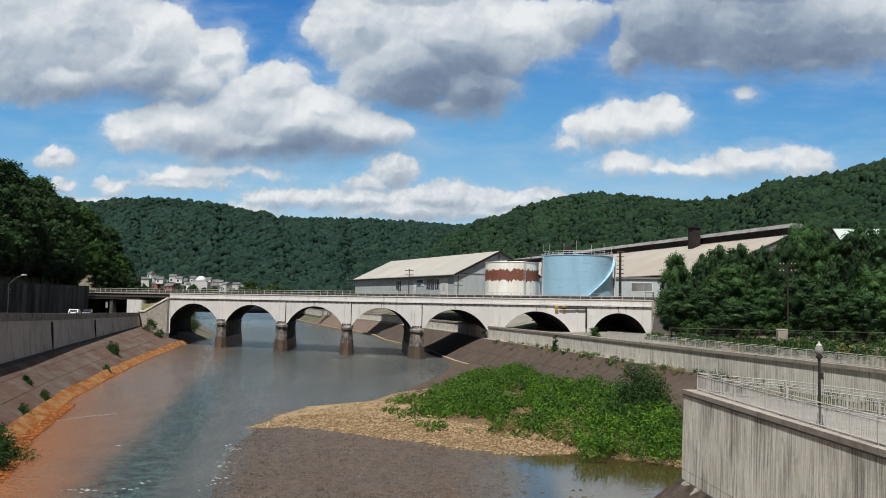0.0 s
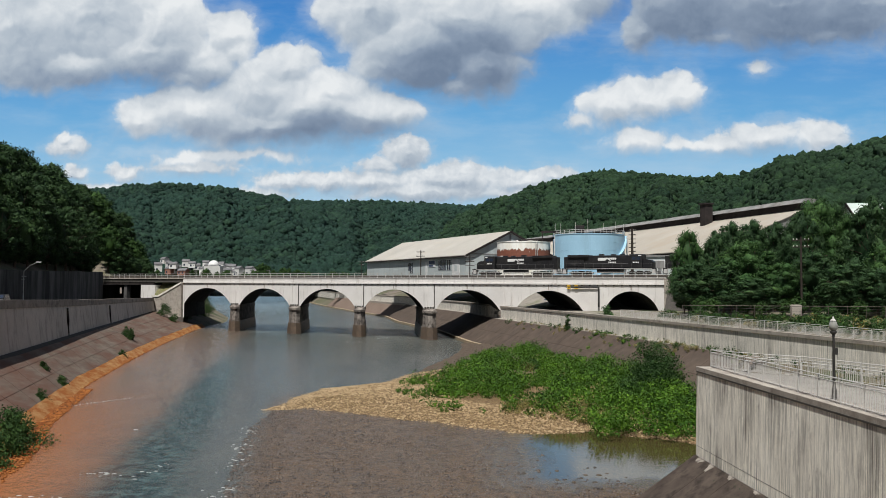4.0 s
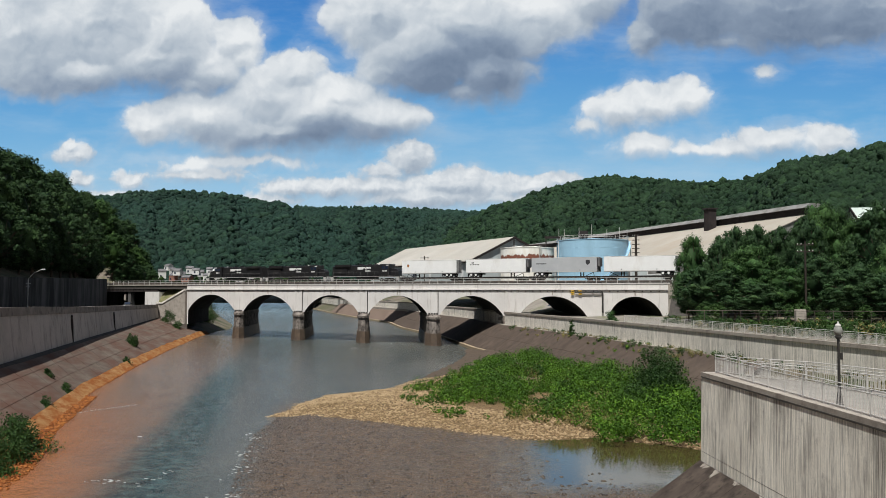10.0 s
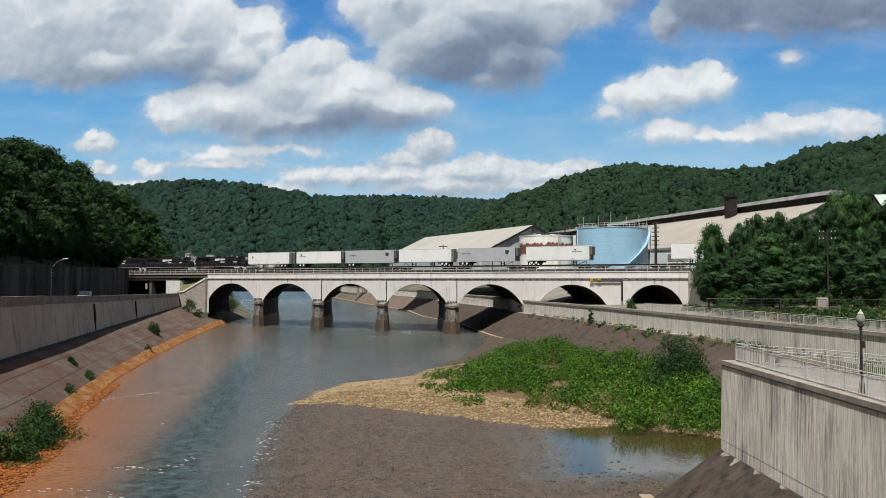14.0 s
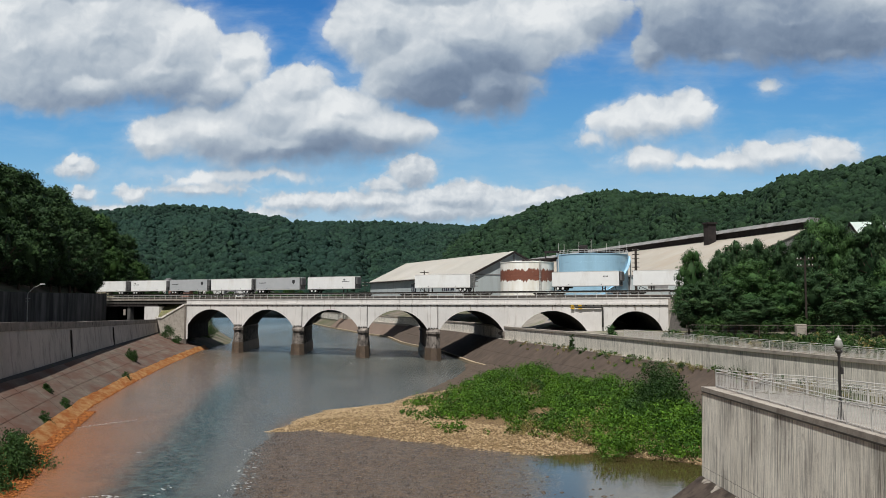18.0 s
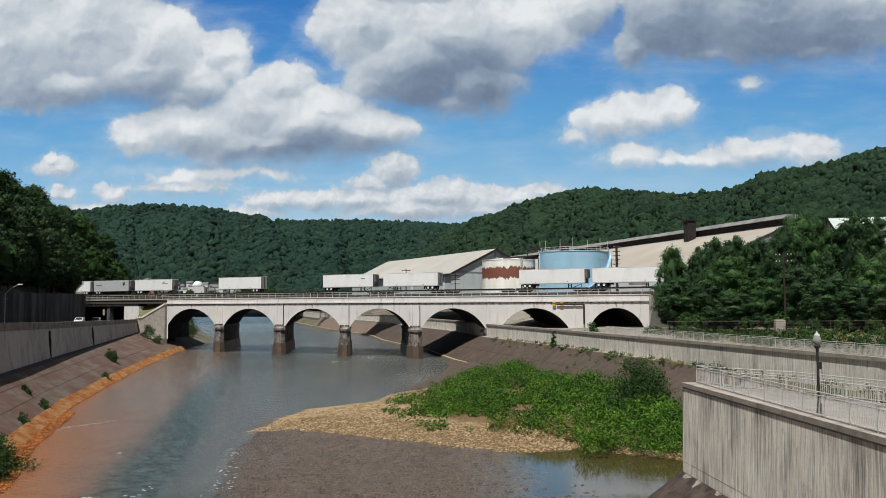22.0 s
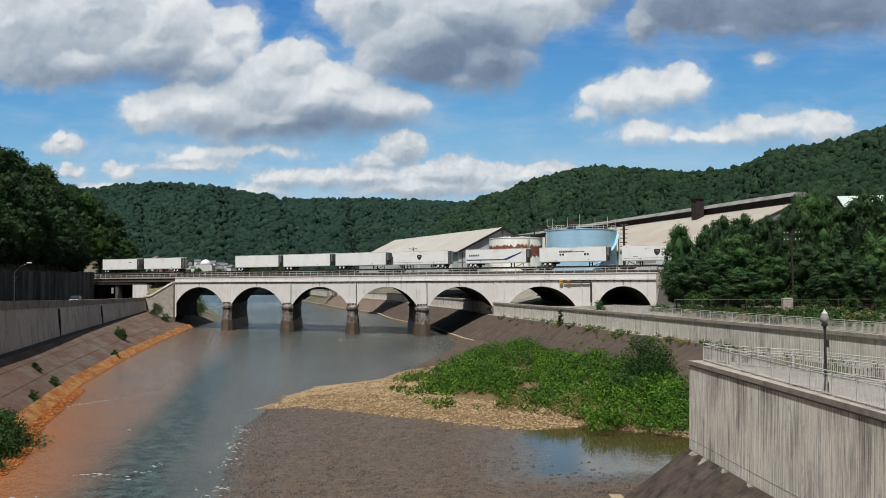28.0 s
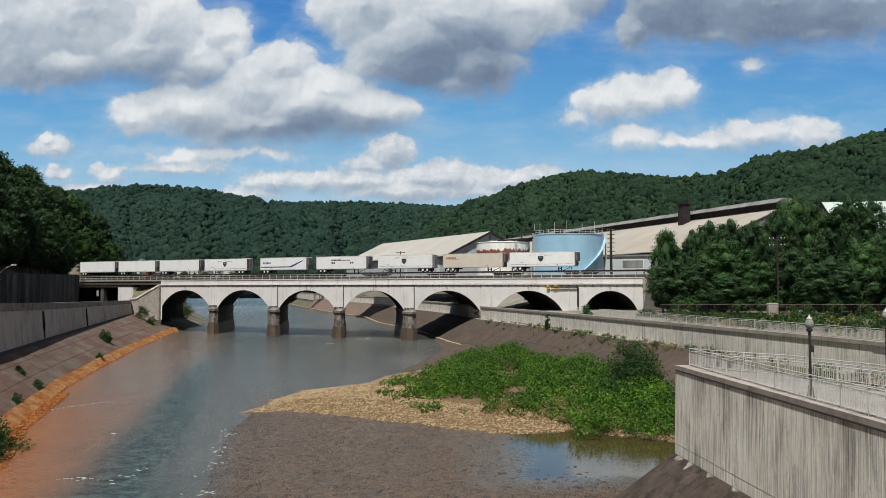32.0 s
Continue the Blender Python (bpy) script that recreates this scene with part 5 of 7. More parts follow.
# ---- poles by the track ----
def utility_pole(x, y, z, h, arms, r=0.16, label="weathered wooden utility pole with crossarms", reach=1.3):
    p = tagged(new("utility_pole"), label, "pole", group="utility poles")
    p.matrix_basis = pose(x, y, z, 0, 0, -30)
    part("shaft", tube(bmesh.new(), (0, 0, -2.5), (0, 0, h), r, 8, r * 0.7), "wood_pole", p)
    for i in range(arms):
        zz = h - 0.5 - i * 1.1
        arm = part("crossarm", boxes((-reach, reach, -0.1, 0.1, zz - 0.08, zz + 0.08)), "wood_pole", p)
        for a in (-0.88 * reach, -0.46 * reach, 0.46 * reach, 0.88 * reach):
            part("insulator", boxes((a - 0.06, a + 0.06, -0.06, 0.06, zz + 0.08, zz + 0.28)), "galv", arm)


utility_pole(-9.0, 225, 14.6, 7.4, 2)
utility_pole(3.8, 222.5, 14.6, 6.0, 3)
utility_pole(46.2, 225, 14.6, 13.2, 7, 0.42, "stout dark pole with many short crossarms", 0.95)
utility_pole(-36, 330, 14.0, 8, 2)
utility_pole(-150, 400, 13.0, 11, 2)
utility_pole(-135, 372, 13.0, 11, 2)
utility_pole(55.6, 139, 8.4, 12.5, 2, 0.2, "old dark utility pole among the trees")
# signal mast and cabinet at the right end of the bridge
box_ob = tagged(new("relay_cabinet"), "dark steel relay cabinet beside the track", "cabinet")
box_ob.matrix_basis = pose(52.5, 219, 14.6, 0, 0, -30)
part("body", soft_box(-1, 1, -0.6, 0.6, 0, 2.4, 0.05, 1), "mill_wall", box_ob)
part("door", boxes((-0.8, 0.8, -0.64, -0.6, 0.2, 2.2)), "shed_wall", box_ob)

# ---- train ----
M["loco_black"] = surface("black_loco_paint", (0.012, 0.012, 0.014), (0.022, 0.021, 0.021), 0.8, 0.4, stain=(0.05, 0.045, 0.04), stain_scale=0.6, stain_at=(0.55, 0.8))
M["trailer_white"] = surface("trailer_white", (0.86, 0.86, 0.84), (0.93, 0.93, 0.91), 0.5, 0.4, stain=(0.70, 0.68, 0.64), stain_scale=0.4, stain_stretch=(1, 1, 0.3), piece=0.16)
M["trailer_grey"] = surface("trailer_grey", (0.43, 0.445, 0.455), (0.50, 0.51, 0.52), 0.5, 0.4)
M["trailer_cream"] = surface("trailer_cream", (0.62, 0.55, 0.45), (0.70, 0.63, 0.52), 0.5, 0.5)
M["door_grey"] = surface("trailer_end", (0.10, 0.10, 0.105), (0.17, 0.165, 0.16), 1.0, 0.5)
M["car_frame"] = surface("railcar_black", (0.02, 0.018, 0.017), (0.04, 0.035, 0.03), 1.0, 0.8)
M["rubber"] = surface("tyre_rubber", (0.015, 0.015, 0.015), (0.03, 0.03, 0.03), 3.0, 0.85)
M["wheel_steel"] = surface("wheel_steel", (0.10, 0.08, 0.065), (0.18, 0.15, 0.13), 3.0, 0.6, 0.5)
M["ink_dark"] = surface("dark_lettering", (0.03, 0.03, 0.035), (0.05, 0.05, 0.05), 3.0, 0.5)
M["ink_blue"] = surface("blue_lettering", (0.02, 0.045, 0.13), (0.03, 0.06, 0.17), 3.0, 0.5)
M["ink_orange"] = surface("orange_lettering", (0.30, 0.12, 0.04), (0.38, 0.17, 0.06), 3.0, 0.5)
M["ink_white"] = surface("white_lettering", (0.70, 0.70, 0.68), (0.80, 0.80, 0.78), 3.0, 0.5)
TRACK = 185.0
RAIL = 15.25
SPEED = 15.42


def along(q):
    """Rows that carry a thing along the track; q is its place in the train."""
    return [(t, pose(0, 0, 0, 0, 0, BRIDGE_TURN) @ pose(q - SPEED * t, TRACK, RAIL)) for t in (0.0, 16.0, 32.0)]


def wheel_mesh(r, w, seg=18):
    bm = bmesh.new()
    lathe(bm, [(r * 0.3, 0), (r * 0.8, 0.02), (r, 0.03), (r, w), (r * 0.8, w + 0.02), (r * 0.3, w)], seg)
    bmesh.ops.rotate(bm, verts=bm.verts[:], cent=(0, 0, 0), matrix=Matrix.Rotation(radians(90), 3, "X"))
    return bm


proto = part("wheel", wheel_mesh(0.5, 0.13), "wheel_steel")
RAIL_WHEEL = proto.data
bpy.data.objects.remove(proto)
proto = part("tyre", wheel_mesh(0.5, 0.26), "rubber")
TYRE = proto.data
bpy.data.objects.remove(proto)
proto = part("rim", wheel_mesh(0.29, 0.05), "ink_white")
RIM = proto.data
bpy.data.objects.remove(proto)


def truck(parent, x, axles, y0=0.35, y1=2.35):
    """A railway truck: side frames, bolster and its wheels."""
    span = 1.75 * (axles - 1)
    bm = boxes((x - span / 2 - 0.75, x + span / 2 + 0.75, y0 - 0.12, y0 + 0.08, 0.42, 0.78), (x - span / 2 - 0.75, x + span / 2 + 0.75, y1 - 0.08, y1 + 0.12, 0.42, 0.78), (x - 0.35, x + 0.35, y0, y1, 0.5, 1.0))
    for k in range(axles):
        ax = x - span / 2 + 1.75 * k
        box(bm, ax - 0.2, ax + 0.2, y0 - 0.2, y0 + 0.1, 0.3, 0.86)
        box(bm, ax - 0.2, ax + 0.2, y1 - 0.1, y1 + 0.2, 0.3, 0.86)
    tr = part("truck", bm, "car_frame", parent)
    for k in range(axles):
        for y in (y0 + 0.28, y1 - 0.1):
            shared("wheel", RAIL_WHEEL, tr, pose(x - span / 2 + 1.75 * k, y, 0.5))


def flatcar(q, length, label="low black spine flatcar carrying road trailers"):
    car = tagged(new("rail_flatcar"), label, "railcar", group="cars of the train")
    part("centre_sill", boxes((0.3, length - 0.3, 1.0, 1.65, 0.62, 1.02)), "car_frame", car)
    part("deck", boxes((0.2, length - 0.2, 0.1, 2.55, 0.92, 1.08)), "car_frame", car)
    part("side_sill", boxes((0.2, length - 0.2, 0.05, 0.2, 0.72, 1.1)), "car_frame", car)
    part("coupler", boxes((-0.1, 0.3, 1.15, 1.5, 0.7, 1.0)), "wheel_steel", car)
    truck(car, 1.9, 2)
    truck(car, length - 1.9, 2)
    moving.append((car, along(q)))
    return car


def trailer(q, wheels_left, paint, label, mark):
    L, W, Z0, Z1 = 16.25, 2.6, 2.05, 5.45
    tr = tagged(new("semi_trailer"), label, "trailer", group="road trailers on the train")

    def fx(x):
        return x if wheels_left else L - x

    def span(a, b):
        return (min(fx(a), fx(b)), max(fx(a), fx(b)))
    part("box", soft_box(0, L, 0, W, Z0 + 0.12, Z1, 0.05, 1), paint, tr)
    part("bottom_rail", boxes((0.02, L - 0.02, -0.02, W + 0.02, Z0, Z0 + 0.16)), "galv", tr)
    part("top_rail", boxes((0.03, L - 0.03, -0.015, 0.06, Z1 - 0.12, Z1 - 0.02)), "galv", tr)
    for y0, y1 in ((0.08, W / 2 - 0.02), (W / 2 + 0.02, W - 0.08)):
        door = part("end_door", boxes((L + 0.004, L + 0.03, y0, y1, Z0 + 0.2, Z1 - 0.1)), "door_grey", tr, "dark grey end door")
        for k in (0.36, 0.78):
            y = y0 + (y1 - y0) * k
            part("lock_rod", boxes((L + 0.03, L + 0.07, y - 0.03, y + 0.03, Z0 + 0.2, Z1 - 0.15)), "galv", door)
    if wheels_left:
        part("cooling_unit", soft_box(L + 0.03, L + 0.55, 0.35, W - 0.35, Z0 + 1.2, Z1 - 0.2, 0.08, 1), "door_grey", tr, "dark cooling unit on the nose")
    part("slider_frame", boxes((*span(0.6, 4.4), 0.6, 2.0, 1.66, 2.0)), "car_frame", tr)
    for ax in (1.5, 2.75):
        for y in (0.30, W - 0.02):
            ty = shared("wheel", TYRE, tr, pose(fx(ax), y, 1.6))
            shared("rim", RIM, ty, pose(0, -0.27, 0))
    part("mudflap", boxes((*span(0.5, 0.54), 0.05, 0.65, 1.15, 1.95)), "rubber", tr)
    bm = boxes((*span(12.1, 12.35), 0.35, 0.5, 1.1, 2.0), (*span(12.1, 12.35), W - 0.5, W - 0.35, 1.1, 2.0), (*span(12.1, 12.3), 0.4, W - 0.4, 1.5, 1.6))
    part("landing_leg", bm, "car_frame", tr)
    bm = bmesh.new()
    tube(bm, (fx(13.2), 0.9, 1.1), (fx(15.0), 1.2, 1.95), 0.07, 6)
    tube(bm, (fx(15.3), 0.9, 1.1), (fx(15.0), 1.2, 1.95), 0.07, 6)
    part("hitch_stand", bm, "car_frame", tr)
    part("side_light", boxes((4.0, 4.3, -0.03, 0.0, Z0 + 0.35, Z0 + 0.47), (12.0, 12.3, -0.03, 0.0, Z0 + 0.35, Z0 + 0.47)), "door_grey", tr)
    f = -0.012

    def flat(name, material, *rects):
        part(name, boxes(*[(a, b, f, 0.0, c, d) for a, b, c, d in rects]), material, tr)

    def shape(name, material, pts):
        part(name, prism(bmesh.new(), [(x, f, z) for x, z in pts], (0, 0.01, 0)), material, tr)
    if mark == "swoosh":
        flat("lettering", "ink_blue", *[(1.0 + 0.48 * i, 1.36 + 0.48 * i, 3.75, 4.2) for i in range(6)])
        shape("stripe", "ink_blue", [(0.3, 3.0), (10.5, 3.0), (14.6, 4.5), (15.4, 4.75), (14.9, 4.3), (11.2, 2.72), (0.3, 2.72)])
    elif mark == "dots":
        flat("lettering", "ink_dark", *[(5.0 + 0.42 * i, 5.34 + 0.42 * i, 4.2, 4.62) for i in range(8)])
        flat("small_lettering", "ink_dark", *[(8.5 + 0.3 * i, 8.72 + 0.3 * i, 4.24, 4.48) for i in range(9)])
        for x in (5.3, 5.95, 11.3, 11.95):
            shape("emblem", "ink_dark", [(x + 0.27 * math.cos(a * 0.524), 3.72 + 0.27 * math.sin(a * 0.524)) for a in range(12)])
    elif mark == "shield":
        shape("emblem", "ink_dark", [(7.3, 4.5), (8.6, 4.5), (8.65, 3.9), (8.35, 3.4), (7.95, 3.1), (7.55, 3.4), (7.25, 3.9)])
        flat("emblem_bar", "ink_white", (7.55, 8.3, 4.05, 4.14))
        flat("lettering", "ink_dark", (5.4, 5.5, 4.5, 4.75), (5.4, 6.7, 4.72, 4.78), (8.8, 10.6, 4.62, 4.68), (2.6, 3.6, 2.95, 3.02))
        flat("line", "ink_dark", (0.4, 15.8, 2.58, 2.63))
    elif mark == "orange":
        flat("lettering", "ink_orange", *[(0.9 + 0.4 * i, 1.22 + 0.4 * i, 4.2, 4.6) for i in range(7)])
        flat("underline", "ink_orange", (0.9, 4.6, 3.98, 4.06))
    elif mark in ("globe", "globe_nose"):
        o = 10.8 if mark == "globe_nose" else 0.0
        shape("emblem", "ink_dark", [(o + 1.9 + 0.34 * math.cos(a * 0.7), 4.55 + 0.2 * math.sin(a * 0.7)) for a in range(9)])
        flat("lettering", "ink_dark", *[(o + 1.2 + 0.36 * i, o + 1.46 + 0.36 * i, 3.98, 4.2) for i in range(7)])
        flat("side_ribs", paint, *[(0.5 + 0.6 * i, 0.62 + 0.6 * i, 2.3, 5.0) for i in range(25)])
    elif mark == "brown":
        shape("emblem", "ink_dark", [(13.6, 4.75), (14.6, 4.75), (14.6, 4.0), (14.1, 3.6), (13.6, 4.0)])
        flat("lettering", "ink_dark", *[(1.2 + 0.3 * i, 1.42 + 0.3 * i, 3.9, 4.15) for i in range(9)])
    elif mark == "crest":
        shape("emblem", "ink_orange", [(1.6, 4.4), (2.2, 4.4), (2.2, 3.9), (1.9, 3.6), (1.6, 3.9)])
    elif mark == "plate":
        flat("lettering", "ink_dark", *[(12.6 + 0.3 * i, 12.8 + 0.3 * i, 4.1, 4.4) for i in range(4)])
    moving.append((tr, along(q)))


def locomotive(q, cab_left, L):
    u = L / 22.0
    lo = tagged(new("diesel_locomotive"), "black six-axle diesel freight locomotive with white lettering", "locomotive", group="locomotives of the train")

    def fx(x):
        return x * u if cab_left else L - x * u

    def bx(a, b, c, d, e, f):
        return (min(fx(a), fx(b)), max(fx(a), fx(b)), c, d, e, f)
    part("walkway", boxes(bx(0.2, 21.8, 0.05, 2.95, 1.35, 1.6)), "loco_black", lo)
    part("sill_stripe", boxes(bx(1.2, 20.8, 0.03, 0.05, 1.42, 1.52)), "galv", lo)
    part("fuel_tank", soft_box(*bx(8.2, 13.6, 0.25, 2.75, 0.5, 1.34), 0.15, 2), "loco_black", lo)
    b = bx(6.3, 16.6, 0.55, 2.45, 1.6, 4.5)
    part("long_hood", soft_box(*b, 0.16, 2), "loco_black", lo)
    b = bx(16.6, 21.4, 0.42, 2.58, 1.6, 4.25)
    part("rear_hood", soft_box(*b, 0.12, 2), "loco_black", lo)
    bm = prism(bmesh.new(), [(fx(15.6), 0.55, 3.6), (fx(15.6), 0.05, 4.15), (fx(15.6), 0.05, 4.65), (fx(15.6), 2.95, 4.65), (fx(15.6), 2.95, 4.15), (fx(15.6), 2.45, 3.6)], (fx(20.4) - fx(15.6), 0, 0))
    part("radiator", bm, "loco_black", lo)
    b = bx(3.3, 6.2, 0.08, 2.92, 1.6, 4.68)
    part("cab", soft_box(*b, 0.14, 2), "loco_black", lo)
    for a, c in ((3.75, 4.55), (4.8, 5.6)):
        part("cab_window", boxes(bx(a, c, 0.055, 0.09, 3.4, 4.1)), "dark_glass", lo)
    bm = prism(bmesh.new(), [(fx(3.3), 0.6, 1.6), (fx(1.1), 0.6, 1.6), (fx(1.1), 0.6, 2.9), (fx(1.7), 0.6, 3.4), (fx(3.3), 0.6, 3.6)], (0, 1.8, 0))
    part("nose", bm, "loco_black", lo)
    part("number_board", boxes(bx(3.5, 4.2, 0.05, 0.085, 4.25, 4.45)), "ink_white", lo)
    bm = prism(bmesh.new(), [(fx(0.4), 0.3, 0.25), (fx(-0.1), 0.3, 0.25), (fx(0.1), 0.3, 1.35), (fx(0.5), 0.3, 1.35)], (0, 2.4, 0))
    part("plough", bm, "door_grey", lo)
    part("rear_pilot", boxes(bx(21.5, 21.85, 0.2, 2.8, 0.3, 1.6)), "door_grey", lo)
    part("step_well", boxes(bx(0.5, 1.2, 0.05, 0.35, 0.4, 1.35), bx(20.8, 21.5, 0.05, 0.35, 0.4, 1.35)), "galv", lo)
    bm = bmesh.new()
    for k in range(10):
        tube(bm, (fx(1.4 + 2.15 * k), 0.1, 1.6), (fx(1.4 + 2.15 * k), 0.1, 2.65), 0.03, 5)
    tube(bm, (fx(6.4), 0.1, 2.62), (fx(20.8), 0.1, 2.62), 0.03, 5)
    tube(bm, (fx(0.7), 0.1, 2.62), (fx(3.2), 0.1, 2.62), 0.03, 5)
    part("handrail", bm, "door_grey", lo)
    part("end_stripe", boxes(bx(-0.02, 0.2, 0.15, 2.85, 0.9, 1.5), bx(21.8, 21.95, 0.15, 2.85, 0.9, 1.5)), "ink_white", lo)
    part("grille", boxes(*[bx(16.9 + 0.5 * k, 17.2 + 0.5 * k, 0.395, 0.42, 2.0, 3.5) for k in range(8)]), "loco_black", lo)
    for x in (8.2, 10.2):
        part("fan", lathe(bmesh.new(), [(0.6, 4.5), (0.6, 4.72), (0.5, 4.75)], 18, (fx(x), 1.5)), "loco_black", lo)
    part("stack", boxes(bx(12.4, 13.4, 1.1, 1.9, 4.5, 4.85)), "loco_black", lo)
    part("horn", boxes(bx(7.0, 7.5, 1.3, 1.7, 4.5, 4.8)), "galv", lo)
    bm = bmesh.new()
    for k in range(13):
        box(bm, *bx(6.7 + 0.72 * k, 7.25 + 0.72 * k, 0.535, 0.56, 1.75, 3.1))
    part("hood_door", bm, "loco_black", lo)
    mid = 11.3
    c = fx(mid)
    part("emblem", boxes((c - 2.2, c - 0.5, 0.52, 0.548, 3.3, 3.95)), "ink_white", lo)
    part("emblem", prism(bmesh.new(), [(c - 0.5, 0.52, 3.3), (c - 0.5, 0.52, 3.95), (c + 0.2, 0.52, 3.95), (c + 0.9, 0.52, 3.3), (c + 0.5, 0.52, 3.3), (c, 0.52, 3.7)], (0, 0.028, 0)), "ink_white", lo)
    part("lettering", boxes(*[(c + 0.5 + 0.42 * i, c + 0.86 + 0.42 * i, 0.52, 0.548, 3.5 if i else 3.6, 3.95) for i in range(4)]), "ink_white", lo)
    part("lettering", boxes(*[(c + 0.3 + 0.36 * i, c + 0.58 + 0.36 * i, 0.52, 0.548, 2.75, 3.05) for i in range(5)]), "ink_white", lo)
    part("cab_number", boxes(*[(fx(4.7) - 0.7 + 0.36 * i, fx(4.7) - 0.44 + 0.36 * i, 0.055, 0.08, 2.7, 3.0) for i in range(4)]), "ink_white", lo)
    truck(lo, fx(4.3), 3, 0.4, 2.6)
    truck(lo, fx(17.6), 3, 0.4, 2.6)
    moving.append((lo, along(q)))


locomotive(-40.5, True, 23.0)
locomotive(-16.9, False, 22.7)
locomotive(6.7, False, 23.2)
WHITE, GREY = "plain white road trailer on a spine railcar", "grey road trailer with dark lettering on a railcar"
for q, wl, paint, label, mark in (
        (30.2, False, "trailer_white", "white trailer with a small crest behind the locomotives", "crest"),
        (49.2, True, "trailer_white", "ribbed white trailer with grey emblem on a railcar", "globe"),
        (67.0, True, "trailer_grey", GREY, "brown"),
        (84.9, False, "trailer_white", WHITE, "plain"),
        (103.0, True, "trailer_grey", GREY, "brown"),
        (122.2, True, "trailer_white", "ribbed white trailer with grey emblem near its nose", "globe_nose"),
        (157.5, False, "trailer_white", WHITE, "plain"),
        (195.6, True, "trailer_white", "white trailer with dark lettering near its nose", "plate"),
        (215.1, False, "trailer_white", WHITE, "plain"),
        (253.6, True, "trailer_white", WHITE, "plain"),
        (271.7, True, "trailer_white", WHITE, "plain"),
        (289.9, True, "trailer_white", WHITE, "plain"),
        (308.5, False, "trailer_white", "white trailer with a dark shield emblem", "shield"),
        (329.8, True, "trailer_white", "white trailer with blue lettering and a blue sweep", "swoosh"),
        (349.5, True, "trailer_white", "white trailer with dark lettering and paired dots", "dots"),
        (369.4, False, "trailer_white", "white trailer with a dark shield emblem", "shield"),
        (388.7, True, "trailer_cream", "cream trailer with orange lettering on a railcar", "orange"),
        (406.8, True, "trailer_white", "white trailer with a dark shield emblem", "shield")):
    trailer(q + 0.25, wl, paint, label, mark)
for q, n in ((29.6, 18.8), (48.4, 18.0), (66.4, 18.0), (84.4, 18.0), (102.4, 18.6), (121.2, 18.0), (139.2, 17.6), (156.8, 18.6), (175.4, 19.2), (194.8, 19.2), (214.0, 19.0), (233.2, 19.4), (252.8, 18.2), (271.0, 18.2), (289.2, 18.4), (307.6, 21.0), (328.8, 19.8), (348.8, 19.6), (368.6, 19.4), (388.0, 18.2), (406.2, 18.2), (424.6, 19.0)):
    flatcar(q, n - 0.25)

# ---- gravel bar, weeds and stones ----
def shore(name, c1, c2, scale=2.5):
    m, nt, b = nodes_of(name)
    v = node(nt, "ShaderNodeTexVoronoi", Scale=scale)
    tc = nt.nodes.new("ShaderNodeTexCoord")
    nt.links.new(tc.outputs["Object"], v.inputs["Vector"])
    col = mix(nt, ramp(nt, v.outputs["Distance"], [(0.0, (1, 1, 1)), (0.6, (0, 0, 0))]), c1, c2)
    col = mix(nt, ramp(nt, noise_of(nt, 0.12, 5, 0.6), [(0.5, (0, 0, 0)), (0.75, (0.5, 0.5, 0.5))]), col, (0.30, 0.20, 0.10))
    # bare brown mud at the upstream end
    sep = nt.nodes.new("ShaderNodeSeparateXYZ")
    nt.links.new(tc.outputs["Object"], sep.inputs[0])
    up = calc(nt, "ADD", sep.outputs[1], calc(nt, "MULTIPLY", noise_of(nt, 0.2, 5, 0.65, (1, 1, 1), 15), 40.0))
    mud = mix(nt, noise_of(nt, 0.9, 6, 0.7, (1, 1, 1), 19), (0.030, 0.022, 0.017), (0.15, 0.105, 0.072))
    col = mix(nt, ramp(nt, calc(nt, "DIVIDE", up, 300.0), [(0.43, (0, 0, 0)), (0.50, (1, 1, 1))]), col, mud)
    nt.links.new(col, b.inputs["Base Color"])
    b.inputs["Roughness"].default_value = 0.95
    bp = node(nt, "ShaderNodeBump", Strength=1.0, Distance=0.15)
    bp.invert = True
    nt.links.new(v.outputs["Distance"], bp.inputs["Height"])
    nt.links.new(bp.outputs[0], b.inputs["Normal"])
    return m


M["weed_dark"] = foliage("dark_weed_green", (0.018, 0.052, 0.009), (0.050, 0.110, 0.017), 0.25)
M["gravel"] = shore("tan_gravel", (0.11, 0.066, 0.028), (0.42, 0.285, 0.13), 6.5)
M["stone_tan"] = surface("tan_stone", (0.26, 0.18, 0.10), (0.52, 0.39, 0.235), 1.2, 0.9)
M["stone_dark"] = surface("wet_dark_stone", (0.018, 0.014, 0.012), (0.12, 0.09, 0.07), 0.9, 0.55)
M["stone_orange"] = surface("rust_coated_stone", (0.20, 0.055, 0.014), (0.40, 0.16, 0.045), 0.9, 0.9, bump=0.5, stain=(0.10, 0.035, 0.016), stain_scale=1.2)
M["rust_ledge"] = surface("rusty_ledge", (0.36, 0.165, 0.055), (0.50, 0.29, 0.125), 1.2, 0.9, bump=0.6, grain=5, stretch=(1, 0.2, 1), stain=(0.29, 0.096, 0.024), stain_scale=1.1, stain_stretch=(1, 0.2, 1), stain_at=(0.42, 0.6))
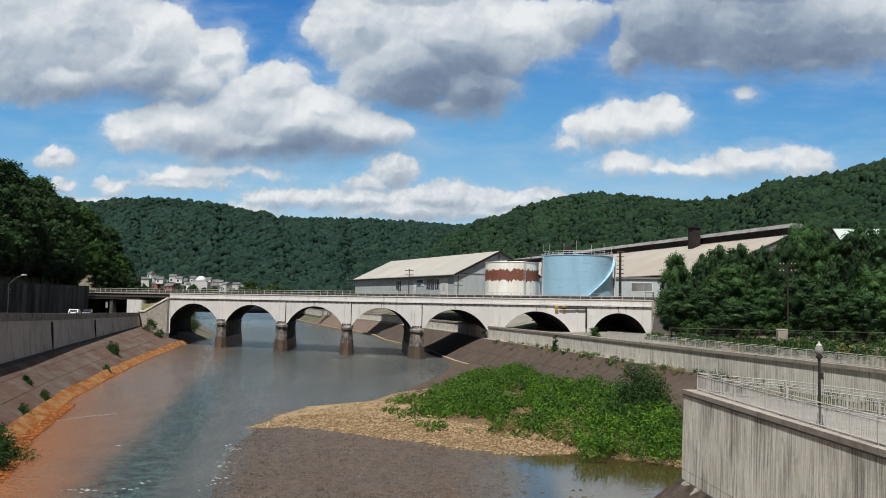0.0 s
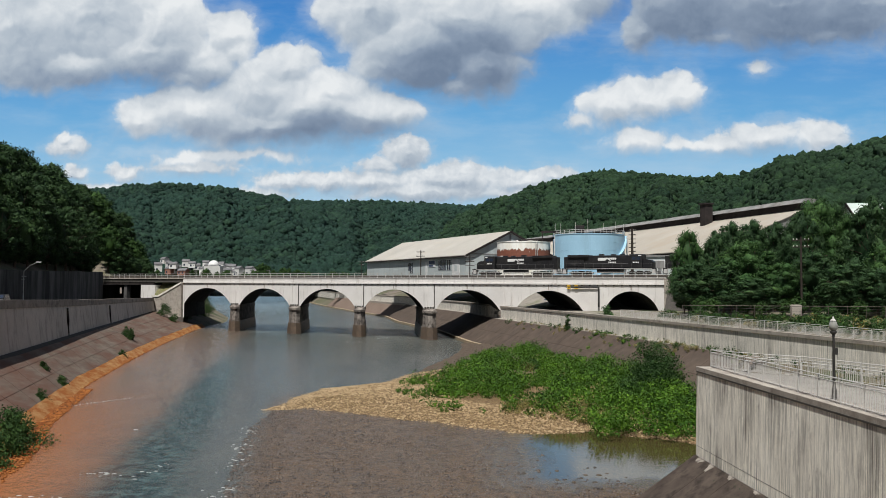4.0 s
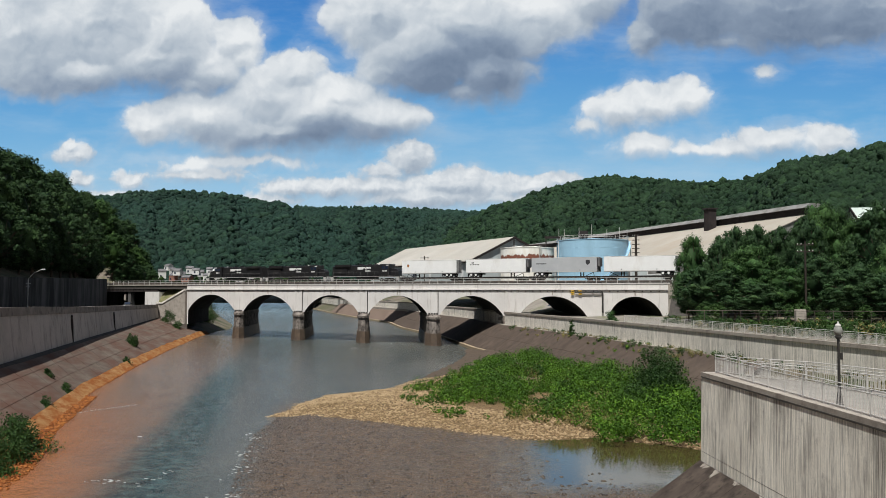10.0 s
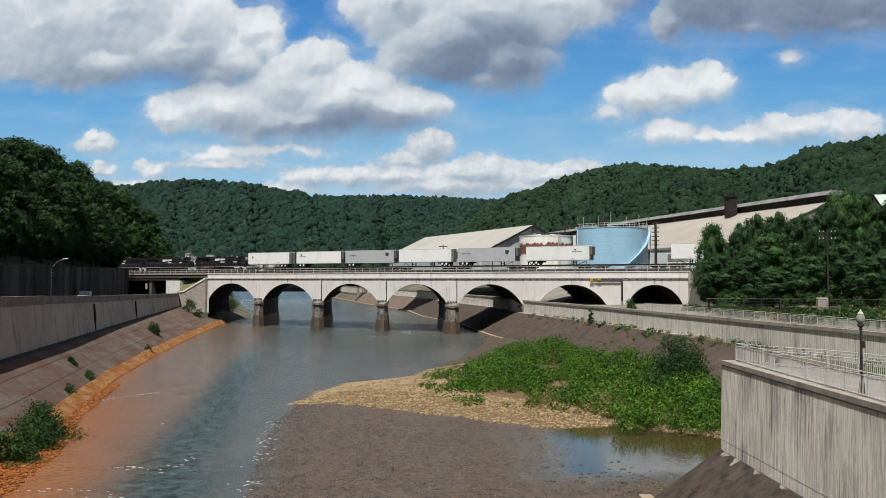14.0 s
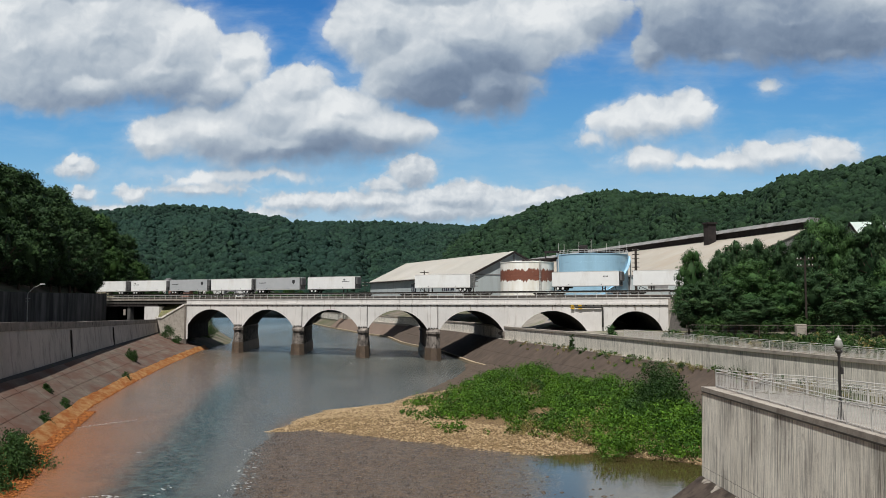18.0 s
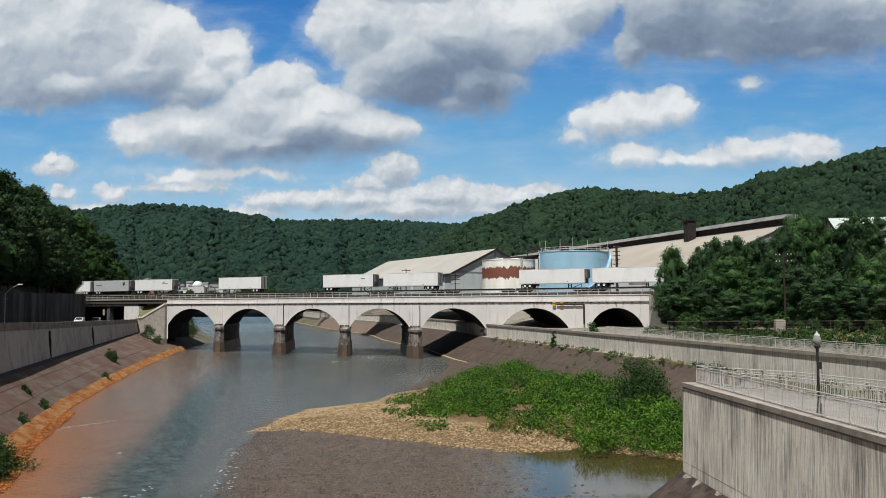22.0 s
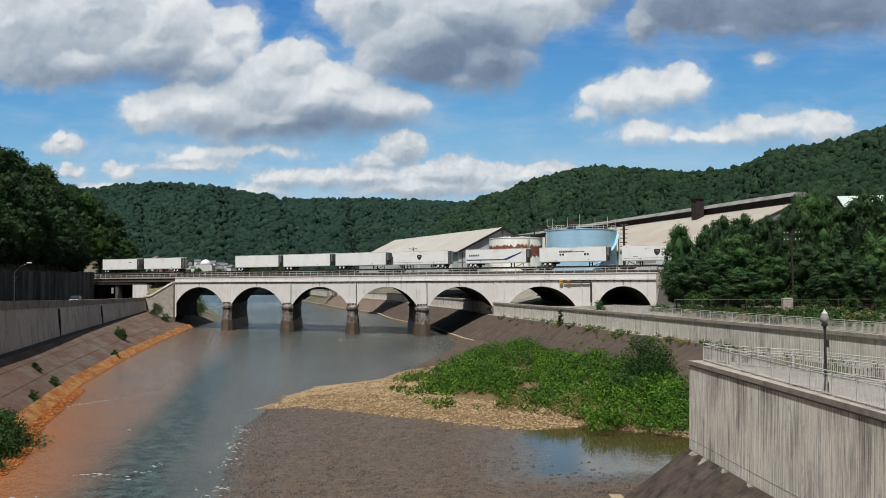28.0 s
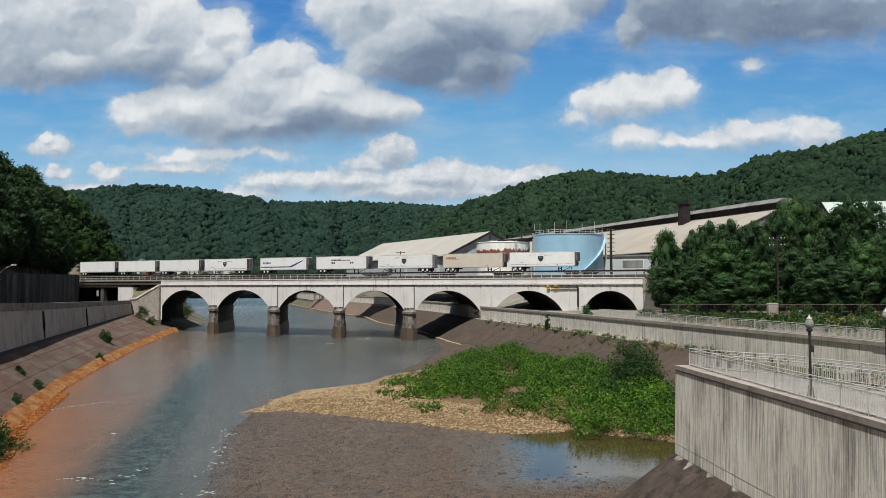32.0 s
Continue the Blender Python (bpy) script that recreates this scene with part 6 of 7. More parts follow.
BAR = [(-20.3, 91), (-19.2, 97.8), (-17.2, 110), (-11.7, 113.5), (-7.9, 124), (-2.7, 149.7), (-0.6, 164), (0.4, 174), (0.8, 184), (2.2, 200), (3.6, 220), (8, 222), (14, 170), (25, 140), (33, 112), (31, 90), (26, 72), (20.3, 73), (16.9, 76.4), (12.4, 79.2), (7.2, 78.3), (1.2, 80.5), (-3.1, 84.3), (-9.5, 88.6), (-15.5, 92.4)]
WEED = [(-8.9, 106), (-4.7, 93.5), (-1.6, 88), (1.3, 86), (5.5, 83.7), (11.3, 82), (13.6, 78), (16.4, 76), (19.8, 73), (27, 73), (30.6, 100), (30.1, 122), (22.6, 140), (18, 156), (13, 163), (6, 160), (2.5, 148), (0.3, 131), (-4.2, 115)]


def inside(poly, x, y):
    """Signed distance to the outline: positive inside."""
    p = np.array(poly, float)
    a, b = p, np.roll(p, -1, axis=0)
    d = b - a
    w = np.array([x, y]) - a
    t = np.clip((w * d).sum(1) / (d * d).sum(1), 0, 1)
    dist = np.sqrt((((w - d * t[:, None]) ** 2).sum(1)).min())
    c = ((a[:, 1] > y) != (b[:, 1] > y)) & (x < d[:, 0] * (y - a[:, 1]) / np.where(d[:, 1] == 0, 1e-9, d[:, 1]) + a[:, 0])
    return dist if c.sum() % 2 else -dist


def bar_height(x, y):
    e = inside(BAR, x, y) + 1.2 * noise.noise((x * 0.25, y * 0.25, 0)) + 0.6 * noise.noise((x * 0.8, y * 0.8, 4))
    return max(-1.3, min(0.55, -0.42 + 0.16 * e)) + 0.05 * noise.noise((x * 1.5, y * 1.5, 7))


bm = sheet([[(x, y, bar_height(x, y)) for x in np.arange(-25, 36, 0.8)] for y in np.arange(66, 228, 1.0)])
tagged(part("gravel_bar", bm, "gravel", smooth=True), "tan gravel bar lying in the river", "gravel bar", kind="structure")


def scatter(name, n, place, size, material, label, category, flat=0.6, seed=3, shapes=None):
    rr = np.random.default_rng(seed)
    out = []
    tries = 0
    while len(out) < n and tries < n * 30:
        tries += 1
        p = place(rr)
        if p is None:
            continue
        v, f = (shapes or PEBBLES)[rr.integers(len(shapes or PEBBLES))]
        s = size * rr.uniform(0.4, 1.0) ** 1.5 * 1.6
        a = rr.uniform(0, 6.28)
        w = v @ np.array([[math.cos(a), math.sin(a), 0], [-math.sin(a), math.cos(a), 0], [0, 0, flat]])
        out.append((w * s * np.array([rr.uniform(0.8, 1.4), 1, 1]) + np.array(p), f))
    return joined(name, out, material, label, category)


PEBBLES = blob_shapes(5, 1, 0.35)


def on_bar(rr):
    x, y = rr.uniform(-21, 26), rr.uniform(72, 130)
    e = inside(BAR, x, y)
    if e < -1.0 or e > 15 or inside(WEED, x, y) > 5 or (y > 112 and rr.random() < 0.6):
        return None
    return (x, y, bar_height(x, y) + 0.02)


scatter("bar_stones", 13000, on_bar, 0.085, "stone_tan", "loose tan cobbles over the gravel bar", "stones")


def on_shoal(rr):
    y = rr.uniform(40, 92)
    x = rr.uniform(-19, 12)
    left = lerp_line([(40, -12), (50, -13.7), (62, -16), (80, -19), (92, -20)], y)
    if x < left or inside(BAR, x, y) > -0.3 or rr.random() < smooth(-4, 9, x) * (0.2 + 0.8 * smooth(52, 66, y)):
        return None
    if rr.random() > 0.25 + 0.75 * (1 - smooth(0, 5, x - left)):
        return None
    return (x, y, WATER - 0.02)


scatter("shoal_stones", 7500, on_shoal, 0.105, "stone_dark", "dark wet stones breaking the shallow water", "stones", 0.5, 8)


def on_rust(rr):
    y = rr.uniform(40, 250)
    k = rr.random()
    if y > 108 and k > 0.35:
        return None
    x = lerp_line(LEFT_EDGE, y) + (rr.uniform(-1.2, 2.2 + 2.2 * (1 - smooth(62, 84, y))) if y < 108 else rr.uniform(-0.3, 0.9))
    return (x, y, WATER + 0.05 + max(0, -(x - lerp_line(LEFT_EDGE, y))) * 0.5)


scatter("rust_stones", 9000, on_rust, 0.085, "stone_orange", "orange rust-coated stones along the waterline", "stones", 0.6, 12)
# rust-stained ledge at the foot of the left slope
bm = sheet(slope_rows(24, 262, 1, lambda y: (lerp_line(LEFT_EDGE, y) - 0.45 - 0.3 * noise.noise((y * 0.15, 0, 0)), 0.8 + 0.15 * noise.noise((y * 0.2, 3, 0))), lambda y: (lerp_line(LEFT_EDGE, y) + 1.0 + 0.4 * noise.noise((y * 0.3, 8, 0)), -0.55)))
tagged(part("rust_ledge", bm, "rust_ledge", smooth=True), "orange rust-stained ledge along the water's edge", "river bank", kind="structure")
# sandy kerb at the foot of the right slope and apron lip
M["kerb"] = surface("worn_pale_concrete", (0.28, 0.22, 0.15), (0.40, 0.32, 0.215), 0.8, 0.9)
bm = wall_run([(y, x - 8.6) for y, x in RIGHT_WALL if y > 140][:8], -0.9, 0.25, 1.1)
tagged(part("slope_kerb", bm, "kerb"), "worn pale concrete kerb at the slope's foot", "kerb", kind="structure")
bm = wall_run([(y, x - 4.9) for y, x in NEAR_WALL], -0.9, 0.12, 0.75)
tagged(part("apron_lip", bm, "kerb"), "tan worn concrete lip of the apron", "kerb", kind="structure")
bm = wall_run([(y, x - 0.9) for y, x in RIGHT_WALL if 96 < y < 420], 4.2, 5.2, 0.95)
tagged(part("wall_footing", bm, "cap"), "grey concrete footing along the wall", "kerb", kind="structure")


# ---- weeds on the bar ----
def weeds(n, poly, seed, tall, material, label, leaf, per):
    rr = np.random.default_rng(seed)
    lobes = []
    lo, hi = np.array(poly).min(0), np.array(poly).max(0)
    while len(lobes) < n:
        x, y = rr.uniform(lo[0], hi[0]), rr.uniform(lo[1], hi[1])
        e = inside(poly, x, y)
        if e < 0 or (noise.noise((x * 0.16, y * 0.16, 5)) < -0.22 and y > 86):
            continue
        h = tall * rr.uniform(0.35, 1.25) * (0.55 + 0.45 * min(1, e / 4)) * (1 + 0.9 * noise.noise((x * 0.2, y * 0.2, 2)))
        lobes.append((x, y, max(0, bar_height(x, y)) + h * 0.45, h * 0.72))
    q, f = leaf_cloud(seed, lobes, n * per, leaf)
    q[:, 2] = np.maximum(q[:, 2], 0.02)
    return joined("weeds", [(q, f)], material, label, "plants")


weeds(950, WEED, 41, 1.4, "leaf_bright", "dense bright green weeds covering the bar", 0.14, 110)
weeds(400, WEED, 43, 1.9, "weed_dark", "taller dark green weeds on the bar", 0.13, 100)
weeds(90, [(12, 74), (27, 74), (29, 84), (14, 83)], 47, 1.9, "leaf_bright", "lush weeds at the bar's near edge", 0.125, 110)


weeds(120, [(-6, 108), (4, 100), (16, 118), (24, 136), (14, 150), (2, 134)], 49, 1.0, "straw", "dry straw-coloured grass among the weeds", 0.12, 90)
weeds(60, [(4, 84), (12, 81), (18, 86), (8, 92)], 50, 1.2, "straw", "pale dry stalks near the water", 0.11, 70)


def bush(x, y, z, w, h, leaves, leaf, material, label, seed):
    r2 = random.Random(seed)
    b = tagged(new("bush"), label, "bush", group="bushes by the river")
    lobes = []
    for k in range(24):
        up, a = (k / 23) ** 1.2, r2.uniform(0, 6.28)
        out = w * (0.74 - 0.5 * up) * r2.uniform(0.3, 1.0)
        lobes.append((out * math.cos(a), out * math.sin(a), h * (0.05 + 0.85 * up) * r2.uniform(0.8, 1.1), w * r2.uniform(0.2, 0.4) * (1.1 - 0.5 * up)))
    bm = bmesh.new()
    for l in lobes[:6]:
        tube(bm, (0, 0, -0.3), l[:3], 0.05, 5, 0.02)
    part("stem", bm, "bark", b)
    q, f = leaf_cloud(seed, lobes, leaves, leaf)
    c = joined("foliage", [(q, f)], material, "", "")
    c.parent = b
    b.matrix_basis = pose(x, y, z)


def slope_z(x, y):
    """Height of the left bank's paving."""
    a, b = lerp_line(LEFT_WALL, y), lerp_line(LEFT_EDGE, y)
    return 4.8 + (-0.45 - 4.8) * min(1.0, max(0.0, (x - a) / (b - a))) - 0.1


bush(22.2, 97, 0.3, 5.6, 6.5, 26000, 0.115, "leaf", "dark green ragged willow bush on the bar", 5)
bush(18.6, 93, 0.3, 2.6, 2.8, 4500, 0.12, "leaf", "low dark green bush beside the willow", 6)
rr = np.random.default_rng(64)
for i in range(16):
    while True:
        x, y = rr.uniform(-6, 27), rr.uniform(80, 135)
        if inside(WEED, x, y) > 2:
            break
    bush(x, y, 0.3, rr.uniform(1.3, 2.3), rr.uniform(1.4, 2.4), 1700, 0.11, ("leaf_mid", "weed_dark", "leaf_bright")[i % 3], "leafy green clump standing among the weeds", 200 + i)
for i, (x, y, z, w, h) in enumerate(((-64.8, 169.8, 2.6, 1.5, 1.9), (-57.4, 148.4, 1.0, 1.2, 1.5), (-47.5, 103.7, 1.2, 0.9, 1.2), (-44.0, 91.4, 0.9, 0.9, 1.1), (-36.4, 70.5, 0.3, 2.6, 2.6), (-35.0, 66.5, 0.2, 2.4, 2.2), (-38.0, 73.5, 0.4, 1.8, 2.2), (-50.2, 104.7, 2.0, 0.7, 0.8), (-84, 248, 4.0, 3.0, 3.4), (-80, 244, 2.6, 2.0, 2.0), (-87, 300, 3, 4.0, 6.0), (-34, 62, 0.2, 2.2, 1.8), (-84, 266, 2, 3.0, 3.0), (-88, 272, 4, 3.5, 4.5), (-86, 282, 2.5, 3.0, 3.5), (-92, 290, 4.5, 4.0, 5.0), (-85, 292, 1.5, 2.6, 2.6), (-90, 305, 3, 4, 4.5))):
    if y < 245:
        z = slope_z(x, y)
        w, h = w * 1.35, h * 1.3
    bush(x, y, z, w, h, 1500 if w < 2 else 3600, 0.085 if w < 2 else 0.11, "leaf", "green bush growing from the paved slope", 60 + i)
bush(20.4, 156, 4.6, 1.0, 3.4, 1400, 0.1, "leaf", "tall thin bush at the wall's foot", 95)
bush(26.0, 149, 7.0, 2.2, 2.4, 2400, 0.11, "leaf_mid", "green bush behind the river wall", 96)
bush(55.6, 128.6, 8.2, 1.9, 2.3, 2600, 0.1, "leaf_mid", "bright green bush before the wire fence", 97)
bush(39.0, 140.0, 7.9, 1.8, 2.4, 2600, 0.1, "leaf_mid", "bright green bush at the wood's edge", 98)
# weeds along the far wall's foot and on the apron
r = random.Random(9)
for i in range(26):
    y = r.uniform(98, 172)
    bush(lerp_line(RIGHT_WALL, y) - r.uniform(0.2, 1.6), y, 4.6, r.uniform(0.4, 0.9), r.uniform(0.3, 0.9) * (2.6 if i == 3 else 1), 260, 0.11, "leaf", "scrubby weeds at the foot of the wall", 100 + i)
for i in range(8):
    bush(20 + 1.6 * i + r.uniform(-0.5, 0.5), 62 - 2.6 * i, 5.6, 1.2, 1.5, 500, 0.12, "leaf", "green creeper behind the walkway railing", 140 + i)

SCRUB = [(33, 110), (37, 92), (48, 80), (64, 74), (90, 76), (88, 120), (66, 131), (50, 134), (38, 136), (31, 134)]


def scrub(n, seed, tall, material, label, per):
    rr = np.random.default_rng(seed)
    lobes = []
    while len(lobes) < n:
        x, y = rr.uniform(30, 90), rr.uniform(74, 137)
        if inside(SCRUB, x, y) < 0:
            continue
        h = tall * rr.uniform(0.4, 1.2) * (1 + 0.6 * noise.noise((x * 0.2, y * 0.2, 6)))
        lobes.append((x, y, 8.1 + h * 0.4, h * 0.75))
    q, f = leaf_cloud(seed, lobes, n * per, 0.16)
    q[:, 2] = np.maximum(q[:, 2], 8.1)
    joined("scrub", [(q, f)], material, label, "plants")


def foot_weeds(n, seed, lo, hi, tall, material, label, back):
    """Low growth along the foot of the right wall."""
    rr = np.random.default_rng(seed)
    lobes = []
    while len(lobes) < n:
        y = rr.uniform(lo, hi)
        if noise.noise((y * 0.16, seed, 0)) < -0.05:
            continue
        d = back * rr.uniform(0.1, 1.0) ** 1.6
        h = tall * rr.uniform(0.3, 1.1)
        lobes.append((lerp_line(RIGHT_WALL, y) - 0.15 - d, y, 5.15 - 0.72 * max(0, d - 0.9) + h * 0.35, h * 0.6))
    q, f = leaf_cloud(seed, lobes, n * 40, 0.09)
    joined("foot_weeds", [(q, f)], material, label, "plants")


foot_weeds(150, 91, 60, 190, 0.75, "leaf", "green weeds rooted along the wall's foot", 2.0)
foot_weeds(130, 92, 60, 190, 0.55, "straw", "dry tan weeds rooted along the wall's foot", 2.6)
foot_weeds(60, 93, 97, 150, 0.6, "leaf_bright", "weeds in the joints of the dark slope", 6.5)
scrub(620, 81, 0.9, "leaf", "green scrub before the wire fence", 60)
scrub(190, 82, 0.7, "straw", "dry yellowed grass before the wire fence", 50)


def on_apron(rr):
    y = rr.uniform(30, 51)
    k = rr.random()
    nw = lerp_line(NEAR_WALL, y)
    if noise.noise((k * 5, y * 0.5, 2)) < 0.08:
        return None
    return (nw - 0.1 - 4.0 * k, y, 2.74 - 3.2 * k)


scatter("apron_weeds", 900, on_apron, 0.075, "leaf_dark", "dark low weeds in the apron's cracks", "plants", 0.7, 21)


def on_slope(rr):
    y = rr.uniform(40, 255)
    k = rr.random()
    x0, x1 = lerp_line(LEFT_WALL, y), lerp_line(LEFT_EDGE, y)
    if noise.noise((k * 4, y * 0.2, 9)) < 0.12:
        return None
    return (x0 + (x1 - x0) * k, y, 4.7 - 5.1 * k)


scatter("slope_weeds", 500, on_slope, 0.14, "leaf", "small weeds in the paving joints", "plants", 0.8, 22)
# dark strip between the left wall and the paving, painted as the wall's shadow
M["gutter"] = surface("wall_foot_shade", (0.04, 0.035, 0.031), (0.07, 0.06, 0.053), 0.8, 0.8, bump=0.4)
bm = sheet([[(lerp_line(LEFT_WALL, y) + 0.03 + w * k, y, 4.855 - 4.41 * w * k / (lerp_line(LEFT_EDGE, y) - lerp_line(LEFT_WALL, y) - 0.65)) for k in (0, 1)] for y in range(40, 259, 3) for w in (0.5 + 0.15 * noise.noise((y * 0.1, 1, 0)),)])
tagged(part("gutter", bm, "gutter"), "narrow black strip painted as shadow along the wall's foot", "gutter", kind="structure")
# paving joints on the left slope: courses of slabs, slightly raised
M["slab"] = surface("slope_slab", (0.12, 0.092, 0.074), (0.20, 0.162, 0.132), 0.9, 0.95, bump=0.4, grain=5, stretch=(1, 0.22, 1), stain=(0.125, 0.070, 0.052), stain_scale=0.4, stain_stretch=(1, 0.2, 1), stain_at=(0.4, 0.62), piece=0.12)
for i in range(36):
    ya, yb = 40 + 6.1 * i, 40 + 6.1 * i + 6.02
    for j in range(3):
        ka, kb = j / 3 + 0.004, (j + 1) / 3 - 0.004
        pts = []
        for y, k in ((ya, ka), (yb, ka), (yb, kb), (ya, kb)):
            x0, x1 = lerp_line(LEFT_WALL, y) + 0.05, lerp_line(LEFT_EDGE, y) - 0.6
            pts.append((x0 + (x1 - x0) * k, y, 4.76 + (0.35 - 4.76) * k + 0.05))
        bm = prism(bmesh.new(), pts, (0, 0, -0.2))
        part("slab", bm, "slab", left_slope)
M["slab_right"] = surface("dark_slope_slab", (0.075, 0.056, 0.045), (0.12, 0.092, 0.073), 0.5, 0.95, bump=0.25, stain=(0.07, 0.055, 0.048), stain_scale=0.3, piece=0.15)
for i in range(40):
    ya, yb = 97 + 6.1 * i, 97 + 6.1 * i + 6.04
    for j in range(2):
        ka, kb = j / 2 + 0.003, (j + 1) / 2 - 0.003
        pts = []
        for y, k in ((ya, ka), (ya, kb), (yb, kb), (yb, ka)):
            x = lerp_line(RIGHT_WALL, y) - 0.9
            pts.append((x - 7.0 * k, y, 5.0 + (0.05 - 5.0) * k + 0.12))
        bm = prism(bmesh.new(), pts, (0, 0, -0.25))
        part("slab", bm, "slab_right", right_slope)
M["slab_apron"] = surface("dark_apron_slab", (0.055, 0.042, 0.035), (0.105, 0.082, 0.067), 0.7, 0.95, bump=0.4, grain=6, stain=(0.03, 0.024, 0.02), stain_scale=0.9, stain_at=(0.5, 0.66), piece=0.15)
M["lime"] = surface("lime_stain", (0.12, 0.10, 0.085), (0.42, 0.38, 0.33), 2.5, 0.9)
for i, (y, w, d) in enumerate(((51.2, 0.75, 0.3), (49.3, 0.4, 0.5), (46.4, 0.5, 0.22), (43.1, 0.5, 0.16), (40.0, 0.4, 0.2))):
    nw = lerp_line(NEAR_WALL, y) - 0.08
    pts = [(nw - d * k, y + w * o, 2.851 - 0.747 * d * k) for k, o in ((0, -1.0), (0.35, -0.8), (0.6, -0.45), (1.0, -0.3), (0.8, 0.05), (0.95, 0.35), (0.4, 0.5), (0.3, 0.85), (0, 1.0))]
    part("lime_stain", prism(bmesh.new(), pts, (0, 0, 0.012)), "lime", apron)
for i in range(24):
    ya, yb = -22 + 3.1 * i, -22 + 3.1 * i + 3.06
    pts = []
    for y, k in ((ya, 0), (ya, 1), (yb, 1), (yb, 0)):
        nw = lerp_line(NEAR_WALL, y) - 0.05
        pts.append((nw - 4.15 * k, y, 2.84 - 3.1 * k + 0.03))
    part("slab", prism(bmesh.new(), pts, (0, 0, -0.2)), "slab_apron", apron)

# ---- foam on the riffles ----
M["foam"] = surface("white_foam", (0.34, 0.35, 0.34), (0.50, 0.51, 0.50), 3.0, 0.6)
rr = np.random.default_rng(77)
foam = []
for cx, cy, sx, sy, n in ((-25, 60.5, 1.0, 0.5, 16), (-29.1, 78.6, 0.5, 0.4, 5), (-26, 53.8, 1.6, 0.5, 16), (-28.3, 50.6, 1.2, 0.4, 10), (-22.1, 51.8, 1.2, 0.8, 12), (-18.6, 78, 0.6, 2.6, 26), (-17.4, 71, 0.7, 2.4, 26), (-16.4, 64, 0.6, 2.4, 22), (-14.8, 56, 0.7, 3, 24), (-21.5, 62, 0.5, 2.5, 10), (-17.7, 214, 2.5, 4, 26), (-23, 199, 3, 2, 14)):
    for _ in range(n):
        v, f = PEBBLES[rr.integers(5)]
        s = rr.uniform(0.02, 0.11) ** 1.3 * 1.4 * (2.0 if cy > 150 else 1)
        foam.append((v * np.array([s * 2.6, s * 1.5, 0.02]) + np.array([cx + rr.normal() * sx * 0.7, cy + rr.normal() * sy * 0.7, WATER + 0.015]), f))
for i in range(60):
    k = i / 59
    v, f = PEBBLES[i % 5]
    foam.append((v * np.array([rr.uniform(0.03, 0.12), 0.12, 0.012]) + np.array([-41.3 + 3.7 * k + rr.normal() * 0.08, 94.2 + 6.3 * k + rr.normal() * 0.3, WATER + 0.01]), f))
joined("foam", foam, "foam", "white foam flecks on the river's riffles", "foam")

# ---- railings by the water ----
def railing(line, label, step=0.125, height=1.07, z=8.1, part_limit=400):
    """A galvanised railing along a line of points: posts, three rails and balusters."""
    rl = tagged(new("railing"), label, "railing", group="galvanised railings")
    pts = [Vector((x, y, z)) for x, y in line]
    segs = list(zip(pts, pts[1:]))
    def bent(h, rad):
        rows = []
        for i, p in enumerate(pts):
            w = (pts[min(i + 1, len(pts) - 1)] - pts[max(i - 1, 0)]).normalized()
            side = Vector((-w.y, w.x, 0))
            rows.append([p + Vector((0, 0, h)) + side * (rad * math.cos(a)) + Vector((0, 0, rad * math.sin(a))) for a in [k * math.pi / 3 for k in range(7)]])
        return sheet(rows)
    part("top_rail", bent(height, 0.028), "galv", rl)
    part("rail", bent(0.12, 0.02), "galv", rl)
    part("rail", bent(height - 0.16, 0.02), "galv", rl)
    total = sum((b - a).length for a, b in segs)
    post_mesh = part("post", boxes((-0.026, 0.026, -0.026, 0.026, 0, height)), "galv", rl)
    first = True
    bar = None
    extra = []
    n = int(total / step)
    for i in range(n + 1):
        d = i * step
        for a, b in segs:
            if d <= (b - a).length + 1e-6:
                break
            d -= (b - a).length
        p = a + (b - a).normalized() * min(d, (b - a).length)
        if i % 16 == 0:
            if first:
                post_mesh.matrix_basis = pose(*p)
                first = False
            else:
                shared("post", post_mesh.data, rl, pose(*p))
        elif i < part_limit:
            if bar is None:
                bar = part("baluster", tube(bmesh.new(), (0, 0, 0.12), (0, 0, height - 0.16), 0.012, 4), "galv", rl)
                bar.matrix_basis = pose(*p)
            else:
                shared("baluster", bar.data, rl, pose(*p))
        else:
            extra.append(p)
    if extra:
        bm = bmesh.new()
        for p in extra:
            box(bm, p.x - 0.014, p.x + 0.014, p.y - 0.014, p.y + 0.014, p.z + 0.12, p.z + height - 0.16)
        tagged(part("baluster_rest", bm, "galv", rl), kind="stuff")
    return rl


railing([(15.35, 52.0), (15.55, 46.2), (15.75, 41), (15.95, 36.0), (16.15, 31), (16.6, 20)], "galvanised railing along the near wall's edge", part_limit=270)
railing([(15.35, 52.0), (16.2, 50.2), (17.4, 48.6), (19.0, 46.8), (20.0, 44.2), (21.0, 41.4), (23.2, 34), (25.6, 22)], "galvanised railing curving round the walkway", part_limit=270)
railing([(16.1, 49.4), (18.3, 46.4), (19.4, 43.6), (20.4, 40.8), (22.5, 34)], "lower handrail along the walkway ramp", 0.25, 0.86, part_limit=120)
railing([(lerp_line(RIGHT_WALL, y) + 0.4, y) for y in (136, 124, 112, 102.5, 93, 83, 74, 60, 45)], "galvanised railing on the far wall", 0.16, 1.07, 8.1, part_limit=290)

# lamp posts
M["lantern"] = surface("frosted_lantern", (0.24, 0.24, 0.22), (0.32, 0.32, 0.29), 3.0, 0.15)


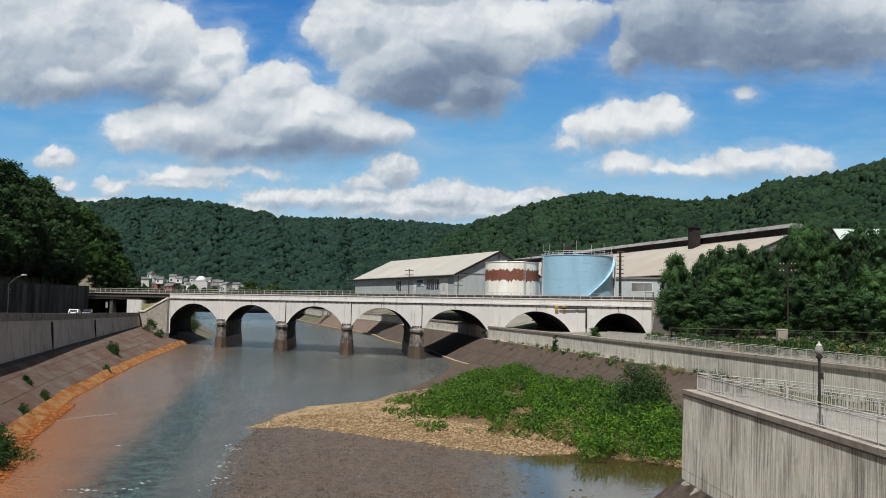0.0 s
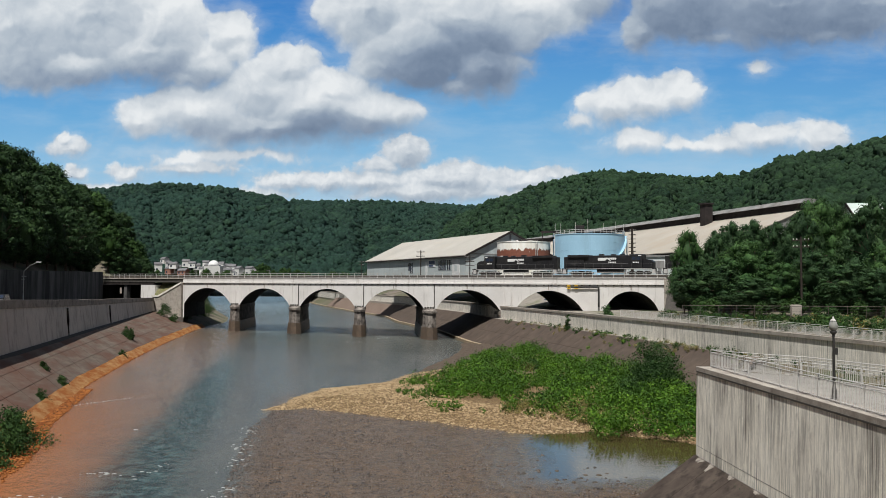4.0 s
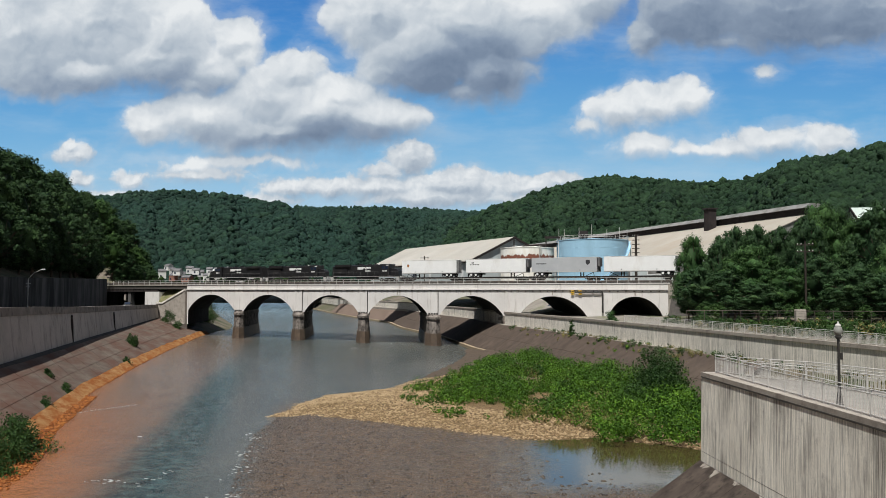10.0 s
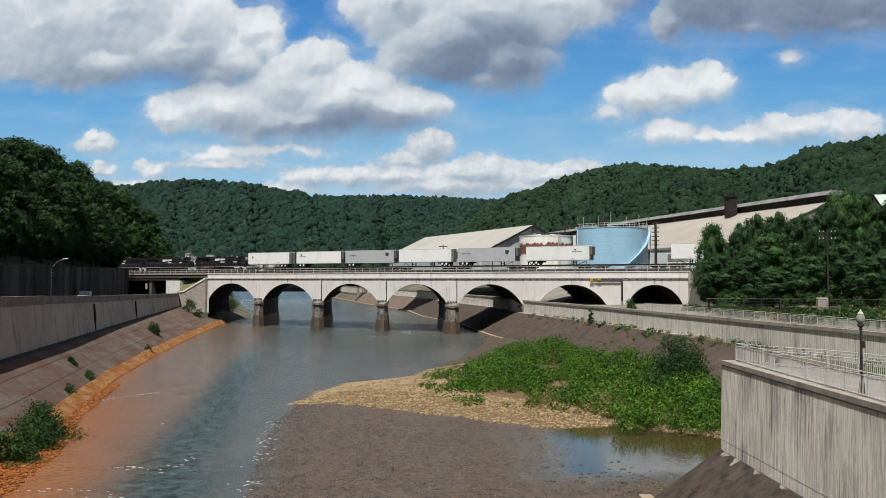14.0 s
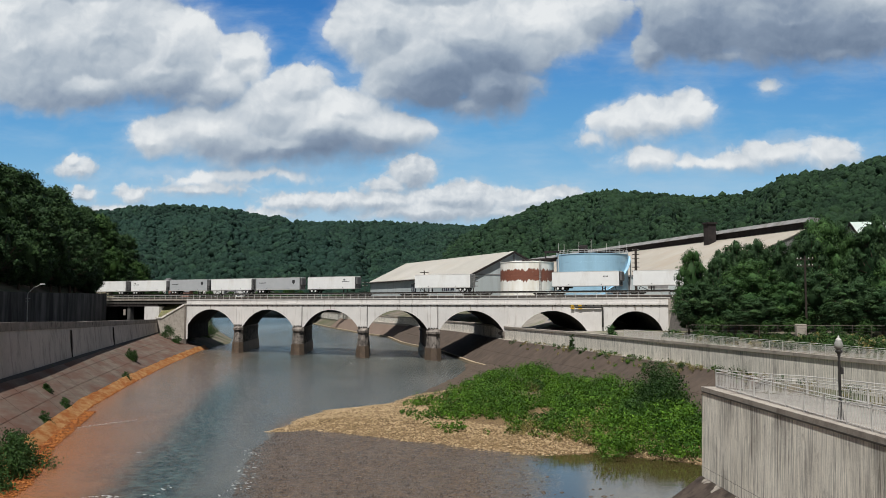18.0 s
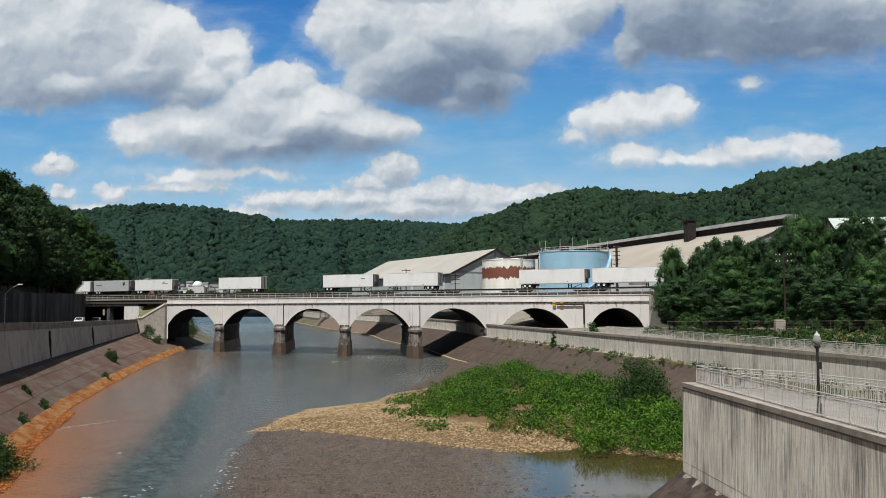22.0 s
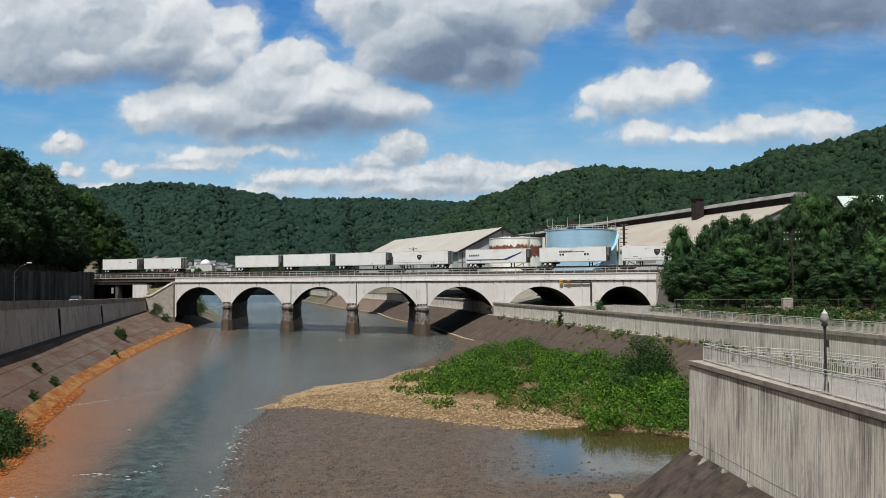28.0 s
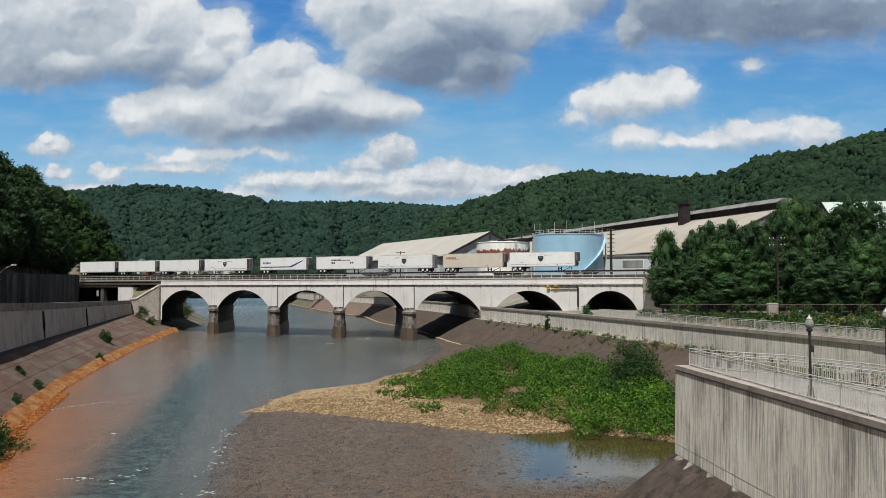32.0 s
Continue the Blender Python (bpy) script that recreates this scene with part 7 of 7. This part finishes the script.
def lamp_post(x, y, z, h, label):
    """A cast post, h metres to the lantern's foot."""
    lamp = tagged(new("lamp_post"), label, "street lamp", group="lamp posts")
    lamp.matrix_basis = pose(x, y, z)
    part("base", lathe(bmesh.new(), [(0.16, 0), (0.16, 0.1), (0.12, 0.16), (0.11, 0.5), (0.07, 0.6)], 12), "steel_dark", lamp)
    part("shaft", lathe(bmesh.new(), [(0.065, 0.55), (0.05, h - 0.11), (0.075, h - 0.08), (0.055, h)], 12), "steel_dark", lamp)
    part("collar", lathe(bmesh.new(), [(0.06, h), (0.15, h + 0.09), (0.15, h + 0.14), (0.11, h + 0.17)], 12), "steel_dark", lamp)
    part("globe", lathe(bmesh.new(), [(0.09, h + 0.17), (0.17, h + 0.26), (0.19, h + 0.38), (0.15, h + 0.52), (0.1, h + 0.58)], 16), "lantern", lamp, "frosted pale globe", True)
    part("cap", lathe(bmesh.new(), [(0.13, h + 0.58), (0.12, h + 0.62), (0.05, h + 0.68), (0.015, h + 0.79)], 12), "galv", lamp)
    part("outlet_box", boxes((0.05, 0.16, -0.06, 0.06, h - 0.86, h - 0.56)), "steel_dark", lamp)
    part("bolt_ring", lathe(bmesh.new(), [(0.2, 0.0), (0.2, 0.04), (0.16, 0.05)], 12), "rust_dark", lamp)


lamp_post(16.3, 37.4, 8.06, 2.86, "dark lamp post with a frosted globe lantern")
lamp_post(25.0, 47.6, 4.5, 6.4, "taller dark lamp post on the lower ground")

# wire fence before the right wood
fence = tagged(new("wire_fence"), "dark wire mesh fence before the trees", "fence")
bm = bmesh.new()
for zz in (8.9, 9.3, 9.7, 10.05):
    tube(bm, (33.5, 127.5, zz), (90, 119.8, zz), 0.012, 4)
part("wire", bm, "steel_dark", fence)
part("top_rail", tube(bmesh.new(), (33.5, 127.5, 10.1), (90, 119.8, 10.1), 0.03, 6), "wheel_steel", fence)
fp = part("post", tube(bmesh.new(), (0, 0, 8.0), (0, 0, 10.15), 0.035, 6), "wheel_steel", fence)
fp.matrix_basis = pose(33.5, 127.5, 0)
for i in range(1, 23):
    shared("post", fp.data, fence, pose(33.5 + 2.53 * i, 127.5 - 0.344 * i, 0))
# painted barrel-like marker and white sign by the trees
mk = tagged(new("painted_block"), "pale painted concrete block under the trees", "block")
mk.matrix_basis = pose(51.5, 131.0, 8.3)
part("body", soft_box(-0.8, 0.8, -0.4, 0.4, 0, 1.9, 0.15, 2), "cap", mk)

# ---- left end of the bridge: wing wall, girder span, underpass ----
end = tagged(new("bridge_abutment"), "concrete wing wall and grassy cone at the bridge end", "abutment")
end.matrix_basis = pose(0, 0, 0, 0, 0, BRIDGE_TURN)
bm = prism(bmesh.new(), [(-208.2, BD - 0.8, 2.0), (BX - 0.02, BD - 0.8, 2.0), (BX - 0.02, BD - 0.8, 12.9), (-205.5, BD - 0.8, 8.95), (-208.2, BD - 0.8, 8.95)], (0, 0.7, 0))
part("wing_wall", bm, "cap", end)
bm = prism(bmesh.new(), [(BX - 0.02, BD - 1.0, 12.9), (-205.5, BD - 1.0, 8.95), (-208.4, BD - 1.0, 8.95), (-208.4, BD - 1.0, 9.4), (-205.7, BD - 1.0, 9.4), (BX - 0.02, BD - 1.0, 13.4)], (0, 1.0, 0))
part("coping", bm, "wall_far", end)
rows = []
for i in range(13):
    k = i / 12
    row = []
    for j in range(11):
        s = -208.2 + 12.2 * j / 10
        zc = 9.3 + max(0, s + 205.7) * 4.0 / 9.7
        row.append((s, BD - 0.15 + 4.2 * k, zc + (14.2 - zc) * k ** 0.85 + 0.22 * noise.noise((j * 0.9, i * 0.7, 3)) * math.sin(3.1 * k)))
    rows.append(row)
M["grass"] = surface("dry_grass", (0.10, 0.12, 0.04), (0.24, 0.21, 0.12), 0.9, 0.95, bump=0.8, grain=6, stain=(0.16, 0.13, 0.10), stain_scale=0.8)
part("grass_cone", sheet(rows), "grass", end, "rough grass and stones on the bank")
part("footing_step", boxes((-203, -195, BD - 3.2, BD - 0.8, 1.0, 3.2), (-200, -195.5, BD - 4.4, BD - 3.2, 0.0, 2.4)), "cap", end)
gs = tagged(new("girder_bridge"), "dark riveted steel girder span over the road", "bridge")
gs.matrix_basis = pose(0, 0, 0, 0, 0, BRIDGE_TURN)
part("girder", boxes((-246, -209, BD + 0.5, BD + 0.9, 12.6, 14.2)), "rust_dark", gs)
part("flange", boxes((-246, -209, BD + 0.25, BD + 1.15, 14.2, 14.32), (-246, -209, BD + 0.25, BD + 1.15, 12.5, 12.62)), "rust_dark", gs)
part("deck_edge", boxes((-246, -196.2, BD + 0.1, BD + 0.9, 14.32, 14.7)), "cap", gs)
st = part("stiffener", boxes((-0.05, 0.05, BD + 0.36, BD + 0.5, 12.62, 14.2)), "rust_dark", gs)
st.matrix_basis = pose(-245, 0, 0)
for i in range(1, 24):
    shared("stiffener", st.data, gs, pose(-245 + 1.55 * i, 0, 0))
part("soffit", boxes((-246, -209, BD + 0.9, BD + 15, 12.7, 13.2)), "rust_dark", gs)
part("abutment", boxes((-214.6, -208.2, BD + 0.2, BD + 15, 5.0, 12.5)), "bridge", gs, "pale concrete abutment of the girder span")
for d in (0.6, 7.0):
    part("column", boxes((-222.9, -221.5, BD + d, BD + d + 1.4, 5.0, 12.5)), "dark_wall", gs)
part("sign", boxes((-224.4, -223.4, BD + 0.3, BD + 0.36, 9.8, 11.6)), "cap", gs)
part("far_abutment", boxes((-247, -238.5, BD + 1.5, BD + 15, 5.0, 12.6)), "dark_wall", gs)
# added dark backing that stands in for the underpass's black shade
part("far_wall", boxes((-240, -214, BD + 17, BD + 18, 5.0, 13.0)), "joint_and_shade", gs)

# drain pipe with yellow valves, cable brackets and pilasters on the face
pipe = part("drain_pipe", bmesh.new(), "steel_dark", bridge)
bm = bmesh.new()
tube(bm, (-73.4, BD - 0.35, 12.55), (-67.0, BD - 0.35, 12.55), 0.16, 8)
tube(bm, (-67.0, BD - 0.35, 12.6), (-67.0, BD - 0.35, 8.2), 0.2, 8)
bm.to_mesh(pipe.data)
bm.free()
M["yellow"] = surface("yellow_paint", (0.62, 0.36, 0.03), (0.72, 0.45, 0.05), 2.0, 0.5)
for x in (-74.0, -72.2):
    for zz in (12.25, 12.6, 12.95):
        part("valve", boxes((x - 0.38, x + 0.38, BD - 0.45, BD - 0.1, zz - 0.11, zz + 0.11)), "yellow", bridge)
    part("valve_stem", boxes((x - 0.1, x + 0.1, BD - 0.35, BD - 0.15, 12.1, 13.1)), "steel_dark", bridge)
for i in range(6):
    c = BOUNDS[i]
    for o in (-1.0, 1.0):
        part("pilaster", boxes((c + o - 0.16, c + o + 0.16, BD - 0.1, BD + 0.1, 7.2, 13.0)), "bridge", bridge)
    for o in (-1.15, -0.4, 0.4, 1.15) if i < 4 else ():
        part("cap_stone", boxes((c + o - 0.16, c + o + 0.16, BD - 0.45, BD - 0.05, 7.15, 7.5)), "joint_and_shade", bridge)
    if i in (1, 2, 3):
        part("down_pipe", tube(bmesh.new(), (c + 1.3, BD - 0.12, 7.4), (c + 1.3, BD - 0.12, 13.0), 0.09, 6), "rust_dark", bridge)
part("end_buttress", prism(bmesh.new(), [(-52.6, BD - 0.3, 3.0), (-48.6, BD - 0.3, 3.0), (-52.0, BD - 0.3, 14.4), (-52.6, BD - 0.3, 14.4)], (0, 12, 0)), "cap", bridge)
# rails on the deck
for d in (TRACK + 0.55, TRACK + 2.05, TRACK - 3.6, TRACK - 2.1):
    part("track_rail", boxes((-260, 60, d - 0.04, d + 0.04, 15.0, 15.24)), "wheel_steel", bridge)
bm = prism(bmesh.new(), [(-52, 176, 6.0), (-52, 205, 6.0), (-52, 200, 14.95), (-52, 180.5, 14.95)], (520, 0, 0))
emb = part("embankment", bm, "ballast")
emb.matrix_basis = pose(0, 0, 0, 0, 0, BRIDGE_TURN)
tagged(emb, "stone railway embankment behind the trees", "embankment", kind="structure")
bm = prism(bmesh.new(), [(-247, 180, 4.0), (-247, 206, 4.0), (-247, 200, 14.95), (-247, 180.5, 14.95)], (-320, 0, 0))
emb = part("embankment", bm, "ballast")
emb.matrix_basis = pose(0, 0, 0, 0, 0, BRIDGE_TURN)
tagged(emb, "stone railway embankment beyond the girder span", "embankment", kind="structure")
part("ballast_bed", boxes((-246, -45, BD + 0.5, BD + WIDTH - 0.2, 14.72, 15.0)), "ballast", bridge)
# joints in the long walls
M["joint"] = M["joint_and_shade"]
for y in (134.5, 176):
    x = lerp_line(LEFT_WALL, y)
    part("joint", wall_run([(y - 0.05, x + 0.03), (y + 0.05, x + 0.005)], 4.4, left_top(y) - 1.3, -0.3, 0.1, -0.6), "joint_and_shade", left_wall)
for y in range(48, 200, 18):
    x = lerp_line(RIGHT_WALL, y)
    part("joint", boxes((x - 0.015, x + 0.05, y - 0.02, y + 0.02, 5.0, 7.75)), "joint_and_shade", far_wall)


# street lamp and utility pole on the left road
sl = tagged(new("street_lamp"), "grey street lamp with a curved arm over the road", "street lamp")
sl.matrix_basis = pose(-84.8, 168, 9.0)
bm = bmesh.new()
tube(bm, (0, 0, 0), (0, 0, 6.2), 0.12, 8, 0.08)
tube(bm, (0, 0, 6.2), (1.2, 0, 7.4), 0.06, 6)
tube(bm, (1.2, 0, 7.4), (2.6, 0, 8.0), 0.05, 6)
part("pole", bm, "galv", sl)
part("head", soft_box(2.4, 3.4, -0.16, 0.16, 7.95, 8.15, 0.06, 1), "ink_white", sl)
part("bracket", boxes((-0.9, 0.5, -0.05, 0.05, 5.2, 5.3), (-0.6, 0.3, -0.05, 0.05, 4.6, 4.7)), "galv", sl)

# paved lot seen under the right arches
bm = sheet([[(lerp_line(RIGHT_WALL, y) + 0.8, y, 8.28 - 1.1 * smooth(118, 140, y)), (lerp_line(RIGHT_WALL, y) + 13, y, 8.3 - 1.1 * smooth(118, 140, y)), (lerp_line(RIGHT_WALL, y) + 24, y, 7.7 + 4.2 * smooth(200, 250, y))] for y in range(140, 262, 6)])
M["lot"] = surface("worn_lot", (0.20, 0.18, 0.155), (0.30, 0.27, 0.235), 0.3, 0.95, stain=(0.14, 0.15, 0.08), stain_scale=0.2)
tagged(part("lot", bm, "lot"), "worn grey paved lot beside the river wall", "paved lot", kind="structure")

# ---- town at the foot of the ridge ----
M["house_white"] = surface("house_white", (0.74, 0.73, 0.70), (0.84, 0.83, 0.80), 0.3, 0.8, piece=0.5)
M["house_brick"] = surface("house_brick", (0.24, 0.12, 0.09), (0.32, 0.17, 0.13), 0.5, 0.9)
M["house_roof"] = surface("house_roof", (0.13, 0.13, 0.14), (0.24, 0.23, 0.23), 0.3, 0.9, piece=0.4)
r = random.Random(31)


def town_house(x, y, z, w, d, h, turn, wall, label):
    hs = tagged(new("house"), label, "house", group="houses of the far town")
    hs.matrix_basis = pose(x, y, z, 0, 0, turn)
    part("wall", house_box(w, d, h, h + d * 0.3), wall, hs)
    for y0, y1 in ((-0.3, d / 2), (d + 0.3, d / 2)):
        bm = bmesh.new()
        prism(bm, [(-0.3, y0, h - 0.1), (-0.3, y1, h + d * 0.3 + 0.05), (-0.3, y1, h + d * 0.3 + 0.3), (-0.3, y0, h + 0.15)], (w + 0.6, 0, 0))
        part("roof", bm, "house_roof", hs)
    for fl in range(int(h // 3)):
        for k in range(int(w // 3)):
            part("window", boxes((1 + 3 * k, 2.1 + 3 * k, -0.06, 0.0, 1 + 3 * fl, 2.4 + 3 * fl)), "dark_glass", hs)


# (x, ridge height, width) along the foot of the ridge
spots = [(-202, 31.2, 7), (-197, 28.5, 6), (-192, 27.6, 7), (-189, 25.5, 8), (-184, 29.4, 7), (-179.5, 28, 6), (-175.5, 26.8, 7), (-172.5, 28.8, 5), (-168, 26.5, 7), (-159.5, 27.8, 6), (-155.5, 26.6, 6), (-151, 26.2, 8), (-146.5, 24.8, 7), (-141.5, 24.8, 7), (-138, 23.5, 6), (-195.5, 24.4, 8), (-186, 23.2, 8), (-166, 24, 7), (-154, 23.4, 7), (-148, 22.6, 7), (-178, 23.5, 7), (-133, 22.6, 6), (-127, 22, 7), (-205, 27.5, 6), (-161, 24.5, 6), (-172, 24.4, 6)]
for i, (x, z, w) in enumerate(spots):
    brick = i in (15, 16)
    h = r.choice((3.2, 4.0, 5.0))
    d = r.uniform(3.6, 5.2)
    town_house(x - w / 2, 584 + r.uniform(-4, 8) + (z - 25) * 1.2, z - h - d * 0.3, w * r.uniform(0.55, 0.85), d, h, r.uniform(-35, 30), "house_brick" if brick else "house_white", "red brick house at the foot of the ridge" if brick else "pale small-town house at the foot of the ridge")
dome = tagged(new("domed_church"), "white church with a low dome in the far town", "church")
dome.matrix_basis = pose(-164, 582, 20.2)
part("wall", boxes((-5.5, 5.5, -4, 4, -9, 4.6)), "house_white", dome)
part("dome", lathe(bmesh.new(), [(3.6, 4.6), (3.4, 6.0), (2.7, 7.4), (1.6, 8.2), (0.3, 8.6)], 20), "white_trim", dome, "white dome", True)
# trees between the houses
for i in range(46):
    plant(5, -212 + 2.2 * i + r.uniform(-3, 3), (568 if i % 2 else 596) + r.uniform(-6, 6), (11 if i % 2 else 17) + r.uniform(-2, 3), r.uniform(0.4, 0.7), r.uniform(0, 360))
for i in range(30):
    plant(5, -120 + 5.5 * i + r.uniform(-3, 3), 470 + r.uniform(-20, 60), 11.0, r.uniform(0.6, 0.9), r.uniform(0, 360))


# ---- vehicles ----
M["car_white"] = surface("white_car_paint", (0.62, 0.63, 0.63), (0.68, 0.68, 0.68), 1.0, 0.25)
M["car_dark"] = surface("dark_car_paint", (0.02, 0.022, 0.025), (0.03, 0.03, 0.035), 1.0, 0.25)
proto = part("wheel", wheel_mesh(0.34, 0.2), "rubber")
CAR_WHEEL = proto.data
bpy.data.objects.remove(proto)


def car(paint, label):
    """A car heading along its own x; 4.6 m long."""
    c = tagged(new("car"), label, "car", group="cars")
    prof = [(-2.3, 0.35), (2.3, 0.35), (2.32, 0.75), (2.2, 0.98), (1.2, 1.08), (0.5, 1.62), (-1.7, 1.68), (-2.2, 1.1), (-2.32, 0.8)]
    bm = prism(bmesh.new(), [(x, -0.9, z) for x, z in prof], (0, 1.8, 0))
    bmesh.ops.bevel(bm, geom=bm.edges[:], offset=0.06, segments=2, affect="EDGES")
    part("body", bm, paint, c)
    for y in (-0.915, 0.895):
        bm = prism(bmesh.new(), [(x, y, z) for x, z in ((1.0, 1.1), (0.45, 1.55), (-0.55, 1.58), (-0.55, 1.1))], (0, 0.02, 0))
        part("window", bm, "dark_glass", c)
        bm = prism(bmesh.new(), [(x, y, z) for x, z in ((-0.65, 1.1), (-0.65, 1.58), (-1.6, 1.6), (-2.0, 1.14))], (0, 0.02, 0))
        part("window", bm, "dark_glass", c)
    part("rear_window", prism(bmesh.new(), [(-2.16, -0.7, 1.2), (-2.16, 0.7, 1.2), (-1.82, 0.65, 1.6), (-1.82, -0.65, 1.6)], (-0.06, 0, 0.02)), "dark_glass", c)
    part("windscreen", prism(bmesh.new(), [(1.18, -0.75, 1.12), (1.18, 0.75, 1.12), (0.6, 0.7, 1.58), (0.6, -0.7, 1.58)], (0.05, 0, 0.04)), "dark_glass", c)
    for x in (-1.4, 1.45):
        for y in (-0.72, 0.92):
            shared("wheel", CAR_WHEEL, c, pose(x, y, 0.34))
    for y in (-0.65, 0.65):
        part("headlight", boxes((2.26, 2.34, y - 0.18, y + 0.18, 0.68, 0.84)), "ink_white", c)
        part("tail_light", boxes((-2.36, -2.28, y - 0.14, y + 0.14, 0.85, 1.1)), "rust_red", c)
    return c


def road_pose(y, side, ahead):
    x = lerp_line(LEFT_WALL, min(y, 262)) - side
    if y > 262:
        x -= (y - 262) * 0.28
    return pose(x, y, left_top(min(y, 262)) - 0.93, 0, 0, 104 if ahead else -76)


def drive(ob, side, ahead, marks):
    """marks: (seconds, y along the road)."""
    moving.append((ob, [(t, road_pose(y, side, ahead)) for t, y in marks]))


drive(car("car_white", "white sport utility car driving along the river road"), 4.5, True, [(0, 175.5), (1, 198), (2, 223.5), (3, 249.5), (4, 274), (6, 306), (10, 326), (32, 328)])
drive(car("car_dark", "dark saloon car driving along the river road"), 8.5, False, [(0, 213), (1, 189.5), (2, 165.5), (3, 144.5), (5, 102), (7, 62), (32, 55)])
drive(car("car_dark", "dark saloon car with a bright windscreen on the road"), 8.5, False, [(0, 306), (7, 304), (9, 272), (11, 229), (12.5, 196.5), (14, 164), (17, 100), (19, 62), (32, 61)])
drive(car("car_white", "pale car coming along the river road"), 8.5, False, [(0, 313), (17, 312), (20, 246), (22.5, 197.5), (24, 173), (25.5, 147.5), (28, 103), (30.5, 69), (32, 67)])
drive(car("car_dark", "dark car following along the river road"), 8.5, False, [(0, 320), (18, 319), (21.5, 242), (24, 191), (25.5, 166), (28, 121), (31, 76), (32, 73)])
drive(car("car_dark", "dark car alone on the river road"), 8.5, False, [(0, 327), (22, 326), (26, 234), (28, 190), (29, 168), (30, 147), (32, 105)])
# parked cars seen under the arches
for i, (x, y, paint) in enumerate(((26, 232, "car_dark"), (33, 236, "car_white"), (39, 240, "car_white"))):
    c = car(paint, "parked car on the lot beyond the arches")
    c.matrix_basis = pose(x, y, 7.3 + 0.3 + 0.02 * (x - 26), 0, 0, 20)

# dark growth beyond the retaining wall's end
for i, (x, y, z, sc) in enumerate(((-119, 258, 15, 0.9), (-124, 266, 13.5, 1.0), (-128, 274, 13.5, 1.0), (-121, 250, 16, 1.0), (-133, 280, 13.5, 1.1), (-116, 246, 16, 0.8), (-115, 252, 15, 1.25), (-119, 247, 16, 1.35), (-123, 255, 15, 1.4), (-112, 246, 15, 1.1), (-106.5, 246, 14.5, 0.62), (-109.5, 254, 14, 0.75), (-104.5, 240, 15, 0.6))):
    plant((1, 3)[i % 2], x, y, z, sc, 60 * i)


def motions():
    for thing, rows in moving:
        walk(thing, rows)


motions()
